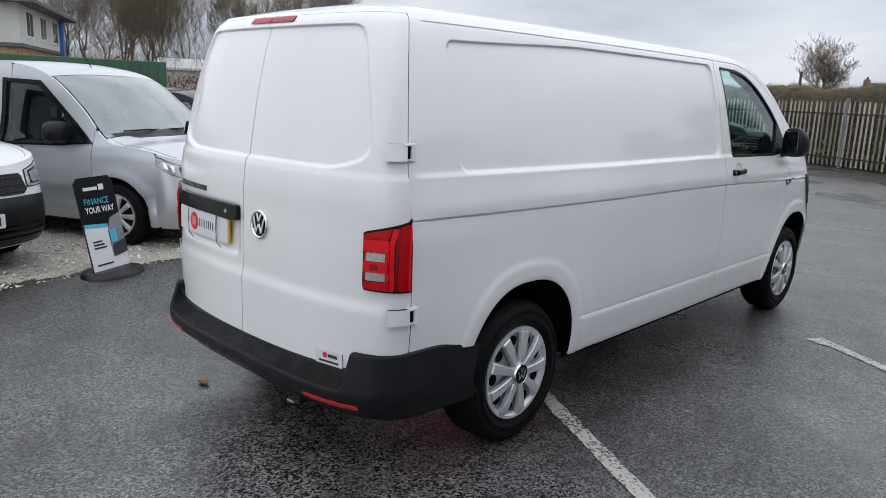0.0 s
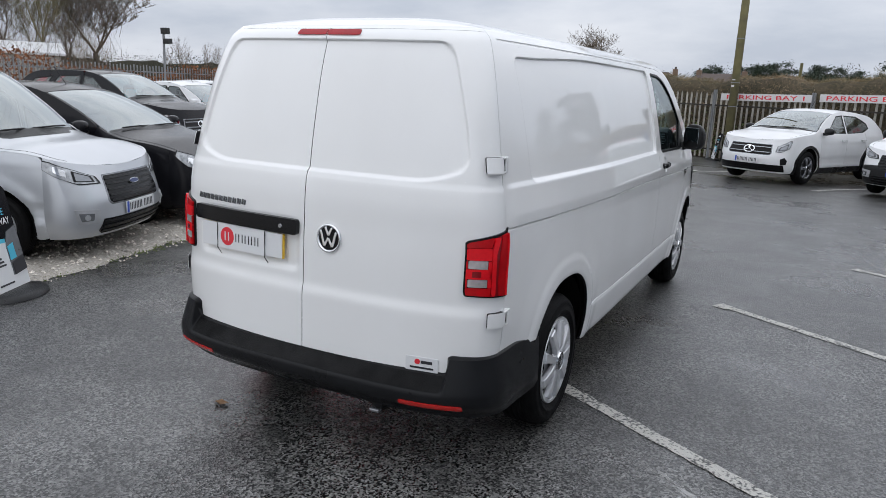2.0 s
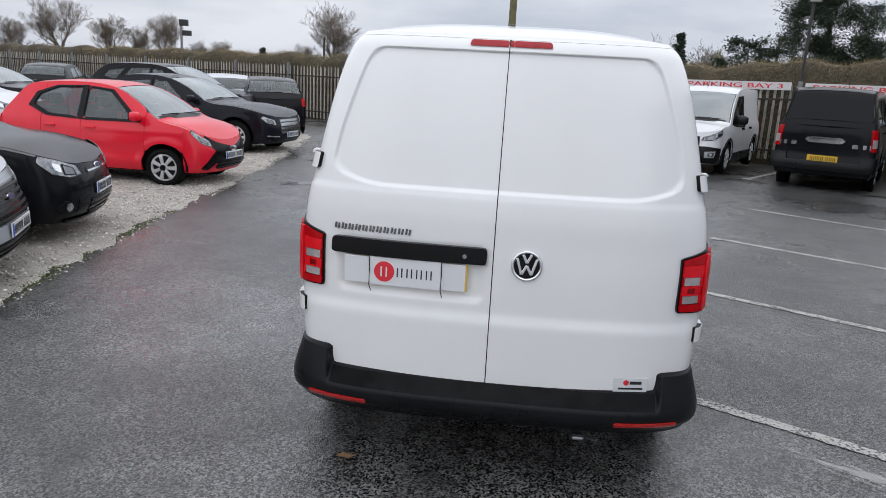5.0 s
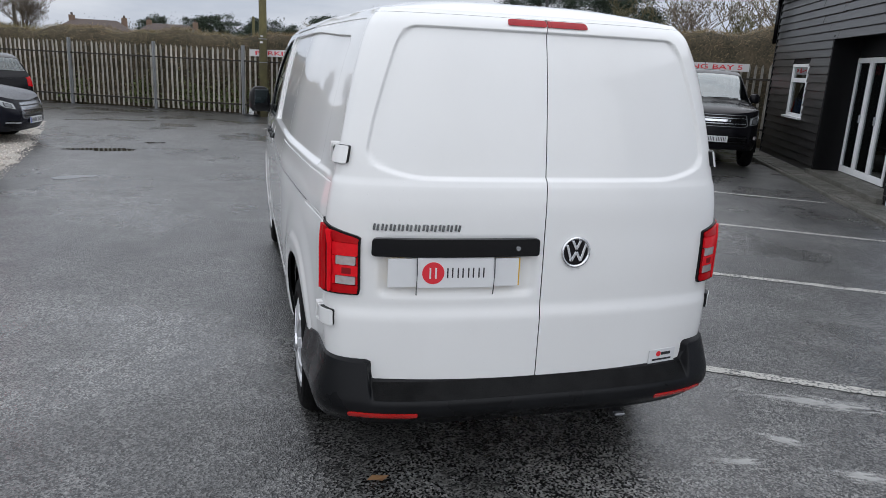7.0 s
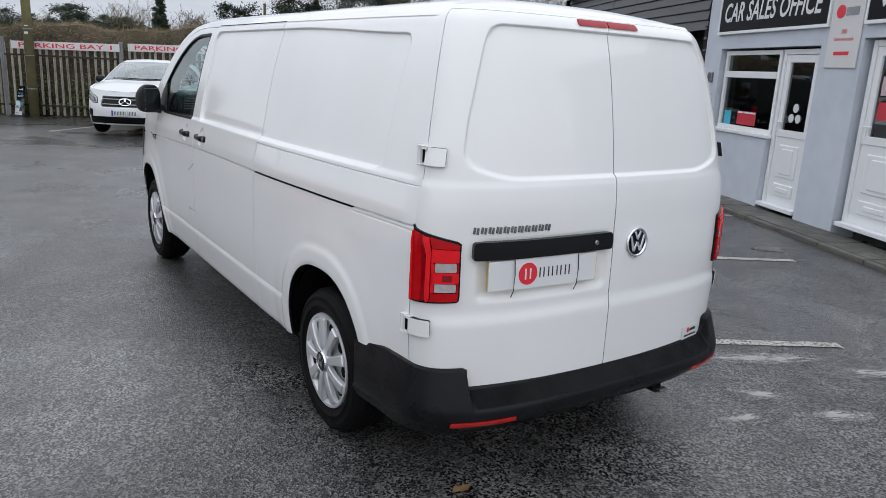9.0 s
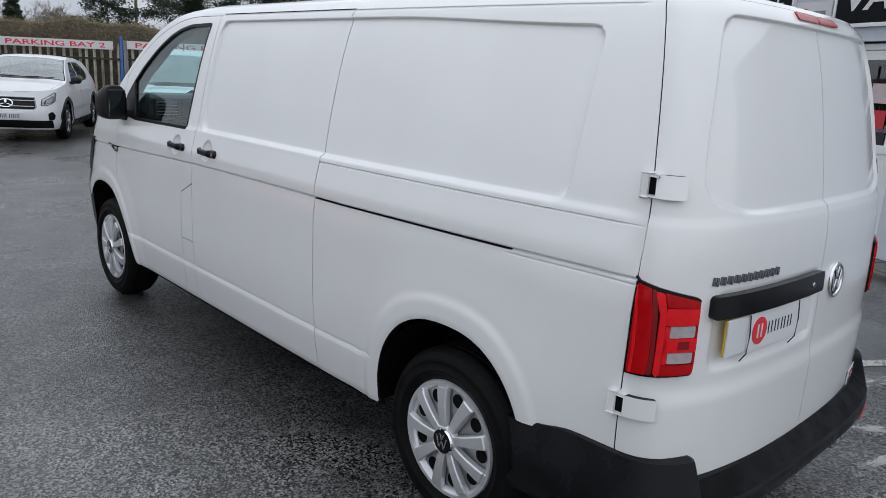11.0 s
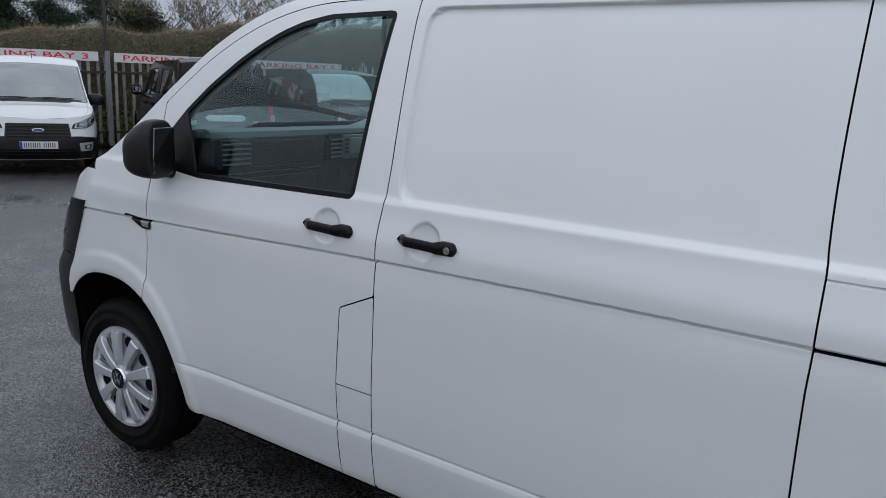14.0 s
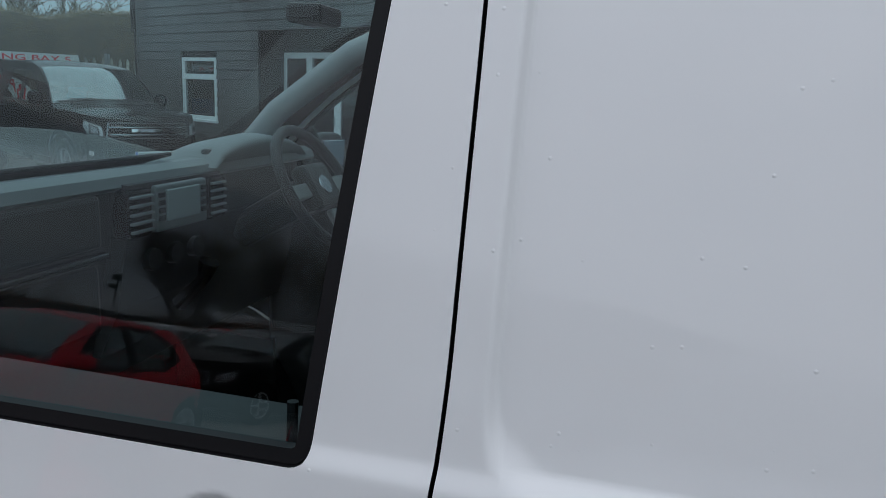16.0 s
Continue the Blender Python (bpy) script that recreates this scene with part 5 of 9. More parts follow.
def loft(profile, x0, x1, n=2, bulge=0.0):
    """A profile of (y, z) points drawn across the cab from x0 to x1."""
    bm = bmesh.new()
    xs_ = np.linspace(x0, x1, n)
    rows_ = [[bm.verts.new((x, y, z)) for y, z in profile] for x in xs_]
    for a, b in zip(rows_, rows_[1:]):
        for i in range(len(profile) - 1):
            bm.faces.new((a[i], a[i + 1], b[i + 1], b[i]))
    for r in (rows_[0], rows_[-1]):
        bm.faces.new(r)
    return bm


part("dash_top", loft([(3.33, 1.27), (3.28, 1.320), (3.14, 1.380), (3.00, 1.412), (2.945, 1.416), (2.918, 1.404), (2.910, 1.382), (3.0, 1.28)], -0.80, 0.80), M_DASH, cab, "grey dashboard top")
part("dash_face", loft([(3.0, 1.38), (2.916, 1.384), (2.925, 1.33), (2.96, 1.22), (2.985, 1.10), (3.03, 0.90), (3.15, 0.86)], -0.80, 0.80), M_DASHLOW, cab, "dark dashboard face")
part("dash_tray", box(-0.50, 0.12, -0.09, 0.10, -0.004, 0.006, 0.004, pose(0, 3.07, 1.404, -17, 0, 0)), M_DASHLOW, cab)
part("storage_lid", box(-0.60, -0.235, 2.903, 2.935, 1.262, 1.374, 0.012, pose(0, 0, 0)), M_DASHLOW, cab, "dark storage lid")
part("trim_strip", box(-0.80, -0.20, 2.918, 2.94, 1.232, 1.246, 0.005), M_CHROME_DULL, cab, "thin silver trim strip")
part("glovebox_lid", box(-0.60, -0.20, 2.945, 2.98, 1.06, 1.215, 0.012), M_DASHLOW, cab)
# instrument hood and the middle console
hood_bm = bmesh.new()
rows_ = []
for x in np.linspace(0.17, 0.69, 15):
    k = math.sin(math.pi * (x - 0.17) / 0.52) ** 0.45 if 0.17 < x < 0.69 else 0.0
    rows_.append([hood_bm.verts.new((x, y, 1.395 + (z - 1.395) * k)) for y, z in ((3.14, 1.385), (3.05, 1.450), (2.96, 1.472), (2.90, 1.466), (2.885, 1.448), (2.93, 1.39))])
for p, q in zip(rows_, rows_[1:]):
    for i in range(5):
        hood_bm.faces.new((p[i], p[i + 1], q[i + 1], q[i]))
part("instrument_hood", hood_bm, M_DASH, cab, "grey instrument cowl", smooth=True)
part("instrument_panel", box(0.20, 0.66, 2.93, 2.96, 1.26, 1.44, 0.01), M_DASHLOW, cab)
part("centre_stack", loft([(2.96, 1.39), (2.896, 1.386), (2.905, 1.26), (2.935, 1.10), (2.99, 0.98), (3.09, 0.98)], -0.165, 0.195), M_DASHLOW, cab)
part("radio", box(-0.085, 0.115, 2.884, 2.91, 1.270, 1.378, 0.006, pose(0, 0, 0)), M_DASH, cab, "radio with a grey screen")
part("radio_screen", box(-0.050, 0.080, 2.880, 2.893, 1.292, 1.366, 0.003), M_SCREEN, cab)
for k in range(4):
    part("radio_button", box(-0.078, -0.058, 2.879, 2.89, 1.296 + 0.018 * k, 1.308 + 0.018 * k, 0.002), M_DASHLOW, cab)
    part("radio_button", box(0.088, 0.108, 2.879, 2.89, 1.296 + 0.018 * k, 1.308 + 0.018 * k, 0.002), M_DASHLOW, cab)
for vx, ww in ((-0.137, 0.085), (0.165, 0.075), (-0.705, 0.145), (0.74, 0.10)):
    frame_ = part("vent_frame", box(vx - ww / 2, vx + ww / 2, 2.886, 2.93, 1.268, 1.376, 0.008), M_GLOSSBLACK, cab)
    for k in range(5):
        part("vent_slat", box(vx - ww / 2 + 0.006, vx + ww / 2 - 0.006, 2.877, 2.90, 1.281 + 0.019 * k, 1.287 + 0.019 * k, 0.002), M_DASH, frame_)
for k in range(3):
    part("heater_dial", lathe([(0.0001, -0.028), (0.026, -0.026), (0.028, 0.0)], "y", 24), M_DASHLOW, cab).location = (-0.075 + 0.085 * k, 2.925, 1.205)
part("gear_lever", tube([(0.05, 2.93, 1.06), (0.05, 2.86, 1.13), (0.05, 2.84, 1.18)], [0.02, 0.016, 0.026], 12), M_GLOSSBLACK, cab)
wheel_m = pose(0.43, 2.72, 1.33, 58, 0, 0)
sw = empty("steering_wheel")
sw.parent = cab
bm = bmesh.new()
rings = []
for i in range(48):
    a = 2 * math.pi * i / 48
    rings.append([bm.verts.new(((0.185 + 0.016 * math.cos(b)) * math.cos(a), (0.185 + 0.016 * math.cos(b)) * math.sin(a), 0.016 * math.sin(b))) for b in [2 * math.pi * k / 10 for k in range(10)]])
for i in range(48):
    for k in range(10):
        bm.faces.new((rings[i][k], rings[(i + 1) % 48][k], rings[(i + 1) % 48][(k + 1) % 10], rings[i][(k + 1) % 10]))
part("rim", bm, M_DASHLOW, sw, smooth=True).matrix_basis = wheel_m
part("boss", box(-0.085, 0.085, -0.065, 0.075, -0.03, 0.02, 0.02, wheel_m), M_DASHLOW, sw)
part("boss_badge", lathe([(0.0001, 0.024), (0.028, 0.024), (0.030, 0.018)], "z", 24), M_CHROME_DULL, sw).matrix_basis = wheel_m
for a in (0, 180, 270):
    part("spoke", box(0.07, 0.18, -0.022, 0.022, -0.012, 0.008, 0.006, wheel_m @ pose(0, 0, 0, 0, 0, a)), M_DASH, sw)
part("column", tube([(0.43, 2.75, 1.31), (0.43, 2.97, 1.18)], 0.055, 12), M_DASHLOW, cab)
for sx in (-0.62, -0.18, 0.45):
    seat = box(sx - 0.24, sx + 0.24, 1.98, 2.46, 0.68, 0.84, 0.05)
    add_box(seat, sx - 0.235, sx + 0.235, 1.86, 2.00, 0.80, 1.30, 0.05, pose(0, 0, 0))
    add_box(seat, sx - 0.13, sx + 0.13, 1.87, 1.97, 1.33, 1.50, 0.035)
    part("seat", seat, M_SEAT, cab, "dark grey cloth seat")
part("bulkhead", prism([(-0.88, 0.36), (-0.90, 0.9), (-0.87, 1.27), (-0.80, 1.55), (-0.70, 1.86), (0.70, 1.86), (0.80, 1.55), (0.87, 1.27), (0.90, 0.9), (0.88, 0.36)], 0.02, Matrix.Translation((0, 1.80, 0))), M_LINING, cab, "grey bulkhead")
part("cab_floor", box(-0.86, 0.86, 1.80, 3.35, 0.36, 0.40), M_DARK, cab)
part("firewall", box(-0.84, 0.84, 3.30, 3.33, 0.36, 1.20), M_DARK, cab)
span("headlining", 1.80, 2.45, M_LINING, 0.0, 0.01, "pale headlining", 0.05).location.z = -0.03
part("mirror_pod", box(-0.06, 0.06, 2.50, 2.58, 1.74, 1.78, 0.01), M_DASHLOW, cab)
for sign in (-1, 1):
    part("door_trim", box(sign * 0.78, sign * 0.865, 2.02, 3.08, 0.45, 1.245, 0.02), M_DASHLOW, cab, "dark grey door trim")
    part("door_pull", box(sign * 0.76, sign * 0.80, 2.25, 2.62, 1.12, 1.17, 0.012), M_DASHLOW, cab)
    part("lock_pin", tube([(sign * 0.865, 2.16, 1.23), (sign * 0.862, 2.16, 1.30)], 0.006, 8), M_SEAL_SHADE, cab)
    bm = tube([(sign * 0.82, 3.26, 1.30), (sign * 0.775, 3.03, 1.53), (sign * 0.735, 2.75, 1.72), (sign * 0.71, 2.50, 1.82)], 0.042, 8)
    part("pillar_trim", bm, M_LINING, cab, smooth=True)


# ---- ground ----
FENCE0, FENCE_U, FENCE_N = Vector((-0.8, 20.2, 0)), Vector((0.887, -0.462, 0)), Vector((0.462, 0.887, 0))


def ground_z(x, y):
    """The yard is level and falls a little towards the fence."""
    d = (Vector((x, y, 0)) - FENCE0).dot(FENCE_N)
    return -0.13 * float(smooth(-6.0, -1.0, d))


def ground_sheet(name, xs_, ys_, mat, lift=0.0, label="", category=""):
    v = [(x, y, ground_z(x, y) + lift) for x in xs_ for y in ys_]
    n = len(ys_)
    f = [(i * n + j, (i + 1) * n + j, (i + 1) * n + j + 1, i * n + j + 1) for i in range(len(xs_) - 1) for j in range(n - 1)]
    return tagged(from_arrays(name, v, f, mat), label, category, kind="structure")


gx = sorted(set([-900, -300, -120, -60] + list(np.arange(-40, 30.1, 1.0)) + [60, 120, 300, 900]))
gy = sorted(set([-900, -300, -120, -60, -30] + list(np.arange(-16, 26.1, 1.0)) + [40, 80, 200, 900]))
ground_sheet("ground", gx, gy, M_ASPHALT, 0.0, "wet dark grey asphalt yard", "ground")

# rough grass beyond the fence
v, f = [], []
for s_, d_ in ((-60, 0.6), (40, 0.6), (40, 400), (-60, 400)):
    p = FENCE0 + FENCE_U * s_ + FENCE_N * d_
    v.append((p.x, p.y, -0.12))
tagged(from_arrays("field", v, [(0, 1, 2, 3)], M_GRASS), "rough grass field beyond the fence", "field", kind="structure")

# gravel display strip with a ragged mossy edge
EDGE = curve([-9.0, -2.0, -0.8, 0.5, 1.5, 3.7, 7.5, 10.0, 14.0, 17.0], [-3.1, -3.25, -3.36, -3.50, -3.66, -3.96, -4.30, -4.62, -5.32, -5.9])
rng = np.random.default_rng(5)
ys_g = np.arange(-8.0, 15.6, 0.08)
cols_g = np.concatenate([[0, 0.05, 0.12, 0.3, 0.6], np.arange(1.0, 26, 1.0)])
v, f = [], []
for i, y in enumerate(ys_g):
    wob = 0.05 * math.sin(3.1 * y) + 0.035 * math.sin(9.7 * y + 1.0) + float(rng.normal(0, 0.018))
    for j, d in enumerate(cols_g):
        x = float(EDGE(y)) - d + wob * max(0, 1 - d)
        v.append((x, y, ground_z(x, y) + (0.004 if j == 0 else 0.022 + 0.006 * float(rng.normal()))))
n = len(cols_g)
for i in range(len(ys_g) - 1):
    for j in range(n - 1):
        f.append((i * n + j, (i + 1) * n + j, (i + 1) * n + j + 1, i * n + j + 1))
tagged(from_arrays("gravel_strip", v, f, M_GRAVEL_BED), "pale gravel strip under the parked cars", "gravel", kind="structure")

# loose stones on the strip
v, f = [], []
base = np.array([(1, 0, 0), (0, 1, 0), (-1, 0, 0), (0, -1, 0), (0, 0, 0.7), (0, 0, -0.6)])
tri = [(0, 1, 4), (1, 2, 4), (2, 3, 4), (3, 0, 4), (1, 0, 5), (2, 1, 5), (3, 2, 5), (0, 3, 5)]
for k in range(9000):
    y = rng.uniform(-2.2, 14.0)
    x = float(EDGE(y)) + 0.10 - abs(rng.normal(0, 1.0)) * 1.5
    r = rng.uniform(0.008, 0.022) * (0.7 if x > EDGE(y) else 1)
    a = rng.uniform(0, 6.28)
    q = base * r * rng.uniform(0.6, 1.3, (6, 1))
    q = q @ np.array([[math.cos(a), math.sin(a), 0], [-math.sin(a), math.cos(a), 0], [0, 0, 1]])
    o = len(v)
    v += (q + (x, y, ground_z(x, y) + (0.028 if x < EDGE(y) - 0.05 else 0.006))).tolist()
    f += [tuple(o + i for i in t) for t in tri]
tagged(from_arrays("gravel_stones", v, f, M_STONE, smooth=False), "loose pale gravel stones", "gravel", kind="stuff")
# moss along the edge
v, f = [], []
for k in range(1100):
    y = rng.uniform(-2.0, 4.5) + 0.25 * math.sin(k)
    x = float(EDGE(y)) - 0.02 + rng.normal(0, 0.045)
    a, r, h = rng.uniform(0, 6.28), rng.uniform(0.006, 0.016), rng.uniform(0.004, 0.018)
    o = len(v)
    v += [(x - r * math.cos(a), y - r * math.sin(a), 0.003), (x + r * math.cos(a), y + r * math.sin(a), 0.003), (x + 0.3 * r, y, 0.008 + h)]
    f.append((o, o + 1, o + 2))
tagged(from_arrays("edge_moss", v, f, M_IVY, smooth=False), "low green moss along the gravel edge", "moss", kind="stuff")


def painted_line(x0, y0, x1, y1, w=0.085, hook=0.0, seed=0):
    """A worn bay line with ragged edges, and a short hook at its outer end."""
    r = np.random.default_rng(seed)
    d = Vector((x1 - x0, y1 - y0, 0))
    L = d.length
    d.normalize()
    s = Vector((-d.y, d.x, 0))
    n = max(8, int(L / 0.05))
    v, f = [], []
    for i in range(n + 1):
        p = Vector((x0, y0, 0)) + d * (L * i / n)
        for q in (-1, 1):
            e = p + s * q * (w / 2 + float(r.normal(0, 0.004)))
            v.append((e.x, e.y, ground_z(e.x, e.y) + 0.004))
    f = [(2 * i, 2 * i + 2, 2 * i + 3, 2 * i + 1) for i in range(n)]
    if hook:
        o = len(v)
        p = Vector((x0, y0, 0))
        for a, b in ((-0.5 * w, -hook), (0.9 * w, -hook * 0.8), (1.6 * w, hook * 0.35), (-0.5 * w, hook * 0.5)):
            e = p + d * a + s * b
            v.append((e.x, e.y, 0.0055))
        f.append((o, o + 1, o + 2, o + 3))
    return tagged(from_arrays("bay_line", v, f, M_LINE, smooth=False), "worn white painted bay line on asphalt", "road marking", "parking bay lines", "structure")


painted_line(0.25, 0.80, 2.58, -0.58, 0.09, seed=1)
painted_line(1.42, 2.82, 4.55, 0.93, 0.085, 0.10, seed=2)
painted_line(2.48, 5.10, 6.06, 2.72, 0.085, 0.08, seed=3)
painted_line(3.63, 7.60, 7.05, 5.10, 0.085, 0.06, seed=4)
painted_line(-0.62, 14.45, 1.30, 17.9, 0.10, 0.10, seed=8)
painted_line(1.98, 12.5, 4.0, 16.5, 0.10, 0.12, seed=5)
painted_line(4.70, 11.65, 6.95, 15.8, 0.10, 0.14, seed=6)
painted_line(6.95, 10.4, 9.2, 14.4, 0.10, 0.10, seed=7)
# scuffed smears of old white paint
def smear_material():
    """Thin worn paint: broken up by streaky noise and fading out towards the patch's edge."""
    m = material("smeared_old_paint", (0.66, 0.66, 0.64), 0.6, vary=0.3, scale=30)
    n, l = m.node_tree.nodes, m.node_tree.links
    tc = n.new("ShaderNodeTexCoord")
    mp = n.new("ShaderNodeMapping")
    mp.inputs["Scale"].default_value = (7.0, 26.0, 1.0)
    t = n.new("ShaderNodeTexNoise")
    t.inputs["Scale"].default_value, t.inputs["Detail"].default_value, t.inputs["Roughness"].default_value = 1.0, 9, 0.72
    oi = n.new("ShaderNodeObjectInfo")
    shift = n.new("ShaderNodeVectorMath")
    shift.operation = "ADD"
    l.new(tc.outputs["Object"], mp.inputs["Vector"])
    l.new(mp.outputs["Vector"], shift.inputs[0])
    l.new(oi.outputs["Location"], shift.inputs[1])
    l.new(shift.outputs["Vector"], t.inputs["Vector"])
    cen = n.new("ShaderNodeVectorMath")
    cen.operation = "DISTANCE"
    cen.inputs[1].default_value = (0.5, 0.5, 0.0)
    flat = n.new("ShaderNodeVectorMath")
    flat.operation = "MULTIPLY"
    flat.inputs[1].default_value = (1.0, 1.0, 0.0)
    l.new(tc.outputs["Generated"], flat.inputs[0])
    l.new(flat.outputs["Vector"], cen.inputs[0])
    fade = n.new("ShaderNodeMath")
    fade.operation = "MULTIPLY_ADD"
    fade.inputs[1].default_value = -0.62
    l.new(cen.outputs["Value"], fade.inputs[0])
    l.new(t.outputs["Fac"], fade.inputs[2])
    mr = n.new("ShaderNodeMapRange")
    mr.inputs["From Min"].default_value, mr.inputs["From Max"].default_value = 0.30, 0.46
    mr.inputs["To Max"].default_value = 0.55
    l.new(fade.outputs[0], mr.inputs["Value"])
    l.new(mr.outputs["Result"], n["Principled BSDF"].inputs["Alpha"])
    return m


M_SMEAR = smear_material()
for cx, cy, L, W, turn in ((1.85, -0.47, 1.35, 0.26, -28), (1.36, -0.80, 0.42, 0.18, -42), (1.00, -0.93, 0.42, 0.13, -14), (1.50, -1.16, 0.55, 0.18, -26), (2.35, -0.98, 0.75, 0.24, -28), (2.95, -0.95, 0.7, 0.25, -30)):
    bm = bmesh.new()
    bmesh.ops.create_grid(bm, x_segments=6, y_segments=2, size=0.5)
    for q in bm.verts:
        q.co = Vector((q.co.x * L, q.co.y * W, 0.0))
    sm_ob = part("paint_smear", bm, M_SMEAR)
    sm_ob.matrix_world = pose(cx, cy, 0.0062, 0, 0, turn)
    tagged(sm_ob, "scuffed smear of old white paint on asphalt", "road marking", "old paint smears", "structure")

# shallow pools with dark wet rims
M_POOL = material("rain_pool", (0.010, 0.011, 0.012), 0.03, spec=0.6)


def pool(cx, cy, a, b, turn, seed):
    r = np.random.default_rng(seed)
    ph = r.uniform(0, 6, 4)
    v = [(cx, cy, 0.0035)]
    for k in range(48):
        t = 2 * math.pi * k / 48
        m = 1 + 0.22 * math.sin(2 * t + ph[0]) + 0.16 * math.sin(3 * t + ph[1]) + 0.10 * math.sin(7 * t + ph[2])
        x, y = a * m * math.cos(t), b * m * math.sin(t)
        v.append((cx + x * math.cos(turn) - y * math.sin(turn), cy + x * math.sin(turn) + y * math.cos(turn), 0.0035))
    f = [(0, 1 + k, 1 + (k + 1) % 48) for k in range(48)]
    tagged(from_arrays("rain_puddle", v, f, M_POOL, smooth=False), "shallow rain puddle on the asphalt", "puddle", "puddles")


pool(-3.45, 10.1, 0.52, 0.20, 0.15, 1)
pool(-2.75, 11.2, 0.16, 0.10, 0.1, 2)
pool(-3.35, 7.15, 0.26, 0.16, 0.3, 3)
pool(4.75, 1.35, 0.20, 0.09, -0.5, 5)
# a fallen leaf
bm = bmesh.new()
pts = [(-0.035, 0, 0.004), (-0.012, 0.022, 0.012), (0.02, 0.018, 0.006), (0.045, 0.004, 0.016), (0.018, -0.02, 0.010), (-0.015, -0.018, 0.018)]
c = bm.verts.new((0, 0, 0.004))
ring = [bm.verts.new(p) for p in pts]
for a, b in zip(ring, ring[1:] + ring[:1]):
    bm.faces.new((c, a, b))
leaf = part("fallen_leaf", bm, M_LEAF)
leaf.location = (-0.644, -0.758, 0.003)
leaf.scale = (1.2, 1.2, 0.9)
tagged(leaf, "curled brown fallen leaf on wet asphalt", "leaf")

# ---- palisade fence, signs and hedge ----
fence = empty("palisade_fence")
tagged(fence, "weathered steel palisade fence with pointed pales", "fence")


def fence_at(s, d=0.0):
    p = FENCE0 + FENCE_U * s + FENCE_N * d
    return p.x, p.y


def fence_base(s):
    return -0.13 + 0.20 * float(smooth(2.0, 14.0, s))


FENCE_TURN = math.degrees(math.atan2(FENCE_U.y, FENCE_U.x))
S0, S1 = -38.0, 15.6
prof = [(-0.034, 0.010), (-0.020, -0.010), (-0.007, 0.0), (0.007, 0.0), (0.020, -0.010), (0.034, 0.010)]
bm = bmesh.new()
low = [bm.verts.new((x, y, 0)) for x, y in prof]
top = [bm.verts.new((x, y, 1.88 + 0.035 * (1 - abs(x) / 0.034))) for x, y in prof]
tip = bm.verts.new((0, 0.0, 1.965))
for i in range(5):
    bm.faces.new((low[i], low[i + 1], top[i + 1], top[i]))
    bm.faces.new((top[i], top[i + 1], tip))
pale_mesh = bpy.data.meshes.new("pale")
bm.to_mesh(pale_mesh)
bm.free()
pale_mesh.materials.append(M_PALE)
s = S0
rngf = random.Random(3)
while s < S1:
    ob = new("pale", pale_mesh)
    ob.parent = fence
    x, y = fence_at(s, rngf.uniform(-0.004, 0.004))
    ob.matrix_basis = pose(x, y, fence_base(s) + 0.05 + rngf.uniform(-0.012, 0.012), rngf.uniform(-0.5, 0.5), rngf.uniform(-0.7, 0.7), FENCE_TURN)
    s += 0.178
for k in range(-13, 6):
    s = -0.30 + 3.05 * k
    if S0 <= s <= S1:
        x, y = fence_at(s, -0.045)
        bm = box(-0.05, 0.05, -0.004, 0.004, 0, 2.08, 0.002)
        add_box(bm, -0.005, 0.005, -0.05, 0.05, 0, 2.08, 0.002)
        add_box(bm, -0.05, 0.05, 0.050, 0.058, 0, 2.08, 0.002)
        part("post", bm, M_POST, fence).matrix_basis = pose(x, y, fence_base(s), 0, 0, FENCE_TURN)
        for z in (0.30, 1.62):
            xa, ya = fence_at(s + 1.52, -0.02)
            part("rail", box(-1.52, 1.52, -0.02, 0.02, -0.022, 0.022, 0.004), M_RAIL, fence).matrix_basis = pose(xa, ya, (fence_base(s) + fence_base(s + 3.05)) / 2 + z, 0, math.degrees(math.atan2(fence_base(s) - fence_base(s + 3.05), 3.05)), FENCE_TURN)
        if k == 3:
            part("blue_post", box(-0.03, 0.03, -0.06, -0.02, 0.0, 2.1, 0.004), M_BLUEDOWN, fence, "blue painted post").matrix_basis = pose(*fence_at(5.70), fence_base(s), 0, 0, FENCE_TURN)

for k, (a, b) in enumerate(((-0.03, 2.74), (2.96, 5.52), (5.84, 8.66), (8.98, 11.62), (11.86, 14.32))):
    sign_ob = empty("parking_sign")
    tagged(sign_ob, "long white sign with red lettering PARKING BAY %d on the fence" % (k + 1), "sign", "parking bay signs")
    zc = float(np.interp((a + b) / 2, [1.3, 4.2, 7.2, 10.3, 13.1], [1.765, 1.835, 1.915, 1.945, 1.965]))
    x, y = fence_at((a + b) / 2, -0.10)
    m = pose(x, y, zc, 0, -0.9 if k < 3 else -0.4, FENCE_TURN)
    part("board", box(-(b - a) / 2, (b - a) / 2, -0.008, 0.008, -0.100, 0.100, 0.003, m), M_SIGNBOARD, sign_ob)
    lettering("lettering", "PARKING BAY %d" % (k + 1), 0.120, M_REDINK, sign_ob, m @ Matrix.Translation((0, -0.009, 0)), width=(b - a) * 0.86, bold=0.012)


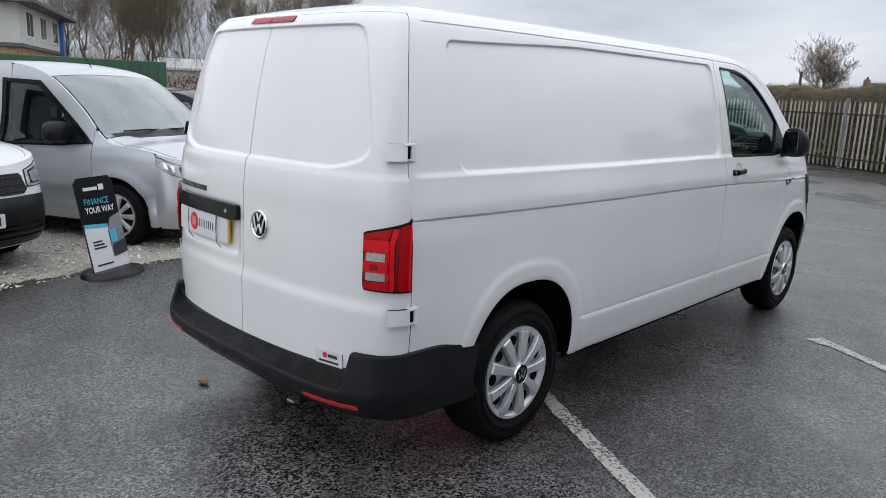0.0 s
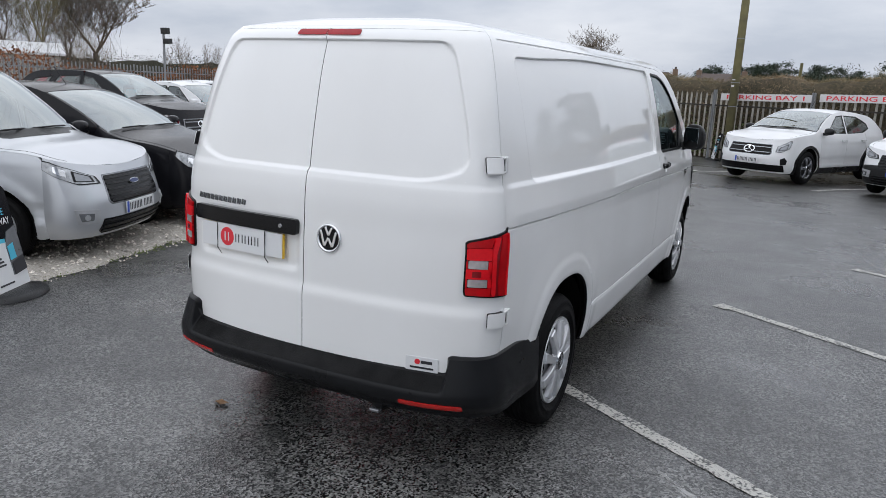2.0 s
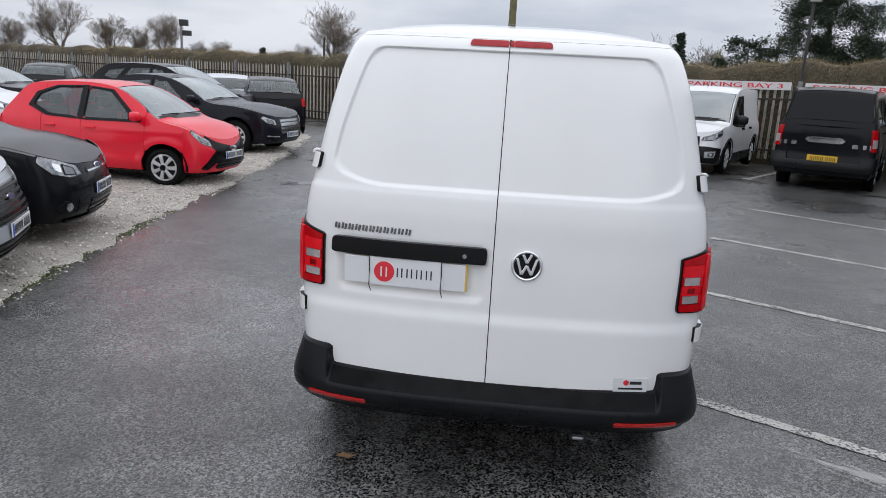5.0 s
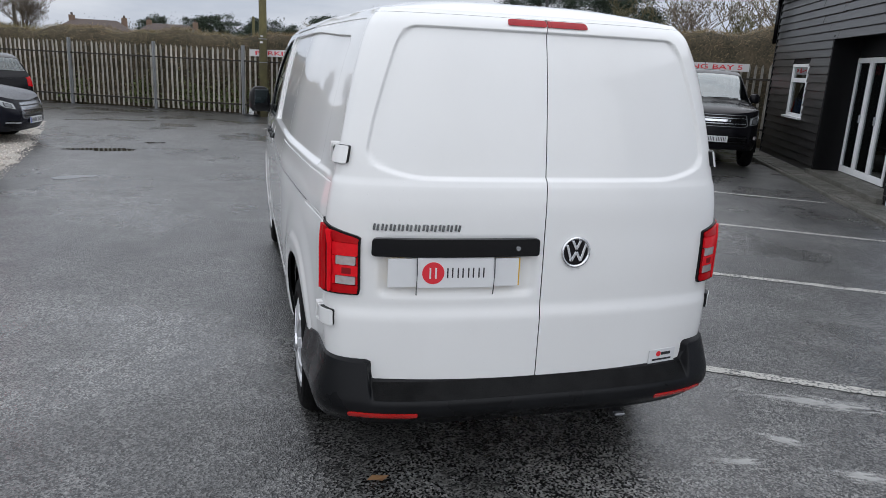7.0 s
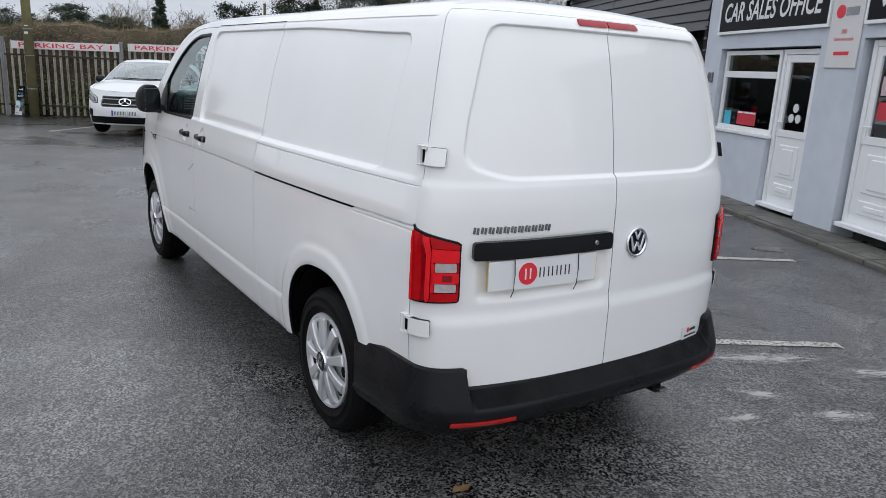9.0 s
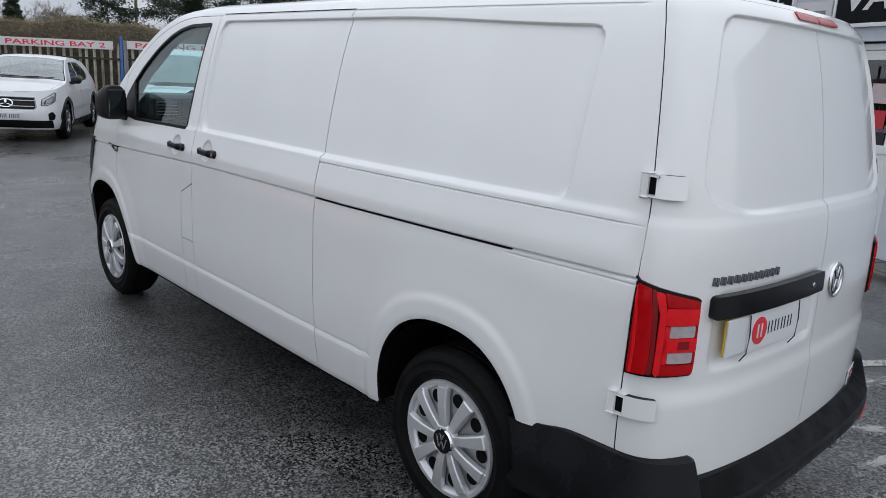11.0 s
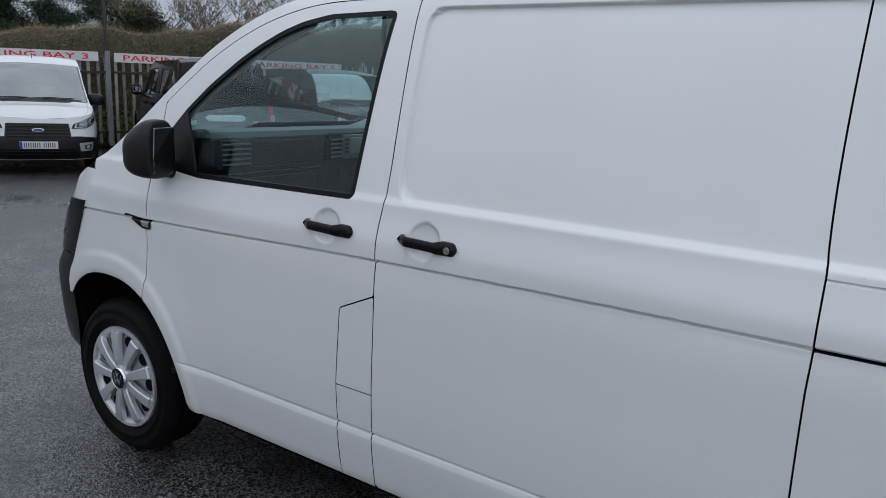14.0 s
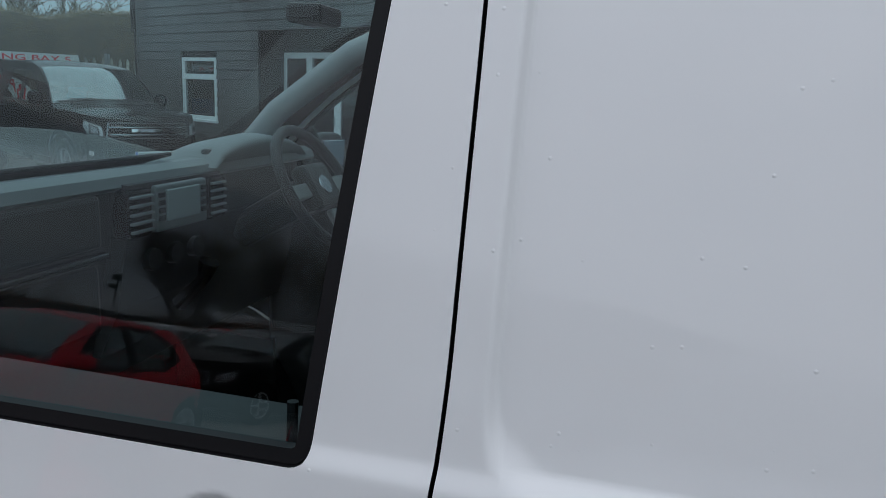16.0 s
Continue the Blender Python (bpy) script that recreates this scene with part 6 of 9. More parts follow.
def strands(name, mat, count, place, seed, width=0.006, label="", category="hedge", parent=None):
    """Very many thin twigs as one mesh; place(r) gives root, direction and length."""
    r = np.random.default_rng(seed)
    v, f = [], []
    for _ in range(count):
        p, d, L = place(r)
        p, d = np.asarray(p, float), np.asarray(d, float)
        d = d / (np.linalg.norm(d) + 1e-9)
        side = np.cross(d, r.normal(size=3))
        side = side / (np.linalg.norm(side) + 1e-9) * width * r.uniform(0.5, 1.2)
        bend = r.normal(0, 0.18, 3) * L
        o = len(v)
        q = p + d * L * 0.5 + bend * 0.5
        e = p + d * L + bend
        v += [p - side, p + side, q + side * 0.7, q - side * 0.7, e]
        f += [(o, o + 1, o + 2, o + 3), (o + 3, o + 2, o + 4)]
    ob = from_arrays(name, v, f, mat, parent, smooth=False)
    if parent is None:
        tagged(ob, label, category, kind="stuff")
    return ob


def hedge_top(s):
    return float(np.interp(s, [-40, -9, 0, 4.3, 7.3, 9.4, 11.6, 14.6, 18], [2.25, 2.32, 2.34, 2.42, 2.50, 2.62, 2.85, 3.05, 3.3])) + 0.07 * math.sin(1.7 * s) + 0.05 * math.sin(4.3 * s + 1)


v, f = [], []
ss = np.arange(S0 - 4, 19.0, 0.35)
ring_n = 9
for s in ss:
    h = hedge_top(s) - 0.06
    for k in range(ring_n):
        t = k / (ring_n - 1)
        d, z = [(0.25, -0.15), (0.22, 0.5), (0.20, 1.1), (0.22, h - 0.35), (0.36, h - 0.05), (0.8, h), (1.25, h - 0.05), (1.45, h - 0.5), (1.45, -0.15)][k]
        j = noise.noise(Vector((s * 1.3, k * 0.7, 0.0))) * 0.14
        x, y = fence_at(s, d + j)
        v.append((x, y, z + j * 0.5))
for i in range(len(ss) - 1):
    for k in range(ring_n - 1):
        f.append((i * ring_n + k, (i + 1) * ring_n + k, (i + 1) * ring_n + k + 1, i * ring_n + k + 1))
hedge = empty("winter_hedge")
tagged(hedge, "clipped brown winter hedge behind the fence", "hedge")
# solid core whose colour carries the shade between the twigs
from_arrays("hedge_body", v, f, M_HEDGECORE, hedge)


def hedge_twig(r):
    s = r.uniform(-24, 17) if r.random() < 0.8 else r.uniform(S0, 17)
    h = hedge_top(s)
    if r.random() < 0.45:
        d, z = r.uniform(0.2, 1.3), h - abs(r.normal(0, 0.05))
        up = 0.8
    else:
        d, z = 0.20 + r.normal(0, 0.06), r.uniform(0.2, h)
        up = 0.35
    x, y = fence_at(s, d)
    L = r.uniform(0.06, 0.20)
    return (x, y, z - 0.05), (r.normal() * 0.8, r.normal() * 0.6 - 0.3, up * r.random() + r.normal() * 0.4), L


strands("twig_mass", M_TWIG, 62000, hedge_twig, 11, 0.0045, parent=hedge)["kind"] = "stuff"


def ivy(r):
    s = r.choice([-6.5, -3.9, -2.1, -0.9, 0.3, 1.6, 8.9, 9.4, 13.9]) + r.normal(0, 0.35)
    x, y = fence_at(s, 0.12 + abs(r.normal(0, 0.06)))
    return (x, y, abs(r.normal(0.25, 0.35))), (r.normal(), r.normal(), r.normal()), r.uniform(0.05, 0.12)


strands("ivy_mass", M_IVY, 6000, ivy, 12, 0.022, parent=hedge)["kind"] = "stuff"


def ellipse_pole(name, s, d, h, r0, r1, mat, label, lean=(0, 0)):
    x, y = fence_at(s, d)
    ob = part("pole", tube([(x, y, -0.2), (x + lean[0] * 0.4, y + lean[1] * 0.4, h * 0.4), (x + lean[0], y + lean[1], h)], [r0, (r0 + r1) / 2, r1], 14), mat, None, smooth=True)
    return ob


pole = empty("utility_pole")
tagged(pole, "mossy wooden utility pole standing before the fence", "pole")
ob = ellipse_pole("pole", 0.50, -0.28, 9.0, 0.122, 0.10, M_POLE, "", (0.0, 0.0))
ob.name = "shaft"
ob.parent = pole
px, py = fence_at(0.50, -0.28)
for k, (z, hh) in enumerate(((2.06, 0.028), (2.24, 0.014))):
    part("notice", box(-0.045, 0.045, -0.126, -0.119, z - hh, z + hh, 0.002, pose(px, py, 0, 0, 0, -24 + 5 * k)), M_SIGNBOARD, pole, "small pale notice plate")
for z in (0.62, 1.48, 2.16, 3.4):
    part("band", lathe([(0.1235, -0.012), (0.1255, 0.0), (0.1235, 0.012)], "z", 20), M_POST, pole, "thin metal band").location = (px, py, z)
# floodlight mast by the fence
mast = empty("floodlight_mast")
tagged(mast, "tall dark post with a floodlight behind the fence", "lamp")
mx_, my_ = fence_at(8.84, 0.10)
part("shaft", tube([(mx_, my_, -0.1), (mx_, my_, 4.6)], 0.038, 10), M_LAMPPOST, mast)
fm = pose(mx_, my_ - 0.12, 4.12, 12, 0, -20)
part("lamp_body", box(-0.16, 0.16, -0.05, 0.05, -0.13, 0.13, 0.015, fm), M_LAMPPOST, mast)
part("lamp_glass", box(-0.13, 0.13, -0.058, -0.052, -0.10, 0.10, 0.004, fm), M_CLEAR, mast)
part("stub", tube([(mx_, my_, 4.5), (mx_ - 0.05, my_, 5.3)], 0.03, 8), M_LAMPPOST, mast)


# ---- the sales building ----
WALL_U, WALL0 = Vector((0.43, 0.903, 0)).normalized(), Vector((10.05, 9.75, 0))
B = Matrix(((-WALL_U.x, WALL_U.y, 0, WALL0.x), (-WALL_U.y, -WALL_U.x, 0, WALL0.y), (0, 0, 1, 0), (0, 0, 0, 1)))
clad_wall = empty("wall_clad")
tagged(clad_wall, "black weatherboarded wall of the sales building", "wall", kind="structure")
grey_wall = empty("wall_grey")
tagged(grey_wall, "grey painted rendered wall of the sales office", "wall", kind="structure")


def bpart(name, bm, mat, parent, label=""):
    ob = part(name, bm, mat, parent, label)
    ob.matrix_basis = B
    return ob


# black block: backing wall with its window opening and the deep door recess
bpart("backing", box(-1.62, -0.0, 0.03, 0.30, -0.1, 3.5), M_PIER, clad_wall)
bpart("backing", box(1.07, 2.33, 0.03, 0.30, -0.1, 2.52), M_PIER, clad_wall)
bpart("backing", box(0.0, 1.07, 0.03, 0.30, -0.1, 0.98), M_PIER, clad_wall)
bpart("backing", box(0.0, 1.07, 0.03, 0.30, 2.06, 3.5), M_PIER, clad_wall)
bpart("backing", box(1.07, 5.64, 0.03, 0.30, 2.52, 3.5), M_PIER, clad_wall)
bpart("reveal", box(2.27, 2.33, -0.012, 0.46, -0.1, 2.52), M_PIER, clad_wall)
bpart("reveal", box(5.56, 5.66, -0.012, 0.60, -0.1, 2.52), M_PIER, clad_wall)
bpart("soffit", box(2.27, 5.62, 0.03, 0.60, 2.50, 2.56), M_PIER, clad_wall)
bpart("recess_wall", box(4.30, 5.60, 0.46, 0.62, -0.1, 2.52), M_PIER, clad_wall)
bpart("recess_wall", box(2.27, 4.32, 0.46, 0.62, 2.17, 2.52), M_PIER, clad_wall)
bpart("corner_board", box(-1.66, -1.60, -0.02, 5.0, -0.1, 3.5, 0.004), M_PIER, clad_wall)
rb = random.Random(8)


def board(x0, x1, z):
    """One weatherboard: thick at its lower edge, thin at the top."""
    bm = bmesh.new()
    pr = [(0.03, 0.0), (-0.016, 0.0), (-0.018, 0.004), (0.012, 0.158), (0.03, 0.158)]
    a = [bm.verts.new((x0, y, z + h)) for y, h in pr]
    b = [bm.verts.new((x1, y, z + h)) for y, h in pr]
    for i in range(5):
        bm.faces.new((a[i], a[(i + 1) % 5], b[(i + 1) % 5], b[i]))
    bm.faces.new(a[::-1])
    bm.faces.new(b)
    ob = bpart("board", bm, M_CLAD, clad_wall)
    ob.matrix_basis = B @ pose(0, rb.uniform(-0.003, 0.003), 0, 0, rb.uniform(-0.12, 0.12), 0)


z = 0.02
while z < 3.4:
    spans = [(-1.60, 2.27)] if z < 2.45 else [(-1.60, 2.0 + rb.uniform(-0.6, 0.8)), None]
    if z < 2.45 and 0.86 < z < 2.06:
        spans = [(-1.60, -0.02), (1.09, 2.27)]
    if spans[-1] is None:
        spans[-1] = (spans[0][1] + 0.004, 5.62)
    for a, b in spans:
        board(a, b, z)
    if z < 2.4:
        board(5.57, 5.66, z)
    z += 0.152


def window_unit(name, x0, x1, z0, z1, y, bars, label, sill=0.06, parent=None, fr=0.06):
    """A framed window: outer frame, bars (vertical 'x' or level 'z'), panes and a sill."""
    w = empty(name)
    w.matrix_world = Matrix.Identity(4)
    tagged(w, label, "window", kind="structure")
    bpart("window_frame", box(x0, x1, y - 0.03, y + 0.05, z1 - fr, z1, 0.006), M_UPVC, w)
    bpart("window_frame", box(x0, x1, y - 0.03, y + 0.05, z0, z0 + fr, 0.006), M_UPVC, w)
    bpart("window_frame", box(x0, x0 + fr, y - 0.028, y + 0.05, z0 + fr, z1 - fr, 0.006), M_UPVC, w)
    bpart("window_frame", box(x1 - fr, x1, y - 0.028, y + 0.05, z0 + fr, z1 - fr, 0.006), M_UPVC, w)
    for axis, at in bars:
        if axis == "z":
            bpart("bar", box(x0 + fr, x1 - fr, y - 0.034, y + 0.04, at - 0.045, at + 0.045, 0.006), M_UPVC, w)
        else:
            bpart("bar", box(at - 0.04, at + 0.04, y - 0.034, y + 0.04, z0 + fr, z1 - fr, 0.006), M_UPVC, w)
    g = bpart("pane", box(x0 + fr - 0.01, x1 - fr + 0.01, y + 0.005, y + 0.011, z0 + fr - 0.01, z1 - fr + 0.01), M_SHOPGLASS, w)
    g.visible_shadow = False
    if sill:
        bpart("window_sill", box(x0 - 0.06, x1 + 0.06, y - 0.03 - sill, y + 0.02, z0 - 0.045, z0, 0.008), M_UPVC, w)
    return w


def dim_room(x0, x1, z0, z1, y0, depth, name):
    """An added office box behind the glass, closed all round, its dimness put into the grey."""
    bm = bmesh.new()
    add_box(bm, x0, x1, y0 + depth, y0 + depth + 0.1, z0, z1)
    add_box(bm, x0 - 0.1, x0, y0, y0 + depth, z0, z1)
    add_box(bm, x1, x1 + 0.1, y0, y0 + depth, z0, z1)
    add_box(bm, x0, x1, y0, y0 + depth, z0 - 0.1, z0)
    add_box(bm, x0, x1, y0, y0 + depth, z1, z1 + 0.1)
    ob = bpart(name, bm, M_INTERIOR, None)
    return tagged(ob, "plain grey room box with painted dimness behind the glass", "room", kind="structure")


window_unit("window_1", 0.0, 1.07, 1.00, 2.04, 0.02, [("z", 1.72)], "small white framed window in black boarding", 0.07)
bpart("blue_blind", box(0.12, 0.95, 0.10, 0.12, 1.06, 1.35, 0.004), M_BLUEDOWN, None)
tagged(bpy.data.objects["blue_blind"], "blue card standing inside the small window", "card")
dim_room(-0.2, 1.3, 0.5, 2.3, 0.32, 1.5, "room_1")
# folding glass doors in the recess
fold = empty("door_1")
tagged(fold, "white framed three-leaf glass door", "door", kind="structure")
for a, b in ((2.30, 2.96), (2.96, 3.62), (3.62, 4.30)):
    lf = bpart("leaf", box(a, a + 0.07, 0.44, 0.50, 0.14, 2.15, 0.006), M_UPVC, fold)
    for bm in (box(b - 0.07, b, 0.44, 0.50, 0.14, 2.15, 0.006), box(a + 0.07, b - 0.07, 0.44, 0.50, 2.06, 2.15, 0.006), box(a + 0.07, b - 0.07, 0.44, 0.50, 0.14, 0.25, 0.006)):
        part("rail", bm, M_UPVC, lf)
    g = part("pane", box(a + 0.06, b - 0.06, 0.466, 0.472, 0.24, 2.07), M_SHOPGLASS, lf)
    g.visible_shadow = False
    part("handle", box(b - 0.055, b - 0.03, 0.40, 0.44, 1.05, 1.19, 0.006), M_CHROME_DULL, lf)
bpart("notice", box(3.10, 3.34, 0.478, 0.482, 1.86, 2.02), M_RED_POSTER, fold, "small red and white notice")
bpart("door_step", box(2.2, 5.6, -0.10, 0.46, -0.1, 0.13, 0.01), M_CONCRETE, fold, "concrete door step")
dim_room(2.2, 5.0, 0.1, 2.3, 0.64, 2.5, "room_2")
# black downpipe and gutter at the corner
dp = empty("downpipe")
tagged(dp, "black plastic downpipe at the building corner", "pipe", kind="structure")
ob = part("pipe", tube([(-1.50, -0.10, 3.45), (-1.50, -0.10, 3.0), (-1.50, -0.10, 2.5)], 0.045, 12), M_GLOSSBLACK, dp, smooth=True)
ob.matrix_basis = B

# grey block with its openings
G0, G1, GH = 5.66, 16.0, 3.5
for x0, x1, z0, z1 in ((G0, 6.14, -0.1, GH), (6.14, 7.62, -0.1, 1.00), (6.14, 8.47, 2.16, GH), (8.47, 9.20, -0.1, GH), (9.20, 12.0, 2.22, GH), (10.22, 12.0, -0.1, 1.12), (12.0, G1, -0.1, GH)):
    bpart("wall_block", box(x0, x1, 0.0, 0.30, z0, z1), M_GREY_RENDER, grey_wall)
bpart("wall_return", box(G0, G0 + 0.05, 0.30, 6.0, -0.1, GH), M_GREY_RENDER, grey_wall)
window_unit("window_2", 6.18, 7.60, 1.02, 2.13, 0.10, [("z", 1.80)], "white framed office window with posters", 0.10)
for k, (a, b, z0, z1, mt) in enumerate(((6.66, 7.14, 1.10, 1.29, M_RED_POSTER), (6.30, 6.48, 1.08, 1.28, M_CYAN))):
    ob = bpart("window_poster", box(a, b, 0.1005, 0.1035, z0, z1), mt, None)
    tagged(ob, "red printed poster on the office window" if k == 0 else "small blue card on the office window", "poster", "window posters")


for k in range(3):
    hd = bpart("poster_header", box(6.67 + 0.155 * k, 6.815 + 0.155 * k, 0.0985, 0.1005, 1.262, 1.284), M_WHITE, None)
    hd.parent = bpy.data.objects["window_poster"]
    hd.matrix_parent_inverse = Matrix.Identity(4)
    hd.matrix_basis = Matrix.Identity(4)


def panel_door(name, x0, x1, z0, z1, y, label):
    d = empty(name)
    tagged(d, label, "door", kind="structure")
    fr = 0.065
    bpart("door_frame", box(x0, x0 + fr, y - 0.03, y + 0.06, z0, z1, 0.006), M_UPVC, d)
    bpart("door_frame", box(x1 - fr, x1, y - 0.03, y + 0.06, z0, z1, 0.006), M_UPVC, d)
    bpart("door_frame", box(x0 + fr, x1 - fr, y - 0.03, y + 0.06, z1 - fr, z1, 0.006), M_UPVC, d)
    zm = z0 + (z1 - z0) * 0.46
    lf = bpart("leaf", box(x0 + fr + 0.004, x1 - fr - 0.004, y - 0.01, y + 0.04, z0 + 0.02, zm, 0.006), M_UPVC, d)
    for a, b in ((x0 + fr + 0.004, x0 + fr + 0.09), (x1 - fr - 0.09, x1 - fr - 0.004)):
        part("stile", box(a, b, y - 0.018, y + 0.04, zm, z1 - fr - 0.004, 0.006), M_UPVC, lf)
    part("rail", box(x0 + fr + 0.09, x1 - fr - 0.09, y - 0.018, y + 0.04, z1 - fr - 0.10, z1 - fr - 0.004, 0.006), M_UPVC, lf)
    part("rail", box(x0 + fr + 0.004, x1 - fr - 0.004, y - 0.022, y + 0.04, zm - 0.02, zm + 0.07, 0.006), M_UPVC, lf)
    g = part("pane", box(x0 + fr + 0.08, x1 - fr - 0.08, y + 0.008, y + 0.014, zm + 0.05, z1 - fr - 0.09), M_SHOPGLASS, lf)
    g.visible_shadow = False
    xc, hw = (x0 + x1) / 2, (x1 - x0) / 2 - fr - 0.13
    for k, (za, zb) in enumerate(((z0 + 0.38, zm - 0.12), (z0 + 0.14, z0 + 0.30))):
        part("moulding", box(xc - hw, xc + hw, y - 0.024, y, za, zb, 0.012), M_UPVC, lf)
        part("moulding", box(xc - hw * 0.6, xc + hw * 0.6, y - 0.036, y, za + 0.05, zb - 0.05, 0.010), M_UPVC, lf)
    part("handle_plate", box(x0 + fr + 0.03, x0 + fr + 0.06, y - 0.03, y - 0.018, zm + 0.04, zm + 0.26, 0.004), M_UPVC, lf)
    part("handle", box(x0 + fr + 0.035, x0 + fr + 0.16, y - 0.06, y - 0.04, zm + 0.16, zm + 0.18, 0.006), M_UPVC, lf)
    bpart("threshold", box(x0, x1, y - 0.12, y + 0.06, z0 - 0.03, z0 + 0.02, 0.006), M_UPVC, d)
    return d


panel_door("door_2", 7.64, 8.44, 0.12, 2.13, 0.10, "white half-glazed office door with moulded panel")
d3 = panel_door("door_3", 9.26, 10.18, 0.18, 2.20, 0.10, "white half-glazed office door covered with posters")
for k, (a, b, z0, z1, mt) in enumerate(((9.46, 9.66, 1.62, 1.82, M_PINK_POSTER), (9.74, 9.96, 1.60, 1.80, M_PINK_POSTER), (9.46, 9.66, 1.36, 1.55, M_RED_POSTER), (9.74, 9.96, 1.34, 1.53, M_RED_POSTER), (9.46, 9.66, 1.18, 1.32, M_INK), (9.70, 9.84, 1.17, 1.30, M_CYAN), (9.86, 9.99, 1.17, 1.31, M_INK))):
    ob = bpart("door_poster", box(a, b, 0.1025, 0.1060, z0, z1), mt, None)
    tagged(ob, "printed card taped on the office door", "poster", "door posters")
for k, (a, zc) in enumerate(((8.03, 1.40), (7.96, 1.27), (8.10, 1.27))):
    part("white_dot", lathe([(0.0001, 0), (0.055, 0), (0.055, 0.003)], "y", 24), M_WHITE, bpy.data.objects["door_2"], "white round sticker").matrix_basis = B @ Matrix.Translation((a, 0.098, zc))
window_unit("window_3", 10.22, 12.0, 1.14, 2.20, 0.10, [("z", 1.86), ("x", 11.1)], "white framed office window beside the door", 0.10)
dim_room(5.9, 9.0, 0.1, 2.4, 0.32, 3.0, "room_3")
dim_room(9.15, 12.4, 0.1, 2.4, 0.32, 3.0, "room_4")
for x0, x1, txt in ((6.06, 8.56, "CAR SALES OFFICE"), (9.22, 11.72, "VAN SALES")):
    sg = empty("shop_sign")
    tagged(sg, "black sign board with white lettering %s" % txt, "sign", "building signs")
    bpart("board", box(x0, x1, -0.035, -0.004, 2.40, 3.02, 0.006), M_SIGNBLACK, sg)
    for bm in (box(x0 - 0.03, x1 + 0.03, -0.045, -0.002, 2.36, 2.40, 0.004), box(x0 - 0.03, x1 + 0.03, -0.045, -0.002, 3.02, 3.06, 0.004), box(x0 - 0.03, x0, -0.045, -0.002, 2.40, 3.02, 0.004), box(x1, x1 + 0.03, -0.045, -0.002, 2.40, 3.02, 0.004)):
        bpart("edge_trim", bm, M_UPVC, sg)
    wd = (x1 - x0) * 0.90
    lettering("lettering", txt, 0.27, M_WHITE, sg, B @ Matrix.Translation(((x0 + x1) / 2, -0.037, 2.66)), width=wd, shear=0.18, bold=0.02)
bd = empty("info_board")
tagged(bd, "white information board with red disc and small print", "sign")
bpart("board", box(8.60, 9.14, -0.02, -0.003, 1.90, 2.66, 0.004), M_SIGNBOARD, bd)
part("logo_disc", lathe([(0.0001, 0), (0.075, 0), (0.075, 0.003)], "y", 32), M_REDINK, bd).matrix_basis = B @ Matrix.Translation((8.76, -0.024, 2.52))
bpart("lettering_bar", box(8.85, 9.06, -0.023, -0.020, 2.47, 2.56), M_LAMPGREY, bd)
lettering("lettering", "100", 0.05, M_REDINK, bd, B @ Matrix.Translation((8.87, -0.021, 2.30)))
lettering("lettering", "Vans in stock", 0.045, M_REDINK, bd, B @ Matrix.Translation((8.87, -0.021, 2.22)), width=0.34)
bpart("lettering_bar", box(8.74, 9.00, -0.023, -0.020, 2.04, 2.08), M_REDINK, bd)
cam_box = empty("intercom")
tagged(cam_box, "cream intercom box on the grey wall", "intercom")
bpart("case", box(5.72, 5.82, -0.09, 0.0, 1.34, 1.56, 0.012), material("cream_plastic", (0.62, 0.55, 0.36), 0.45), cam_box)
bpart("hood", box(5.70, 5.86, -0.10, 0.0, 1.56, 1.66, 0.012), material("cream_hood", (0.60, 0.54, 0.36), 0.45), cam_box)
sw_ = bpart("switch_box", box(5.88, 6.00, -0.04, 0.0, 1.68, 1.82, 0.01), M_LAMPGREY, None)
tagged(sw_, "small grey switch box on the wall", "switch")
# raised paving along the front, in slabs, with a kerb edge
paving = empty("paving")
tagged(paving, "stained wet concrete paving along the building", "pavement", kind="structure")
for k in range(24):
    a = -1.8 + 0.72 * k
    bpart("slab", box(a, a + 0.712, -0.44, 0.02, -0.06, 0.055 + rb.uniform(-0.004, 0.004), 0.008), M_CONCRETE, paving)
    bpart("kerb", box(a, a + 0.712, -0.52, -0.446, -0.06, 0.050 + rb.uniform(-0.006, 0.006), 0.014), M_CONCRETE, paving)
roof_b = bpart("building_roof", box(-1.9, 16.2, -0.22, 8.0, 3.5, 3.62, 0.02), M_SLATE, None)
tagged(roof_b, "dark flat roof edge of the sales building", "roof", kind="structure")


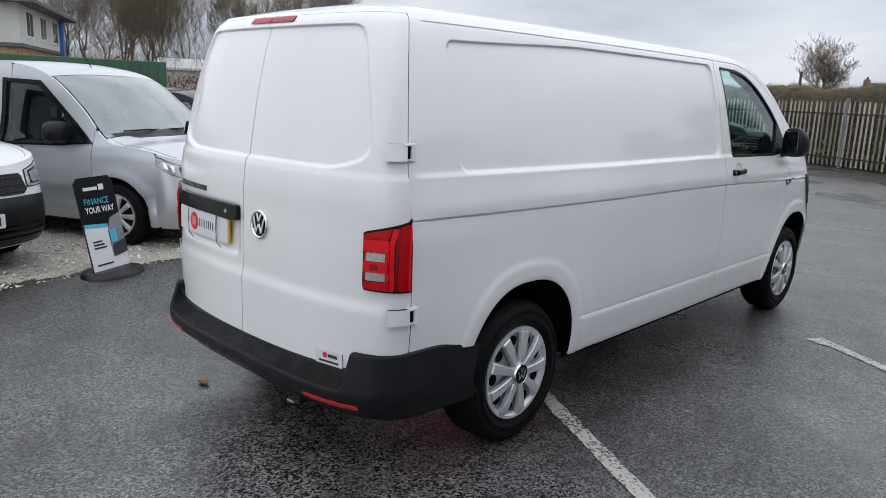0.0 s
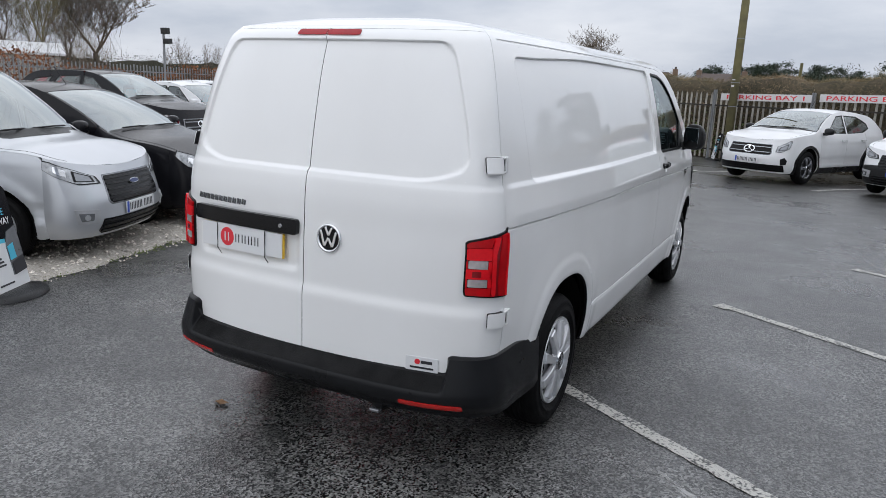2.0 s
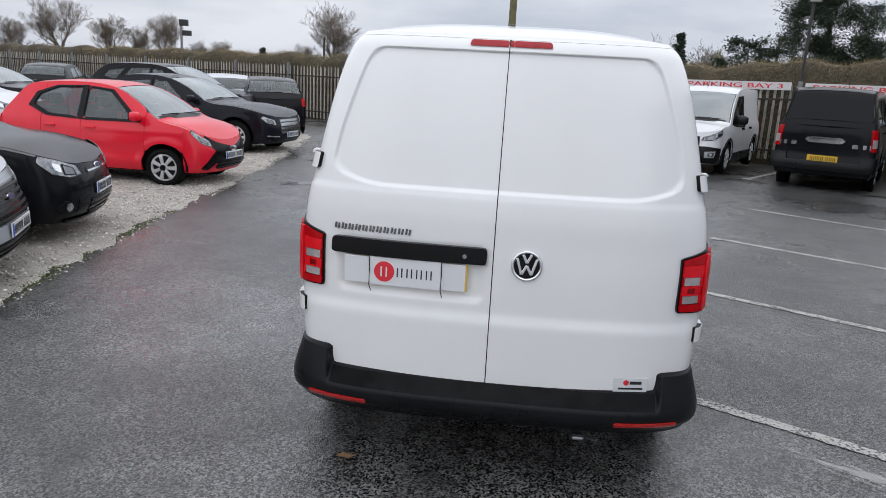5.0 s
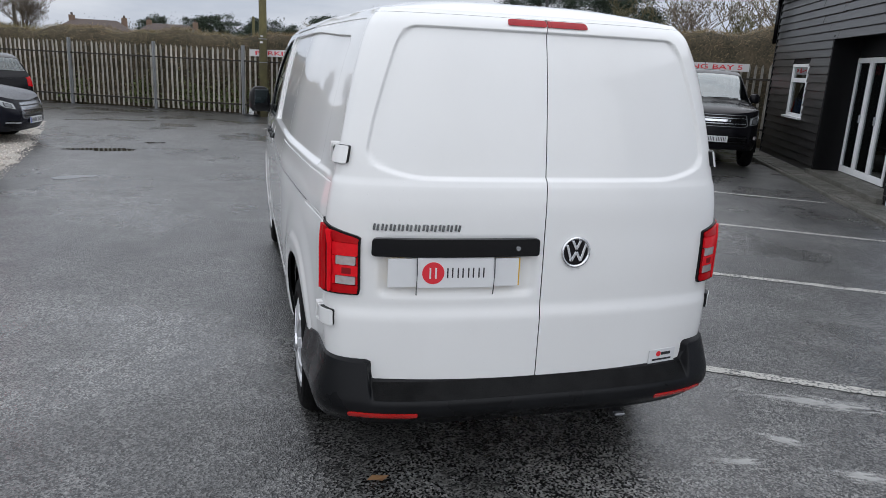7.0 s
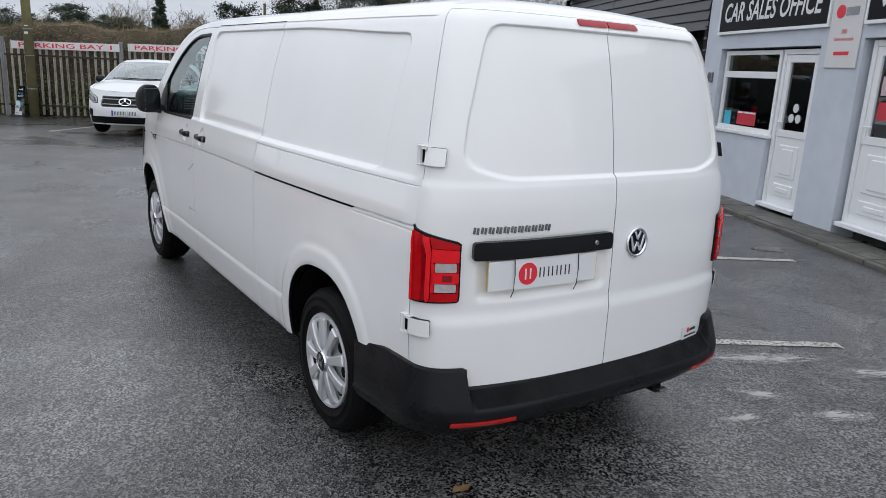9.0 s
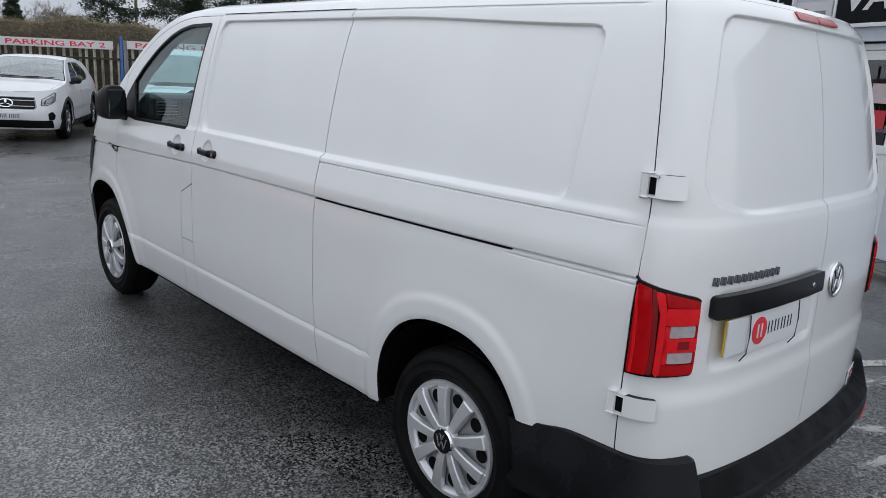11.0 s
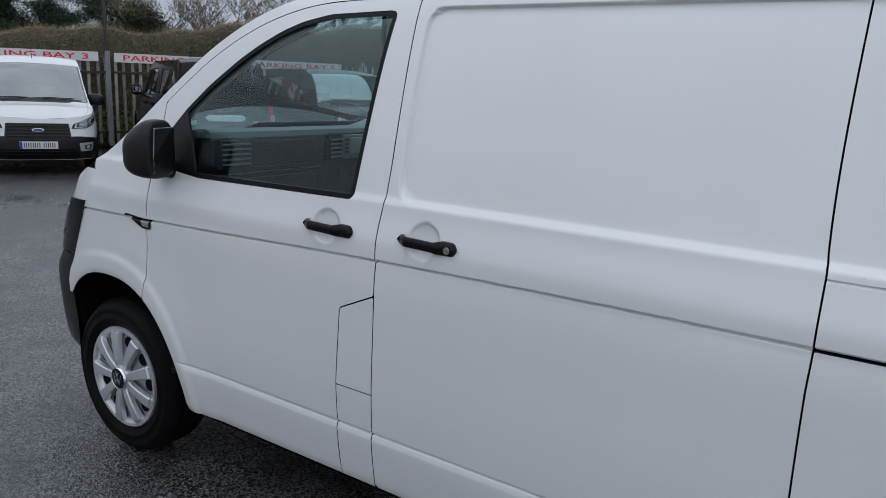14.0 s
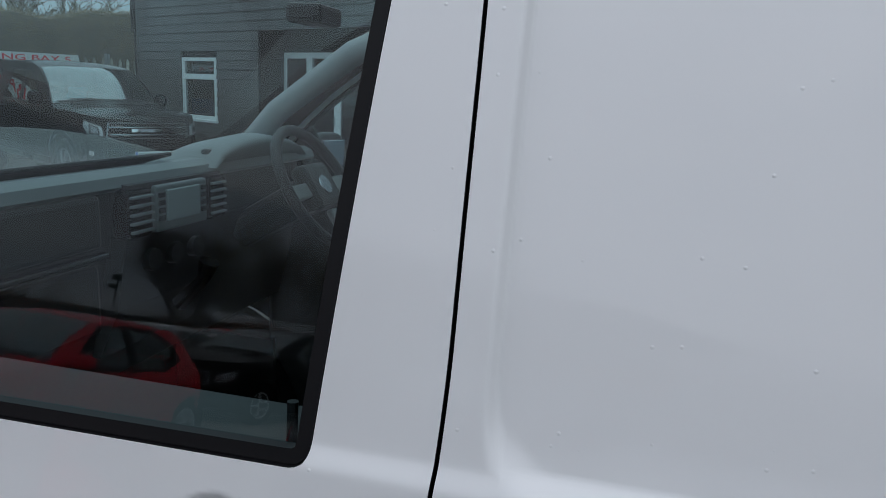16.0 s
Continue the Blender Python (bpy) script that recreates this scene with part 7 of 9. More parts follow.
# ---- parked vehicles ----
def make_car(name, label, paint, spec, m, group="parked vehicles", plate="front", card=False, res=0.035):
    """A parked vehicle. Its own axes: y forwards, origin on the ground at its middle.
    spec: L, W, H, wb, fo (front overhang), r (wheel), top = [(distance back from the nose, height)], ws = (base, top) of the
    windscreen, rw = (top, base) of the rear glass, windows = side panes in (distance back, height), doors = seam places."""
    car = empty(name)
    tagged(car, label, spec.get("category", "car"), group)
    car.matrix_world = m
    L, W, H, wb, fo, r = (spec[k] for k in ("L", "W", "H", "wb", "fo", "r"))
    hw = W / 2 - 0.045
    nose, tail = L / 2, -L / 2
    yf, yr = nose - fo, nose - fo - wb
    tp = spec["top"]
    top = curve([nose - d for d, _ in tp][::-1], [z for _, z in tp][::-1])
    belt = spec["belt"]
    floor = spec.get("floor", 0.21)
    cap_f, cap_r = spec.get("cap_f", 0.42), spec.get("cap_r", 0.26)
    prof = curve([floor, floor + 0.10, 0.55 * belt + 0.1, belt - 0.16, belt - 0.03, belt + 0.02, H], [hw - 0.06, hw - 0.015, hw, hw - 0.012, hw - 0.035, hw - 0.055, hw - spec.get("lean", 0.24)])

    def width(y, z):
        w = prof(z)
        tf = np.clip((y - (nose - cap_f - 0.5)) / 0.5, 0, 1)
        tr = np.clip(((tail + cap_r + 0.5) - y) / 0.5, 0, 1)
        return w - 0.05 * tf ** 2 - 0.035 * tr ** 2

    def arches(y, z):
        ra = r + 0.055
        return np.minimum(np.hypot(y - yf, (z - r - 0.01)), np.hypot(y - yr, (z - r - 0.01))) - ra

    def relief(y, z):
        a = arches(y, z)
        return 0.012 * smooth(0.12, 0.02, a) + 0.008 * smooth(0.02, 0.0, abs(z - (belt - 0.14 + 0.03 * (y / L)))) - 0.014 * smooth(0.05, 0.0, abs(z - 0.48) - 0.05)

    def flank(sign, plain=False):
        def f(y, z, off):
            w = width(y, z) + off + (0 if plain else relief(y, z))
            return np.stack([sign * w, y + 0 * w, z + 0 * w], -1)
        return f

    wins = [poly_sdf([(nose - d, z) for d, z in poly]) for poly in spec["windows"]]
    y_front, y_rear = nose - cap_f, tail + cap_r
    seams = [y_rear - 0.02] + sorted(nose - d for d in spec["doors"]) + [y_front + 0.02]
    roof_gap = spec.get("pillar", 0.035)
    lower_paint = spec.get("lower")

    def common(y, z):
        d = np.maximum.reduce([floor + 0.02 - z, z - top(y) + 0.002, -arches(y, z), y - y_front, y_rear - y])
        for w in wins:
            d = np.maximum(d, -w(y, z))
        return d

    zz = spaced(floor, H + 0.02, res)
    for sign in (-1, 1):
        for i, (a, b) in enumerate(zip(seams, seams[1:])):
            nm = "rear_quarter" if i == 0 else "front_wing" if i == len(seams) - 2 else "door"
            reg = lambda y, z, a=a, b=b: np.maximum.reduce([common(y, z), a + 0.004 - y, y - b + 0.004])
            side = sheet(nm, flank(sign), spaced(a - res, b + res, res), zz, reg, paint, car, 0.02, flip=sign > 0)
            if nm == "door":
                yh, zh = a + 0.16, belt - 0.12
                w = float(width(np.array(yh), np.array(zh)))
                part("handle", box(sign * (w - 0.01), sign * (w + 0.035), yh - 0.08, yh + 0.08, zh - 0.016, zh + 0.016, 0.008), paint if spec.get("body_handles", True) else M_BLACK, side)
        if spec.get("band"):
            bs = poly_sdf([(nose - d, z) for d, z in spec["band"]])
            sheet("pillar_band", lambda y, z, o, s=sign: flank(s, True)(y, z, o + 0.010), spaced(y_rear, y_front, 0.012), spaced(belt - 0.1, H, 0.010), lambda y, z: np.maximum.reduce([bs(y, z)] + [-w(y, z) for w in wins]), M_GLOSSBLACK, car, 0.012, "black window pillars", flip=sign > 0)
        for w in wins:
            ob = sheet("side_window", lambda y, z, o, s=sign: flank(s, True)(y, z, o - 0.008), spaced(y_rear, y_front, 0.05), spaced(belt - 0.1, H, 0.03), lambda y, z, w=w: w(y, z) - 0.004, M_SIDEGLASS, car, 0, flip=sign > 0)
            ob.visible_shadow = False
            sheet("window_trim", flank(sign, True), spaced(y_rear, y_front, 0.022), spaced(belt - 0.1, H, 0.016), lambda y, z, w=w: np.maximum(w(y, z) - 0.004, -(w(y, z) + 0.018)), M_SEAL_SHADE, car, 0.006, flip=sign > 0)
        if lower_paint:
            sheet("sill_cladding", lambda y, z, o, s=sign: flank(s)(y, z, o + 0.008), spaced(y_rear, y_front, res), spaced(floor - 0.02, 0.5, 0.02), lambda y, z: np.maximum.reduce([z - spec.get("clad_z", 0.40), floor - z, -arches(y, z) + 0.004, y - y_front, y_rear - y]), lower_paint, car, 0.01, flip=sign > 0)
            for ya, yb in ((yf - 0.6, yf + 0.6), (yr - 0.6, yr + 0.6)):
                sheet("arch_trim", lambda y, z, o, s=sign: flank(s)(y, z, o + 0.010), spaced(y_rear, y_front, 0.025), spaced(floor - 0.02, 1.1, 0.025), lambda y, z, ya=ya, yb=yb: np.maximum.reduce([arches(y, z) - 0.055, -arches(y, z), floor - z, y - y_front, y_rear - y, ya - y, y - yb]), lower_paint, car, 0.01, flip=sign > 0)
        # mirrors
        ym = nose - spec["ws"][0] - spec.get("mir_d", 0.28)
        wm = float(width(np.array(ym), np.array(belt + 0.05)))
        mir = empty("wing_mirror")
        mir.parent = car
        bm = bmesh.new()
        bmesh.ops.create_uvsphere(bm, u_segments=14, v_segments=10, radius=1)
        for v in bm.verts:
            k = [math.copysign(abs(q) ** 0.7, q) for q in v.co]
            v.co = Vector((sign * (wm + 0.125) + k[0] * spec.get("mir_w", 0.10), ym + k[1] * (0.085 if k[1] > 0 else 0.035), belt + 0.085 + k[2] * spec.get("mir", 0.072)))
        part("housing", bm, spec.get("mirror_paint", paint), mir, smooth=True)
        part("glass", box(-0.078, 0.078, -0.003, 0.003, -0.052, 0.052, 0.002, pose(sign * (wm + 0.125), ym - 0.036, belt + 0.085)), M_MIRROR, mir)
        part("stalk", box(sign * (wm - 0.04), sign * (wm + 0.08), ym - 0.02, ym + 0.04, belt + 0.01, belt + 0.045, 0.01), M_BLACK, mir)
        for yy in (yf, yr):
            make_wheel(car, sign, yy, sign * (hw - 0.015), r, 0.19, spec.get("rim", 0.66) * r, spec.get("spokes", 7), (M_TYRE, spec.get("wheel_mat", M_HUBCAP)), False, 32)
            bm = bmesh.new()
            prev = None
            for k in range(17):
                a = math.pi * (-0.05 + 1.1 * k / 16)
                row = [bm.verts.new((sign * xx, yy + (r + 0.06) * math.cos(a), r + 0.01 + (r + 0.06) * math.sin(a))) for xx in (hw - 0.01, hw - 0.32)]
                if prev:
                    bm.faces.new((prev[0], row[0], row[1], prev[1]))
                prev = row
            part("arch_liner", bm, M_DARK, car)

    # nose and tail: rounded caps across the width
    fsh, rsh = spec.get("nose", [(floor, -0.10), (0.35, -0.01), (0.50, 0.0), (0.70, -0.06), (1.2, -0.30)]), spec.get("tail", [(floor, -0.05), (0.45, 0.0), (0.75, -0.02), (1.0, -0.06), (1.6, -0.3)])
    nose_y, tail_y = curve([a for a, _ in fsh], [b for _, b in fsh]), curve([a for a, _ in rsh], [b for _, b in rsh])

    def endcap(front):
        n = spec.get("round_f", 2.5) if front else spec.get("round_r", 3.2)

        def f(t, z, off):
            s = np.sign(t)
            a = np.clip(abs(t), 0, 1) * math.pi / 2
            y0 = y_front if front else y_rear
            w = width(np.full(np.shape(z), y0), z)
            end = (nose + nose_y(z)) if front else (tail - tail_y(z))
            D = (end - y0) if front else (y0 - end)
            D = np.maximum(D, 0.02)
            x = (w + off) * np.sin(a) ** (2 / n)
            d = (D + off) * np.cos(a) ** (2 / n)
            y = y0 + d if front else y0 - d
            return np.stack([s * x, y, z + 0 * x], -1)
        return f

    ts = np.linspace(-1, 1, 61)
    fc, rc = endcap(True), endcap(False)
    hood_z = float(top(y_front))
    boot_z = float(top(y_rear))
    sheet("nose", fc, ts, spaced(floor, hood_z, res), lambda t, z: np.maximum.reduce([floor + 0.02 - z, z - hood_z, z - top(fc(t, z, 0.0)[..., 1])]), paint, car, 0)
    sheet("tail", rc, ts, spaced(floor, max(boot_z, 0.6), res), lambda t, z: np.maximum.reduce([floor + 0.02 - z, z - boot_z, z - top(rc(t, z, 0.0)[..., 1])]), paint, car, 0, flip=True)

    def on_cap(front, nm, pts, mat, off=0.006, lab="", both=True, rim=0.012, parent=None, fine=0.012):
        """A piece let into the nose or tail; pts in (across 0..1, height)."""
        out = []
        for s in ((-1, 1) if both else (1,)):
            sd = poly_sdf([(s * t, z) for t, z in pts])
            tmin, tmax = min(s * t for t, _ in pts), max(s * t for t, _ in pts)
            zmin, zmax = min(z for _, z in pts), max(z for _, z in pts)
            g = fc if front else rc
            # heights are squeezed so that both ways weigh alike
            out.append(sheet(nm, lambda t, z, o, g=g: g(t, z, o + off), spaced(tmin - 0.02, tmax + 0.02, fine), spaced(zmin - 0.01, zmax + 0.01, fine), sd, mat, parent or car, rim, lab, flip=not front))
        return out

    for nm, pts, mat, off, lab, both in spec.get("front", []):
        on_cap(True, nm, pts, mat, off, lab, both)
    for nm, pts, mat, off, lab, both in spec.get("rear", []):
        on_cap(False, nm, pts, mat, off, lab, both)

    def across(nm, d0, d1, mat, bow, sag, lab="", inset=0.0, steps=14, shadow=True, drop=0.0):
        v, f = [], []
        ya, yb = nose - d0, nose - d1
        tt = np.linspace(-1, 1, 25)
        for i, y in enumerate(np.linspace(ya, yb, steps)):
            zt = float(top(y))
            ease = float(smooth(0.0, 0.6, i / (steps - 1))) if nm == "bonnet" else 1.0
            if y > y_front or y < y_rear:
                y0, D = (y_front, nose + float(nose_y(zt)) - y_front) if y > y_front else (y_rear, y_rear - tail + float(tail_y(zt)))
                q = min(1.0, abs(y - y0) / max(D, 0.05))
                nn = spec.get("round_f", 2.5) if y > y_front else spec.get("round_r", 3.2)
                w = float(width(np.array(y0), np.array(zt))) * max(0.0, 1 - q ** nn) ** (1 / nn)
            else:
                w = float(width(np.array(y), np.array(zt)))
            for t in tt:
                v.append(((w - inset) * t, y + ease * bow * (1 - t * t), zt + ease * sag * (1 - abs(t) ** 2.4) - drop))
        k = len(tt)
        for i in range(steps - 1):
            for j in range(k - 1):
                f.append((i * k + j, i * k + j + 1, (i + 1) * k + j + 1, (i + 1) * k + j))
        ob = from_arrays(nm, v, f, mat, car, lab)
        ob.visible_shadow = shadow
        return ob

    wa, wt = spec["ws"]
    ra, rb_ = spec["rw"]
    d_nose = np.linspace(0.0, 0.5, 400)
    meet = [d for d in d_nose if float(top(nose - d)) + 1e-3 >= 0.3 and nose - d <= nose + float(nose_y(float(top(nose - d))))]
    hood = across("bonnet", float(meet[0]) if meet else 0.05, wa, paint, 0.05, 0.045, steps=30)
    cols = len(hood.data.vertices) // 30
    for j in (1, cols - 2):
        line = [tuple(hood.data.vertices[i * cols + j].co) for i in range(5, 30)]
        part("bonnet_gap", tube(line, 0.0020, 4), M_DARK, car)
    across("windscreen", wa + 0.01, wt, M_CARGLASS, 0.08, 0.03, "tinted windscreen", 0.035, shadow=False)
    across("roof", wt, ra, paint, 0.02, 0.035, steps=20)
    across("rear_window", ra, rb_, spec.get("rear_glass", M_SIDEGLASS) or paint, -0.03, 0.025, "", 0.03, shadow=False)
    if rb_ < L - 0.03:
        across("boot_lid", rb_, L - 0.002, paint, -0.01, 0.02)
    across("cowl", wa - 0.05, wa + 0.06, M_BLACK, 0.075, 0.036, drop=-0.003, inset=0.05, steps=4)
    # wipers, seats and a dark floor inside
    for sx in (-0.28, 0.25):
        z0 = float(top(nose - wa - 0.06))
        part("wiper", tube([(sx - 0.30, nose - wa - 0.03, z0 + 0.035), (sx + 0.02, nose - wa + 0.03, z0 + 0.045), (sx + 0.32, nose - wa + 0.0, z0 + 0.035)], 0.008, 6), M_SEAL_SHADE, car)
    part("cabin_floor", box(-hw + 0.08, hw - 0.08, y_rear + 0.05, nose - wa - 0.05, floor + 0.05, belt - 0.30, 0.03), M_DARK, car)
    part("dashboard", box(-hw + 0.12, hw - 0.12, nose - wa - 0.55, nose - wa - 0.05, belt - 0.30, belt - 0.02, 0.04), M_DASHLOW, car)
    if spec.get("seats", True):
        for sx in (-0.36, 0.36):
            for dd in ((1.05,) if spec.get("panel_van") else (1.05, 1.85)):
                ys_ = nose - wa - dd
                if ys_ > y_rear + 0.2:
                    bm = box(sx - 0.23, sx + 0.23, ys_ - 0.07, ys_ + 0.07, belt - 0.5, belt + 0.14, 0.05)
                    add_box(bm, sx - 0.12, sx + 0.12, ys_ - 0.05, ys_ + 0.05, belt + 0.16, belt + 0.33, 0.04)
                    part("seat", bm, M_SEAT, car)
    if spec.get("panel_van"):
        part("bulkhead", box(-hw + 0.2, hw - 0.2, nose - wa - 1.40, nose - wa - 1.36, 0.4, H - 0.12), M_DASHLOW, car)
    part("underside", box(-hw + 0.1, hw - 0.1, y_rear, y_front, floor, floor + 0.08), M_DARK, car)
    pz = spec.get("plate_z", 0.44)
    if plate in ("front", "both"):
        y = float(fc(np.array(0.001), np.array(pz), 0.0)[1]) + 0.012
        number_plate(car, pose(0, y, pz, 0, 0, 180), M_WHITE, True)
    if plate in ("rear", "both"):
        pz2 = spec.get("plate_rear_z", 0.70)
        y = float(rc(np.array(0.001), np.array(pz2), 0.0)[1]) - 0.012
        number_plate(car, pose(0, y, pz2), M_YELLOW, False)
    if card:
        yc = nose - wa - 0.40
        part("price_card", box(-0.14, 0.14, -0.003, 0.003, -0.10, 0.10, 0.002, pose(card, yc, belt + 0.16, 30, 0, 180)), M_CYAN, car, "pale blue price card")
    part("aerial", tube([(0.0, nose - wt - 0.2, float(top(nose - wt - 0.2)) + 0.03), (0, nose - wt - 0.36, float(top(nose - wt - 0.36)) + 0.22)], 0.005, 6), M_SEAL_SHADE, car)
    return car


def number_plate(parent, m, mat, band):
    """A plate whose writing is a row of plain dark bars; its face looks along -y of m."""
    pl = part("number_plate", box(-0.26, 0.26, -0.006, 0.006, -0.056, 0.056, 0.003), mat, parent, "number plate")
    pl.matrix_basis = m
    for k in range(7):
        x = -0.185 + 0.060 * k + (0.025 if k > 3 else 0)
        for dx in (-0.0145, 0.0145):
            part("plate_bar", box(x + dx - 0.0062, x + dx + 0.0062, -0.009, -0.005, -0.036, 0.036, 0.001, seg=1), M_INK, pl)
    if band:
        part("plate_band", box(-0.258, -0.225, -0.0085, -0.005, -0.054, 0.054), M_BLUEBAND, pl)


M_NAVYBADGE = material("navy_badge_enamel", (0.02, 0.035, 0.12), 0.2)


def grille(x1, z0, z1, rows, mat=M_GLOSSBLACK, bar=M_BLACK):
    """Parts for a grille: dark opening with level bars."""
    zc = (z0 + z1) / 2
    outline = [(-x1, z0 + 0.03), (-x1 * 0.92, z1), (x1 * 0.92, z1), (x1, z0 + 0.03), (x1 * 0.9, z0), (-x1 * 0.9, z0)]
    out = [("grille_frame", [(x * 1.06, zc + (z - zc) * 1.10) for x, z in outline], M_LAMPGREY, 0.002, "", False)] if z1 - z0 > 0.19 else []
    out += [("grille", [(-x1, z0 + 0.03), (-x1 * 0.92, z1), (x1 * 0.92, z1), (x1, z0 + 0.03), (x1 * 0.9, z0), (-x1 * 0.9, z0)], mat, 0.004, "dark grille", False)]
    for k in range(rows):
        z = z0 + (z1 - z0) * (k + 0.5) / rows
        out.append(("grille_bar", [(-x1 * 0.93, z - 0.008), (-x1 * 0.93, z + 0.008), (x1 * 0.93, z + 0.008), (x1 * 0.93, z - 0.008)], bar, 0.014, "", False))
    return out


def lamps(pts, inner, outer_mat=None):
    """A headlamp: clear silver lens in a dark edge, with a dark pocket and a bright reflector in it."""
    cx, cz = [sum(c) / len(inner) for c in zip(*inner)]
    pocket = [(cx + (x - cx) * 1.32, cz + (z - cz) * 1.32) for x, z in inner]
    gx, gz = [sum(c) / len(pts) for c in zip(*pts)]
    lens = [(gx + (x - gx) * 0.93, gz + (z - gz) * 0.90) for x, z in pts]
    return [("headlamp", pts, M_LAMPDARK, 0.004, "clear headlamp", True), ("lamp_lens", lens, outer_mat or M_LENS, 0.008, "", True), ("lamp_pocket", pocket, M_LAMPDARK, 0.011, "", True), ("lamp_inner", inner, M_LAMPGREY, 0.014, "", True)]


def oval(cx, cz, a, b, n=12):
    return [(cx + a * math.cos(2 * math.pi * k / n), cz + b * math.sin(2 * math.pi * k / n)) for k in range(n)]


def oval_badge(z, a=0.040, b=0.026):
    return [("badge_ring", oval(0, z, a, b), M_CHROME, 0.020, "chrome oval badge", False), ("badge_field", oval(0, z, a * 0.84, b * 0.78), M_NAVYBADGE, 0.024, "", False)]


AYGO = dict(L=3.46, W=1.62, H=1.46, wb=2.34, fo=0.70, r=0.285, belt=0.93, lean=0.26, floor=0.20,
            top=[(-0.1, 0.60), (0.0, 0.66), (0.18, 0.78), (0.45, 0.89), (0.80, 0.98), (1.15, 1.22), (1.50, 1.395), (2.0, 1.46), (2.6, 1.435), (2.95, 1.36), (3.18, 1.10), (3.38, 0.85), (3.5, 0.75)],
            ws=(0.80, 1.52), rw=(2.93, 3.20), doors=(0.98, 1.98, 2.62),
            windows=[[(1.14, 0.945), (1.58, 1.355), (1.95, 1.395), (1.95, 0.935)], [(2.03, 0.935), (2.03, 1.395), (2.42, 1.375), (2.70, 1.26), (2.78, 1.10), (2.52, 0.965)]],
            band=[(1.04, 0.925), (1.55, 1.375), (1.98, 1.415), (2.44, 1.395), (2.76, 1.28), (2.86, 1.08), (2.54, 0.945), (1.9, 0.915)],
            front=[("mask", [(0.02, 0.45), (0.02, 0.60), (0.30, 0.68), (0.52, 0.78), (0.56, 0.72), (0.36, 0.55), (0.66, 0.28), (0.50, 0.26), (0.30, 0.40)], M_GLOSSBLACK, 0.006, "gloss black nose mask", True)]
            + lamps([(0.40, 0.60), (0.44, 0.70), (0.80, 0.86), (0.84, 0.82), (0.62, 0.66)], [(0.50, 0.655), (0.52, 0.70), (0.66, 0.765), (0.62, 0.69)])
            + grille(0.34, 0.27, 0.44, 3) + [("badge", [(-0.05, 0.56), (-0.03, 0.60), (0.03, 0.60), (0.05, 0.56), (0.03, 0.525), (-0.03, 0.525)], M_CHROME, 0.016, "", False), ("fog_surround", [(0.44, 0.30), (0.44, 0.36), (0.54, 0.36), (0.54, 0.30)], M_LAMPDARK, 0.012, "", True)],
            rear=[("tail_lamp", [(0.62, 0.60), (0.62, 0.90), (0.80, 0.92), (0.82, 0.60)], M_RED, 0.01, "red tail lamp", True)], plate_z=0.47, wheel_mat=M_HUBCAP, spokes=7, rim=0.70)
FOCUS = dict(L=4.36, W=1.82, H=1.48, wb=2.65, fo=0.90, r=0.315, belt=0.98, lean=0.27,
             top=[(-0.1, 0.66), (0.0, 0.70), (0.20, 0.80), (0.55, 0.90), (1.12, 1.00), (1.55, 1.22), (2.0, 1.40), (2.45, 1.48), (3.2, 1.46), (3.75, 1.36), (4.1, 1.12), (4.3, 0.95), (4.4, 0.86)],
             ws=(1.12, 2.02), rw=(3.72, 4.12), doors=(1.30, 2.42, 3.28),
             windows=[[(1.58, 1.00), (2.10, 1.385), (2.40, 1.40), (2.40, 0.99)], [(2.46, 0.99), (2.46, 1.40), (2.95, 1.385), (3.22, 1.28), (3.25, 1.03)]],
             front=lamps([(0.29, 0.655), (0.33, 0.745), (0.62, 0.825), (0.88, 0.87), (0.92, 0.81), (0.72, 0.69), (0.48, 0.64)], [(0.40, 0.675), (0.42, 0.73), (0.54, 0.765), (0.54, 0.685)])
             + [("lamp_inner", [(0.58, 0.70), (0.58, 0.77), (0.68, 0.795), (0.70, 0.735)], M_CHROME, 0.012, "", True)]
             + grille(0.21, 0.645, 0.705, 1, M_GLOSSBLACK, M_CHROME) + grille(0.25, 0.26, 0.42, 3)
             + [("side_intake", [(0.29, 0.30), (0.31, 0.46), (0.42, 0.44), (0.45, 0.31)], M_LAMPDARK, 0.006, "dark side intake", True), ("intake_bar", [(0.30, 0.345), (0.30, 0.36), (0.43, 0.355), (0.43, 0.34)], M_BLACK, 0.014, "", True), ("intake_bar", [(0.30, 0.395), (0.30, 0.41), (0.42, 0.405), (0.42, 0.39)], M_BLACK, 0.014, "", True),
                ("fog_surround", [(0.50, 0.33), (0.50, 0.42), (0.62, 0.44), (0.74, 0.38), (0.66, 0.33)], M_LAMPDARK, 0.006, "", True), ("fog_lamp", oval(0.565, 0.378, 0.042, 0.042), M_CHROME, 0.014, "round chrome fog lamp", True), ("splitter", [(-0.62, 0.225), (-0.60, 0.250), (0.60, 0.250), (0.62, 0.225)], M_GLOSSBLACK, 0.022, "", False)] + oval_badge(0.70),
             rear=[("tail_lamp", [(0.58, 0.78), (0.58, 0.98), (0.86, 1.0), (0.84, 0.76)], M_RED, 0.01, "red tail lamp", True)], plate_z=0.50)
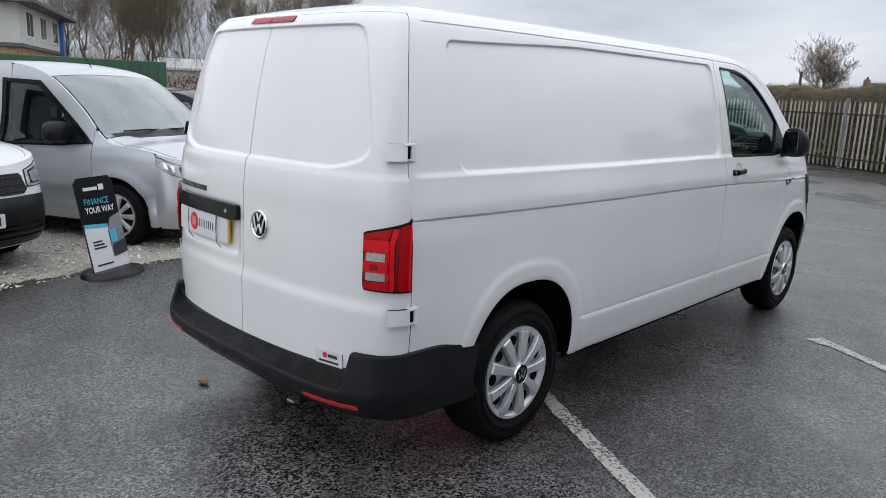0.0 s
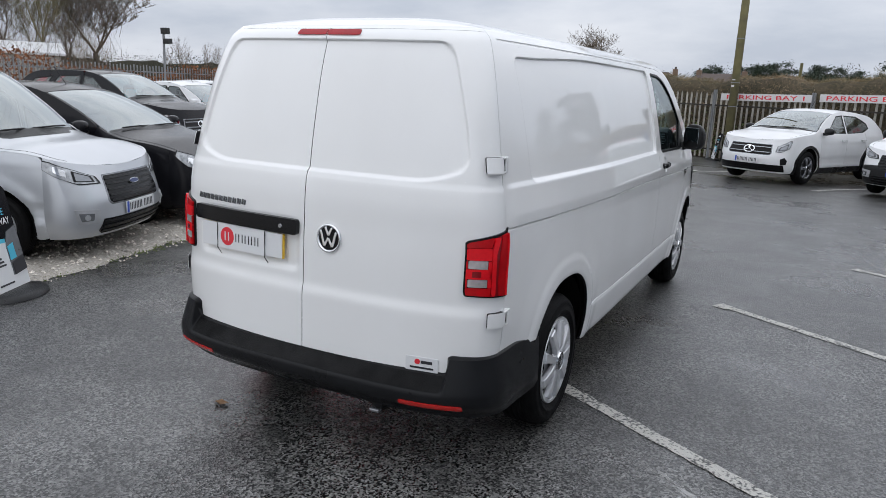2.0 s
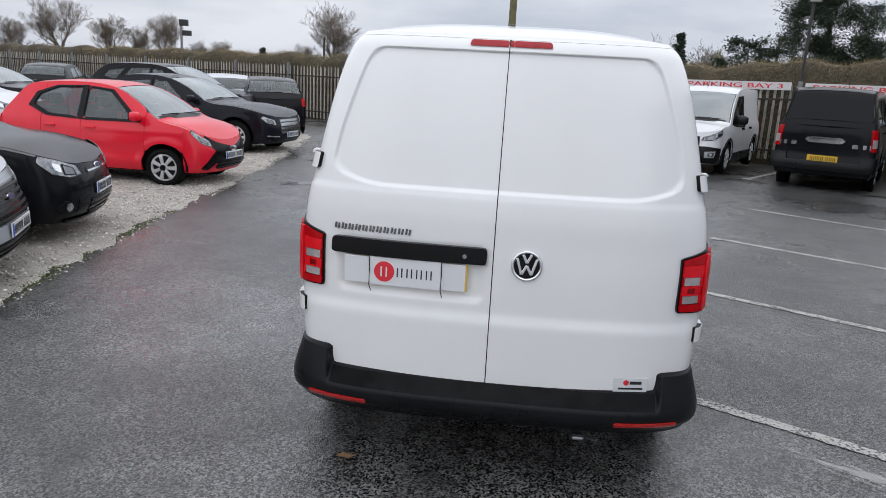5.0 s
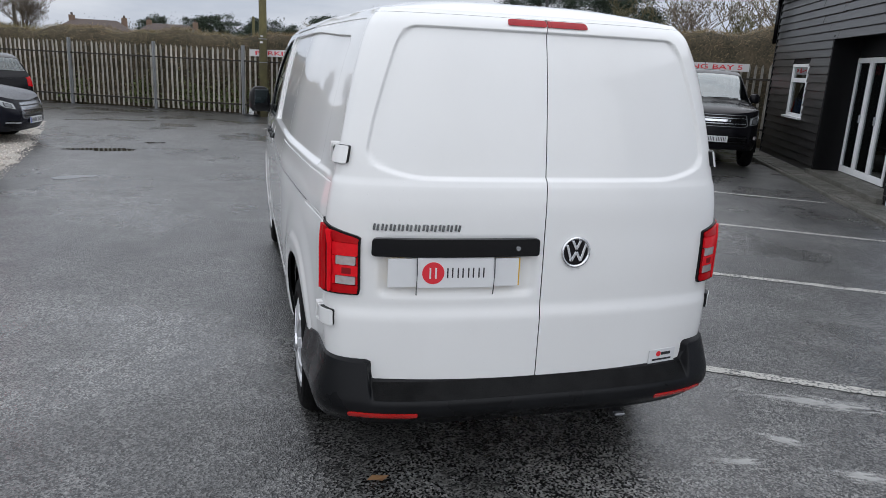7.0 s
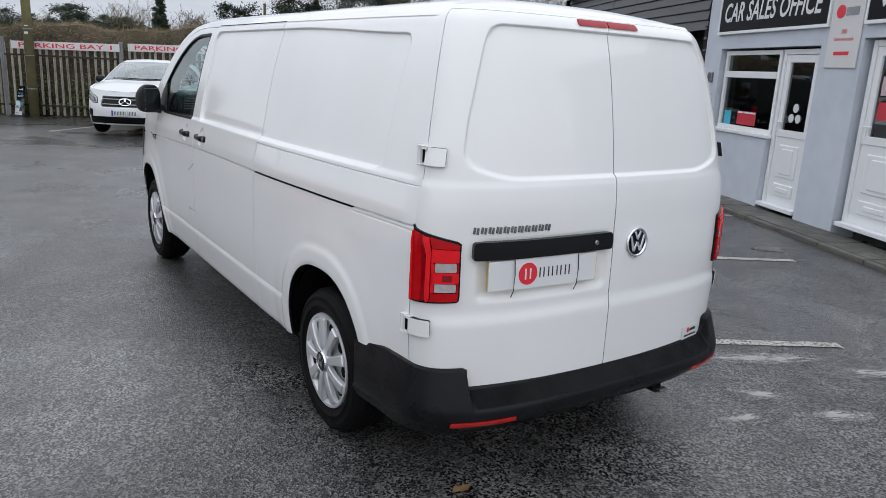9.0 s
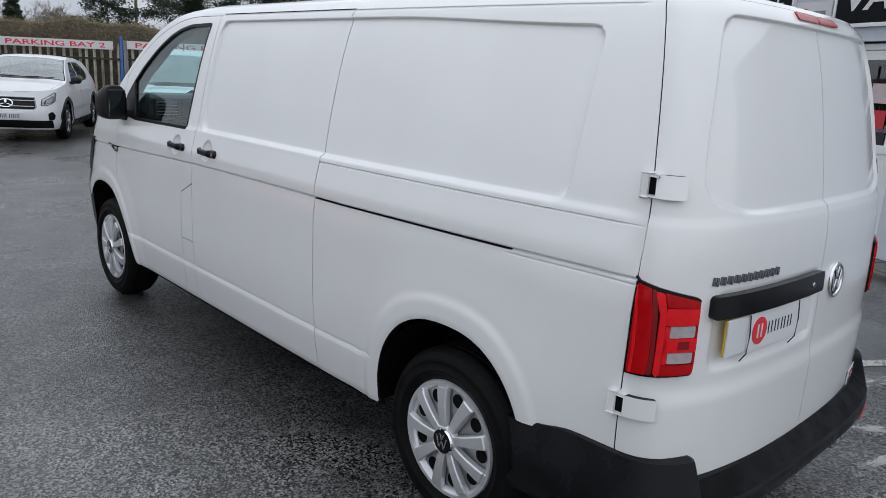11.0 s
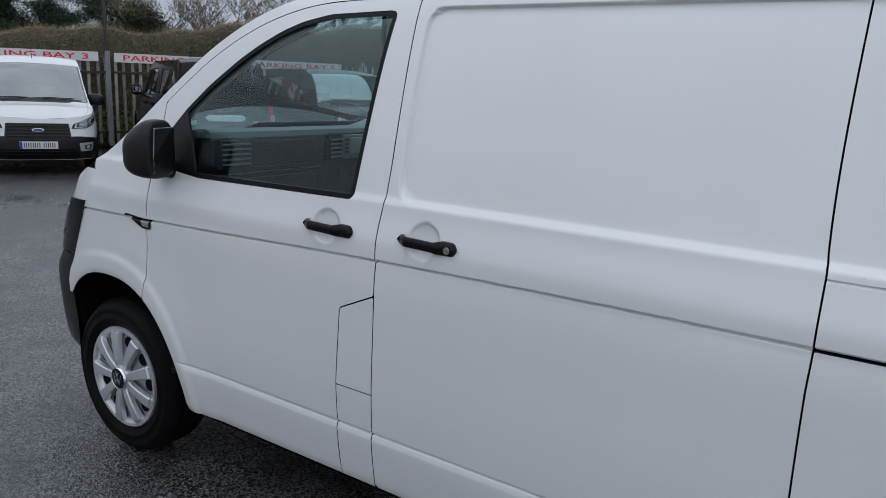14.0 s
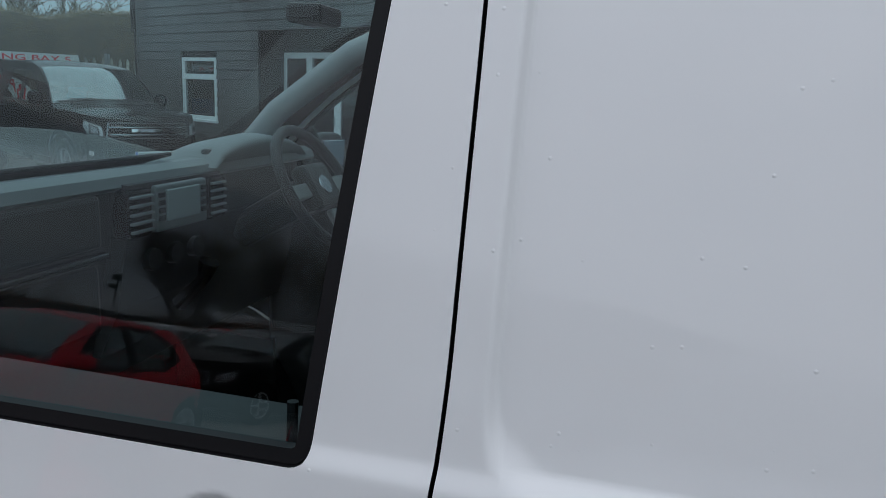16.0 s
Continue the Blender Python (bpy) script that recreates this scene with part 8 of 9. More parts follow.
CONNECT = dict(L=4.42, W=1.83, H=1.81, wb=2.66, fo=0.88, r=0.325, belt=1.05, lean=0.17, category="van", panel_van=True, rear_glass=False, body_handles=False, mir=0.105, mir_w=0.145, mir_d=0.50, mirror_paint=M_BLACK,
               top=[(-0.1, 0.72), (0.0, 0.78), (0.20, 0.90), (0.50, 0.99), (1.02, 1.08), (1.36, 1.38), (1.74, 1.66), (2.1, 1.78), (2.8, 1.81), (3.8, 1.80), (4.25, 1.77), (4.40, 1.68), (4.5, 1.5)],
               ws=(1.02, 1.78), rw=(4.20, 4.41), doors=(1.16, 2.30, 3.10), cap_r=0.14, round_r=4.0,
               windows=[[(1.26, 1.04), (1.60, 1.33), (1.62, 1.00)], [(1.66, 1.00), (1.66, 1.38), (1.94, 1.60), (2.36, 1.62), (2.36, 0.97)]],
               band=[(1.16, 1.03), (1.90, 1.635), (2.42, 1.65), (2.42, 0.955), (1.6, 0.985)],
               front=lamps([(0.33, 0.72), (0.36, 0.79), (0.60, 0.865), (0.90, 0.935), (1.16, 0.965), (1.10, 0.90), (0.84, 0.80), (0.57, 0.725)], [(0.42, 0.755), (0.44, 0.795), (0.60, 0.84), (0.60, 0.765)])
               + [("lamp_inner", [(0.70, 0.80), (0.70, 0.86), (0.86, 0.90), (0.86, 0.845)], M_CHROME, 0.012, "", True)]
               + grille(0.30, 0.535, 0.785, 5, M_GLOSSBLACK, M_BLACK) + grille(0.42, 0.255, 0.40, 3) + oval_badge(0.70, 0.036, 0.024)
               + [("fog_surround", [(0.44, 0.365), (0.42, 0.495), (0.70, 0.51), (0.67, 0.375)], M_STEEL, 0.016, "", True), ("fog_pocket", [(0.50, 0.40), (0.49, 0.465), (0.655, 0.475), (0.63, 0.40)], M_LAMPGREY, 0.021, "", True), ("fog_lamp", oval(0.565, 0.433, 0.032, 0.027), M_STEEL, 0.026, "round fog lamp", True)],
               rear=[("tail_lamp", [(0.80, 0.80), (0.80, 1.20), (0.92, 1.20), (0.92, 0.80)], M_RED, 0.01, "red tail lamp", True)], plate_z=0.47, spokes=9)
CONNECT_WHITE = dict(CONNECT, lower=M_BLACK, clad_z=0.42)
CONNECT_WHITE["front"] = [("lower_bumper", [(-0.97, 0.24), (-0.97, 0.56), (-0.46, 0.60), (0.46, 0.60), (0.97, 0.56), (0.97, 0.24)], M_BLACK, 0.006, "black plastic bumper", False)] + [(a, b, M_BLACK if a == "grille_frame" else c, d + 0.006, e, f) for a, b, c, d, e, f in CONNECT["front"]]
CADDY = dict(CONNECT_WHITE, H=1.80)
CADDY["front"] = [("lower_bumper", [(-0.97, 0.24), (-0.97, 0.62), (-0.44, 0.64), (0.44, 0.64), (0.97, 0.62), (0.97, 0.24)], M_BLACK, 0.006, "black plastic bumper", False)] + lamps([(0.42, 0.70), (0.44, 0.84), (0.74, 0.90), (0.80, 0.86), (0.74, 0.70)], [(0.5, 0.74), (0.5, 0.82), (0.62, 0.84), (0.62, 0.74)]) + [(a, b, c, d + 0.010, e, f) for a, b, c, d, e, f in grille(0.40, 0.66, 0.82, 3, M_GLOSSBLACK, M_LAMPDARK) + grille(0.62, 0.28, 0.42, 3)]
GLA = dict(L=4.42, W=1.80, H=1.52, wb=2.70, fo=0.88, r=0.345, belt=1.02, lean=0.26, lower=M_BLACK, clad_z=0.34, mirror_paint=M_BLACK, wheel_mat=M_LAMPGREY, spokes=5,
           top=[(-0.1, 0.74), (0.0, 0.80), (0.20, 0.92), (0.6, 1.00), (1.18, 1.08), (1.6, 1.30), (2.05, 1.46), (2.5, 1.52), (3.2, 1.49), (3.8, 1.38), (4.15, 1.16), (4.35, 1.0), (4.5, 0.9)],
           ws=(1.18, 2.06), rw=(3.78, 4.15), doors=(1.34, 2.42, 3.30),
           windows=[[(1.62, 1.06), (2.15, 1.42), (2.42, 1.44), (2.42, 1.05)], [(2.48, 1.05), (2.48, 1.44), (3.05, 1.42), (3.45, 1.28), (3.50, 1.16), (3.2, 1.08)]],
           front=lamps([(0.42, 0.66), (0.44, 0.78), (0.74, 0.90), (0.84, 0.90), (0.76, 0.74), (0.55, 0.66)], [(0.5, 0.70), (0.52, 0.76), (0.68, 0.82), (0.66, 0.73)])
           + grille(0.34, 0.60, 0.80, 2, M_GLOSSBLACK, M_LAMPGREY) + [("roundel", oval(0, 0.70, 0.060, 0.075), M_CHROME, 0.020, "chrome roundel", False), ("roundel_field", oval(0, 0.70, 0.048, 0.060), M_GLOSSBLACK, 0.024, "", False), ("roundel_bar", [(-0.006, 0.70), (-0.006, 0.765), (0.006, 0.765), (0.006, 0.70)], M_CHROME, 0.028, "", False), ("roundel_bar", [(0, 0.705), (0.046, 0.665), (0.042, 0.655), (0, 0.695), (-0.042, 0.655), (-0.046, 0.665)], M_CHROME, 0.028, "", False), ("lower_grille", [(-0.72, 0.26), (-0.66, 0.40), (0.66, 0.40), (0.72, 0.26)], M_GLOSSBLACK, 0.006, "", False), ("fog_surround", [(0.58, 0.40), (0.56, 0.52), (0.66, 0.56), (0.74, 0.50), (0.72, 0.42)], M_LAMPDARK, 0.008, "", True)],
           rear=[("tail_lamp", [(0.5, 0.86), (0.5, 0.98), (0.9, 1.02), (0.9, 0.86)], M_RED, 0.01, "red tail lamp", True)], plate_z=0.475)
PICKUP = dict(L=5.34, W=1.86, H=1.83, wb=3.22, fo=0.90, r=0.385, belt=1.22, lean=0.20, floor=0.36, lower=M_BLACK, clad_z=0.46, category="pickup truck", rear_glass=M_GLOSSBLACK, wheel_mat=M_LAMPGREY, spokes=6, cap_r=0.12, round_r=4.5, mir=0.10,
              top=[(-0.1, 0.92), (0.0, 1.00), (0.20, 1.10), (0.7, 1.16), (1.30, 1.22), (1.72, 1.55), (2.05, 1.74), (2.6, 1.83), (3.4, 1.83), (4.7, 1.81), (5.05, 1.77), (5.24, 1.35), (5.30, 1.20), (5.4, 1.1)],
              ws=(1.32, 2.06), rw=(5.04, 5.26), doors=(1.50, 2.55, 3.48),
              windows=[[(1.76, 1.24), (2.20, 1.68), (2.52, 1.71), (2.52, 1.23)], [(2.60, 1.23), (2.60, 1.71), (3.10, 1.71), (3.32, 1.26)], [(3.66, 1.27), (3.55, 1.70), (4.85, 1.69), (5.02, 1.27)]],
              nose=[(0.36, -0.10), (0.6, 0.0), (0.85, -0.01), (1.1, -0.10), (1.4, -0.3)], tail=[(0.36, -0.06), (0.55, 0.0), (0.72, -0.03), (1.2, -0.04), (1.8, -0.3)],
              front=lamps([(0.48, 0.84), (0.50, 0.98), (0.82, 1.06), (0.88, 0.98), (0.74, 0.86)], [(0.56, 0.88), (0.58, 0.96), (0.70, 0.99), (0.70, 0.89)])
              + grille(0.44, 0.82, 1.02, 2, M_GLOSSBLACK, M_CHROME_DULL) + grille(0.50, 0.48, 0.66, 2) + [("fog_lamp", [(0.66, 0.58), (0.66, 0.64), (0.74, 0.65), (0.75, 0.59)], M_CLEAR, 0.012, "", True), ("lettering_bar", [(-0.16, 0.905), (-0.16, 0.945), (0.16, 0.945), (0.16, 0.905)], M_CHROME, 0.022, "", False)],
              rear=[("tail_lamp", [(0.56, 0.84), (0.56, 1.20), (0.95, 1.20), (0.95, 0.84)], M_RED, 0.012, "red tail lamp", True), ("lamp_cell", [(0.60, 0.90), (0.60, 1.04), (0.90, 1.04), (0.90, 0.90)], M_CLEAR, 0.018, "", True),
                    ("step_bumper", [(-0.95, 0.46), (-0.95, 0.74), (-0.3, 0.74), (-0.28, 0.62), (0.28, 0.62), (0.3, 0.74), (0.95, 0.74), (0.95, 0.46)], M_BLACK, 0.05, "black rear step bumper", False),
                    ("tailgate_handle", [(-0.12, 1.08), (-0.12, 1.14), (0.12, 1.14), (0.12, 1.08)], M_GLOSSBLACK, 0.014, "", False), ("badge", [(-0.08, 0.98), (-0.05, 1.03), (0.05, 1.03), (0.08, 0.98), (0.05, 0.93), (-0.05, 0.93)], M_CHROME, 0.016, "", False)]
              + [("letter_bar", [(x, 0.87), (x, 0.94), (x + 0.085, 0.94), (x + 0.085, 0.87)], M_CHROME_DULL, 0.01, "", False) for x in (-0.62, -0.44, -0.26, 0.16, 0.34, 0.52)], plate_z=0.58, plate_rear_z=0.66)
SALOON = dict(L=4.96, W=1.88, H=1.46, wb=2.91, fo=0.84, r=0.335, belt=0.96, lean=0.29, wheel_mat=M_HUBCAP, spokes=10,
              top=[(-0.1, 0.66), (0.0, 0.70), (0.25, 0.82), (0.8, 0.93), (1.50, 1.00), (1.95, 1.24), (2.4, 1.40), (2.85, 1.46), (3.4, 1.43), (3.95, 1.26), (4.35, 1.06), (4.8, 1.02), (4.93, 0.97), (5.0, 0.9)],
              ws=(1.50, 2.42), rw=(3.55, 4.32), doors=(1.66, 2.80, 3.66),
              windows=[[(1.98, 0.99), (2.48, 1.365), (2.78, 1.385), (2.78, 0.98)], [(2.84, 0.98), (2.84, 1.385), (3.35, 1.35), (3.85, 1.16), (3.95, 1.06), (3.7, 0.99)]],
              front=lamps([(0.40, 0.60), (0.42, 0.70), (0.76, 0.78), (0.84, 0.74), (0.66, 0.64)], [(0.48, 0.64), (0.50, 0.69), (0.64, 0.72), (0.62, 0.66)])
              + grille(0.28, 0.44, 0.70, 3, M_CHROME_DULL) + [("lower_intake", [(0.36, 0.28), (0.34, 0.40), (0.66, 0.42), (0.72, 0.32)], M_GLOSSBLACK, 0.006, "", True), ("chrome_blade", [(0.34, 0.36), (0.34, 0.38), (0.68, 0.40), (0.70, 0.375)], M_CHROME, 0.014, "", True)],
              rear=[("tail_lamp", [(0.5, 0.80), (0.5, 0.92), (0.9, 0.96), (0.9, 0.80)], M_RED, 0.01, "red tail lamp", True)], plate_z=0.40)
SUV = dict(GLA, L=4.41, W=1.82, H=1.66, r=0.34, belt=1.08, lean=0.24,
           top=[(-0.1, 0.80), (0.0, 0.86), (0.20, 0.98), (0.6, 1.06), (1.15, 1.14), (1.55, 1.38), (2.0, 1.58), (2.5, 1.66), (3.2, 1.65), (3.85, 1.56), (4.2, 1.28), (4.38, 1.05), (4.5, 0.95)],
           windows=[[(1.60, 1.12), (2.15, 1.54), (2.42, 1.57), (2.42, 1.11)], [(2.48, 1.11), (2.48, 1.57), (3.05, 1.55), (3.35, 1.20), (3.2, 1.13)], [(3.45, 1.22), (3.20, 1.54), (3.70, 1.48), (3.85, 1.30)]], mirror_paint=M_GREY_CAR, wheel_mat=M_HUBCAP, spokes=5)


def facing(x, y, degrees, L):
    """The pose of a car whose nose's middle stands at x, y and which faces that way (0: along +x)."""
    a = radians(degrees)
    return pose(x - math.cos(a) * L / 2, y - math.sin(a) * L / 2, ground_z(x, y), 0, 0, degrees - 90)


BACK = 270 - 27.0
make_car("delivery_van", "silver compact delivery van on the gravel strip", M_SILVER_CAR, CONNECT, facing(-3.77, 1.40, 23, 4.42) @ Matrix.Diagonal((1, 1, 0.96, 1)), card=0.35)
make_car("delivery_van", "white compact delivery van with black lower bumper", M_WHITE_CAR, CADDY, facing(-3.50, -1.12, 19, 4.42))
make_car("hatchback", "black five-door hatchback with round fog lamps on gravel", M_BLACK_CAR, FOCUS, facing(-4.12, 3.14, 17, 4.36))
make_car("hatchback", "bright red small hatchback with black nose mask", M_RED_CAR, AYGO, facing(-4.20, 6.72, -4, 3.46) @ Matrix.Diagonal((1, 1, 0.955, 1)), card=0.25)
make_car("saloon_car", "black executive saloon with chrome grille on gravel", M_NAVY_CAR, SALOON, facing(-4.72, 11.15, -7, 4.96), card=0.3)
make_car("crossover", "white crossover with black grille parked before the fence", M_WHITE_CAR, GLA, facing(0.62, 13.15, BACK, 4.42))
make_car("delivery_van", "white compact delivery van with black bumper before the fence", M_WHITE_CAR, CONNECT_WHITE, facing(3.33, 12.10, BACK, 4.42))
make_car("pickup_truck", "dark grey pickup with canopy, nose to the fence", M_GREY_CAR, PICKUP, facing(6.05 + 0.45 * 4.62, 11.25 + 0.89 * 4.62, 63.0, 5.34) @ Matrix.Diagonal((1, 1, 1.09, 1)), plate="rear", res=0.04)
make_car("pickup_truck", "black pickup with chrome grille beside the black building", M_BLACK_CAR, PICKUP, facing(7.40, 8.45, BACK, 5.34), card=0.3, res=0.04)
# second row on the gravel, seen over the first
make_car("sport_utility", "grey sport utility car behind the first row", M_GREY_CAR, SUV, facing(-9.3, 7.7, 8, 4.41), card=0.3, res=0.05)
make_car("hatchback", "white hatchback behind the red car", M_WHITE_CAR, FOCUS, facing(-9.9, 10.3, 4, 4.36), card=0.3, res=0.05)
make_car("saloon_car", "dark grey saloon with chrome window line", M_GREY_CAR, SALOON, facing(-11.0, 13.6, 2, 4.96), res=0.05)
make_car("hatchback", "dark hatchback seen from behind", M_BLACK_CAR, FOCUS, facing(-17.6, 23.6, 110, 4.36), plate="rear", res=0.06)
make_car("hatchback", "dark blue hatchback among the back row", M_NAVY_CAR, FOCUS, facing(-12.6, 21.5, 112, 4.36), plate="rear", res=0.06)
make_car("hatchback", "pale silver hatchback with red lamps in the back row", M_LIGHTGREY_CAR, FOCUS, facing(-9.9, 19.9, 115, 4.36), plate="rear", res=0.06)
make_car("hatchback", "black hatchback beside the saloon", M_BLACK_CAR, FOCUS, facing(-8.3, 19.3, 114, 4.36), plate="rear", res=0.06)
make_car("crossover", "red crossover in the far row", M_RED_CAR, SUV, facing(-15.5, 12.4, 10, 4.41), res=0.06)
make_car("estate_car", "white estate car in the far row", M_WHITE_CAR, FOCUS, facing(-16.5, 17.5, 5, 4.36), res=0.06)
make_car("hatchback", "grey hatchback beside the far fence", M_GREY_CAR, FOCUS, facing(-9.5, 4.6, 8, 4.36), res=0.06)
make_car("estate_car", "black estate car at the edge of the row", M_BLACK_CAR, SUV, facing(-6.9, 14.6, -8, 4.41), res=0.05)

# finance board on a round foot
stand = empty("display_board")
tagged(stand, "black and white advertising board reading FINANCE YOUR WAY", "board")
sm_ = pose(-3.27, -0.18, 0, 0, 0, 116) @ Matrix.Scale(0.88, 4)
part("foot", lathe([(0.0001, 0.05), (0.20, 0.05), (0.27, 0.035), (0.285, 0.0)], "z", 36), M_BLACK, stand, "round black rubber foot", smooth=True).matrix_basis = sm_ @ Matrix.Translation((0, 0, 0.003)) @ Matrix.Diagonal((1.15, 0.85, 1, 1))
bl = sm_ @ pose(0, 0, 0.05, -12, 0, 0)


def board_face(name, pts, mat, y0, label=""):
    part(name, prism(pts, 0.004, bl @ Matrix.Translation((0, y0, 0))), mat, stand, label)


part("panel", prism([(-0.23, 0.0), (-0.235, 0.84), (-0.19, 0.885), (0.19, 0.885), (0.235, 0.84), (0.23, 0.0)], 0.014, bl), M_INK, stand)
board_face("black_field", [(-0.232, 0.40), (-0.234, 0.838), (-0.19, 0.882), (0.19, 0.882), (0.234, 0.838), (0.232, 0.40)], M_SIGNBLACK, -0.006)
board_face("white_field", [(-0.229, 0.004), (-0.231, 0.42), (0.05, 0.395), (0.05, 0.004)], M_WHITE, -0.007)
board_face("white_field", [(0.05, 0.004), (0.05, 0.395), (0.231, 0.40), (0.229, 0.004)], M_WHITE, -0.007)
board_face("blue_stripe", [(-0.231, 0.42), (-0.231, 0.455), (0.05, 0.43), (0.05, 0.395)], M_CYAN, -0.010)
board_face("car_picture", [(0.045, 0.11), (0.04, 0.36), (0.09, 0.48), (0.231, 0.52), (0.230, 0.13)], M_LAMPGREY, -0.011, "printed picture of a car")
board_face("car_picture_dark", [(0.06, 0.11), (0.06, 0.22), (0.22, 0.26), (0.228, 0.13)], M_INK, -0.016)
board_face("car_picture_blue", [(0.05, 0.24), (0.05, 0.36), (0.13, 0.38), (0.13, 0.25)], M_CYAN, -0.0165)
board_face("logo_bar", [(-0.15, 0.76), (-0.15, 0.79), (0.02, 0.79), (0.02, 0.76)], M_WHITE, -0.011)
board_face("logo_block", [(0.04, 0.755), (0.04, 0.81), (0.10, 0.81), (0.10, 0.755)], M_WHITE, -0.011)
lettering("lettering", "FINANCE", 0.060, M_CYAN, stand, bl @ Matrix.Translation((-0.02, -0.0085, 0.655)), width=0.30)
lettering("lettering", "YOUR WAY", 0.060, M_WHITE, stand, bl @ Matrix.Translation((0.0, -0.0085, 0.575)), width=0.36, bold=0.02)
for k in range(3):
    board_face("print_bar", [(-0.17, 0.27 - 0.03 * k), (-0.17, 0.285 - 0.03 * k), (-0.06 + 0.02 * k, 0.285 - 0.03 * k), (-0.06 + 0.02 * k, 0.27 - 0.03 * k)], M_INK, -0.012)
board_face("print_bar", [(-0.17, 0.05), (-0.17, 0.064), (0.02, 0.064), (0.02, 0.05)], M_INK, -0.012)
bx, by = fence_at(0.10, -0.34)
second = copy_thing(stand, pose(bx, by, ground_z(bx, by), 0, 0, FENCE_TURN - 116 - 42) @ Matrix.Translation((3.27, 0.18, 0)))
tagged(second, "second black and white advertising board leaning by the fence", "board")


# ---- trees, far hedges and buildings ----
def bare_tree(seed, height, spread, levels=5, fan=3, upright=0.5, thin=0.011, base_r=None, low=0.22):
    """Branches of a leafless tree: verts and faces of the trunk and of the crown, standing at the origin."""
    r = random.Random(seed)
    trunk, crown = ([], []), ([], [])

    def limb(p, q, r0, r1, store, sides):
        v, f = store
        d = (q - p).normalized()
        a = d.cross(Vector((0.3, 0.7, 0.2)))
        a = a.normalized() if a.length > 1e-3 else Vector((1, 0, 0))
        b = d.cross(a)
        o = len(v)
        for c, rr in ((p, r0), (q, r1)):
            for k in range(sides):
                t = 2 * math.pi * k / sides
                e = c + rr * (math.cos(t) * a + math.sin(t) * b)
                v.append((e.x, e.y, e.z))
        for k in range(sides):
            f.append((o + k, o + (k + 1) % sides, o + sides + (k + 1) % sides, o + sides + k))

    def spike(p, q, rad):
        v, f = crown
        side = (q - p).cross(Vector((r.uniform(-1, 1), r.uniform(-1, 1), 0.3))).normalized() * rad
        o = len(v)
        v.extend(((p + side)[:], (p - side)[:], q[:]))
        f.append((o, o + 1, o + 2))

    def grow(p, d, length, rad, level):
        n = 4 if level < 2 else 3 if level < 4 else 2
        fine = level >= 4
        for i in range(n):
            d = (d + Vector((r.gauss(0, 0.15), r.gauss(0, 0.15), r.gauss(0.05, 0.10)))).normalized()
            q = p + d * (length / n)
            r1 = rad * (0.86 if level < 2 else 0.78)
            if fine:
                spike(p, q + d * (length / n) * 0.25, rad)
            else:
                limb(p, q, rad, r1, trunk if level == 0 else crown, 7 if level == 0 else 4 if level < 3 else 3)
            p, rad = q, r1
            if 1 <= level < levels and i < n - 1:
                side = Vector((r.gauss(0, 1), r.gauss(0, 1), r.uniform(0.0, 0.9))).normalized()
                grow(p, (d * 0.55 + side * 0.75).normalized(), length * r.uniform(0.45, 0.68), max(thin, rad * 0.52), level + 1)
        if level < levels:
            for k in range(fan):
                a = 2 * math.pi * (k + r.random()) / fan
                out = Vector((math.cos(a), math.sin(a), 0)) * spread
                nd = (d * (0.6 + upright) + out + Vector((0, 0, upright * 0.6))).normalized()
                grow(p, nd, length * r.uniform(0.60, 0.82), max(thin, rad * r.uniform(0.5, 0.66)), level + 1)

    grow(Vector((0, 0, -0.2)), Vector((0, 0, 1)), height * low, base_r or height * 0.0135, 0)
    top = max(p[2] for p in crown[0])
    k = height / top
    for store in (trunk, crown):
        store[0][:] = [(x * k, y * k, z * k) for x, y, z in store[0]]
    return trunk, crown


TREES = {}


def tree(x, y, label, seed, height, spread=0.75, mat=None, levels=5, fan=3, upright=0.5, low=0.22, z=-0.1, name="bare_tree", thin=0.0095):
    """A leafless tree; trees of one habit share three sets of branches."""
    t = empty(name, pose(x, y, z, 0, 0, seed * 77 % 360))
    tagged(t, label, "tree")
    mat = mat or M_TWIGFAR
    key = (thin, round(spread, 1), levels, fan, round(upright, 1), seed % 3, mat.name)
    if key not in TREES:
        tr, cr = bare_tree(seed, 10.0, spread, levels, fan, upright, thin, low=low)
        a, b = from_arrays("trunk", *tr, M_BARK, t), from_arrays("crown", *cr, mat, t, smooth=False)
        TREES[key] = (a.data, b.data)
    else:
        a, b = [put(nm, me, None, t) for nm, me in zip(("trunk", "crown"), TREES[key])]
    k = height / 10.0
    for ob in (a, b):
        ob.scale = (k, k, k)
    return t


def polar(deg, dist, x0=0.5, y0=-3.2):
    return x0 + dist * math.cos(radians(deg)), y0 + dist * math.sin(radians(deg))


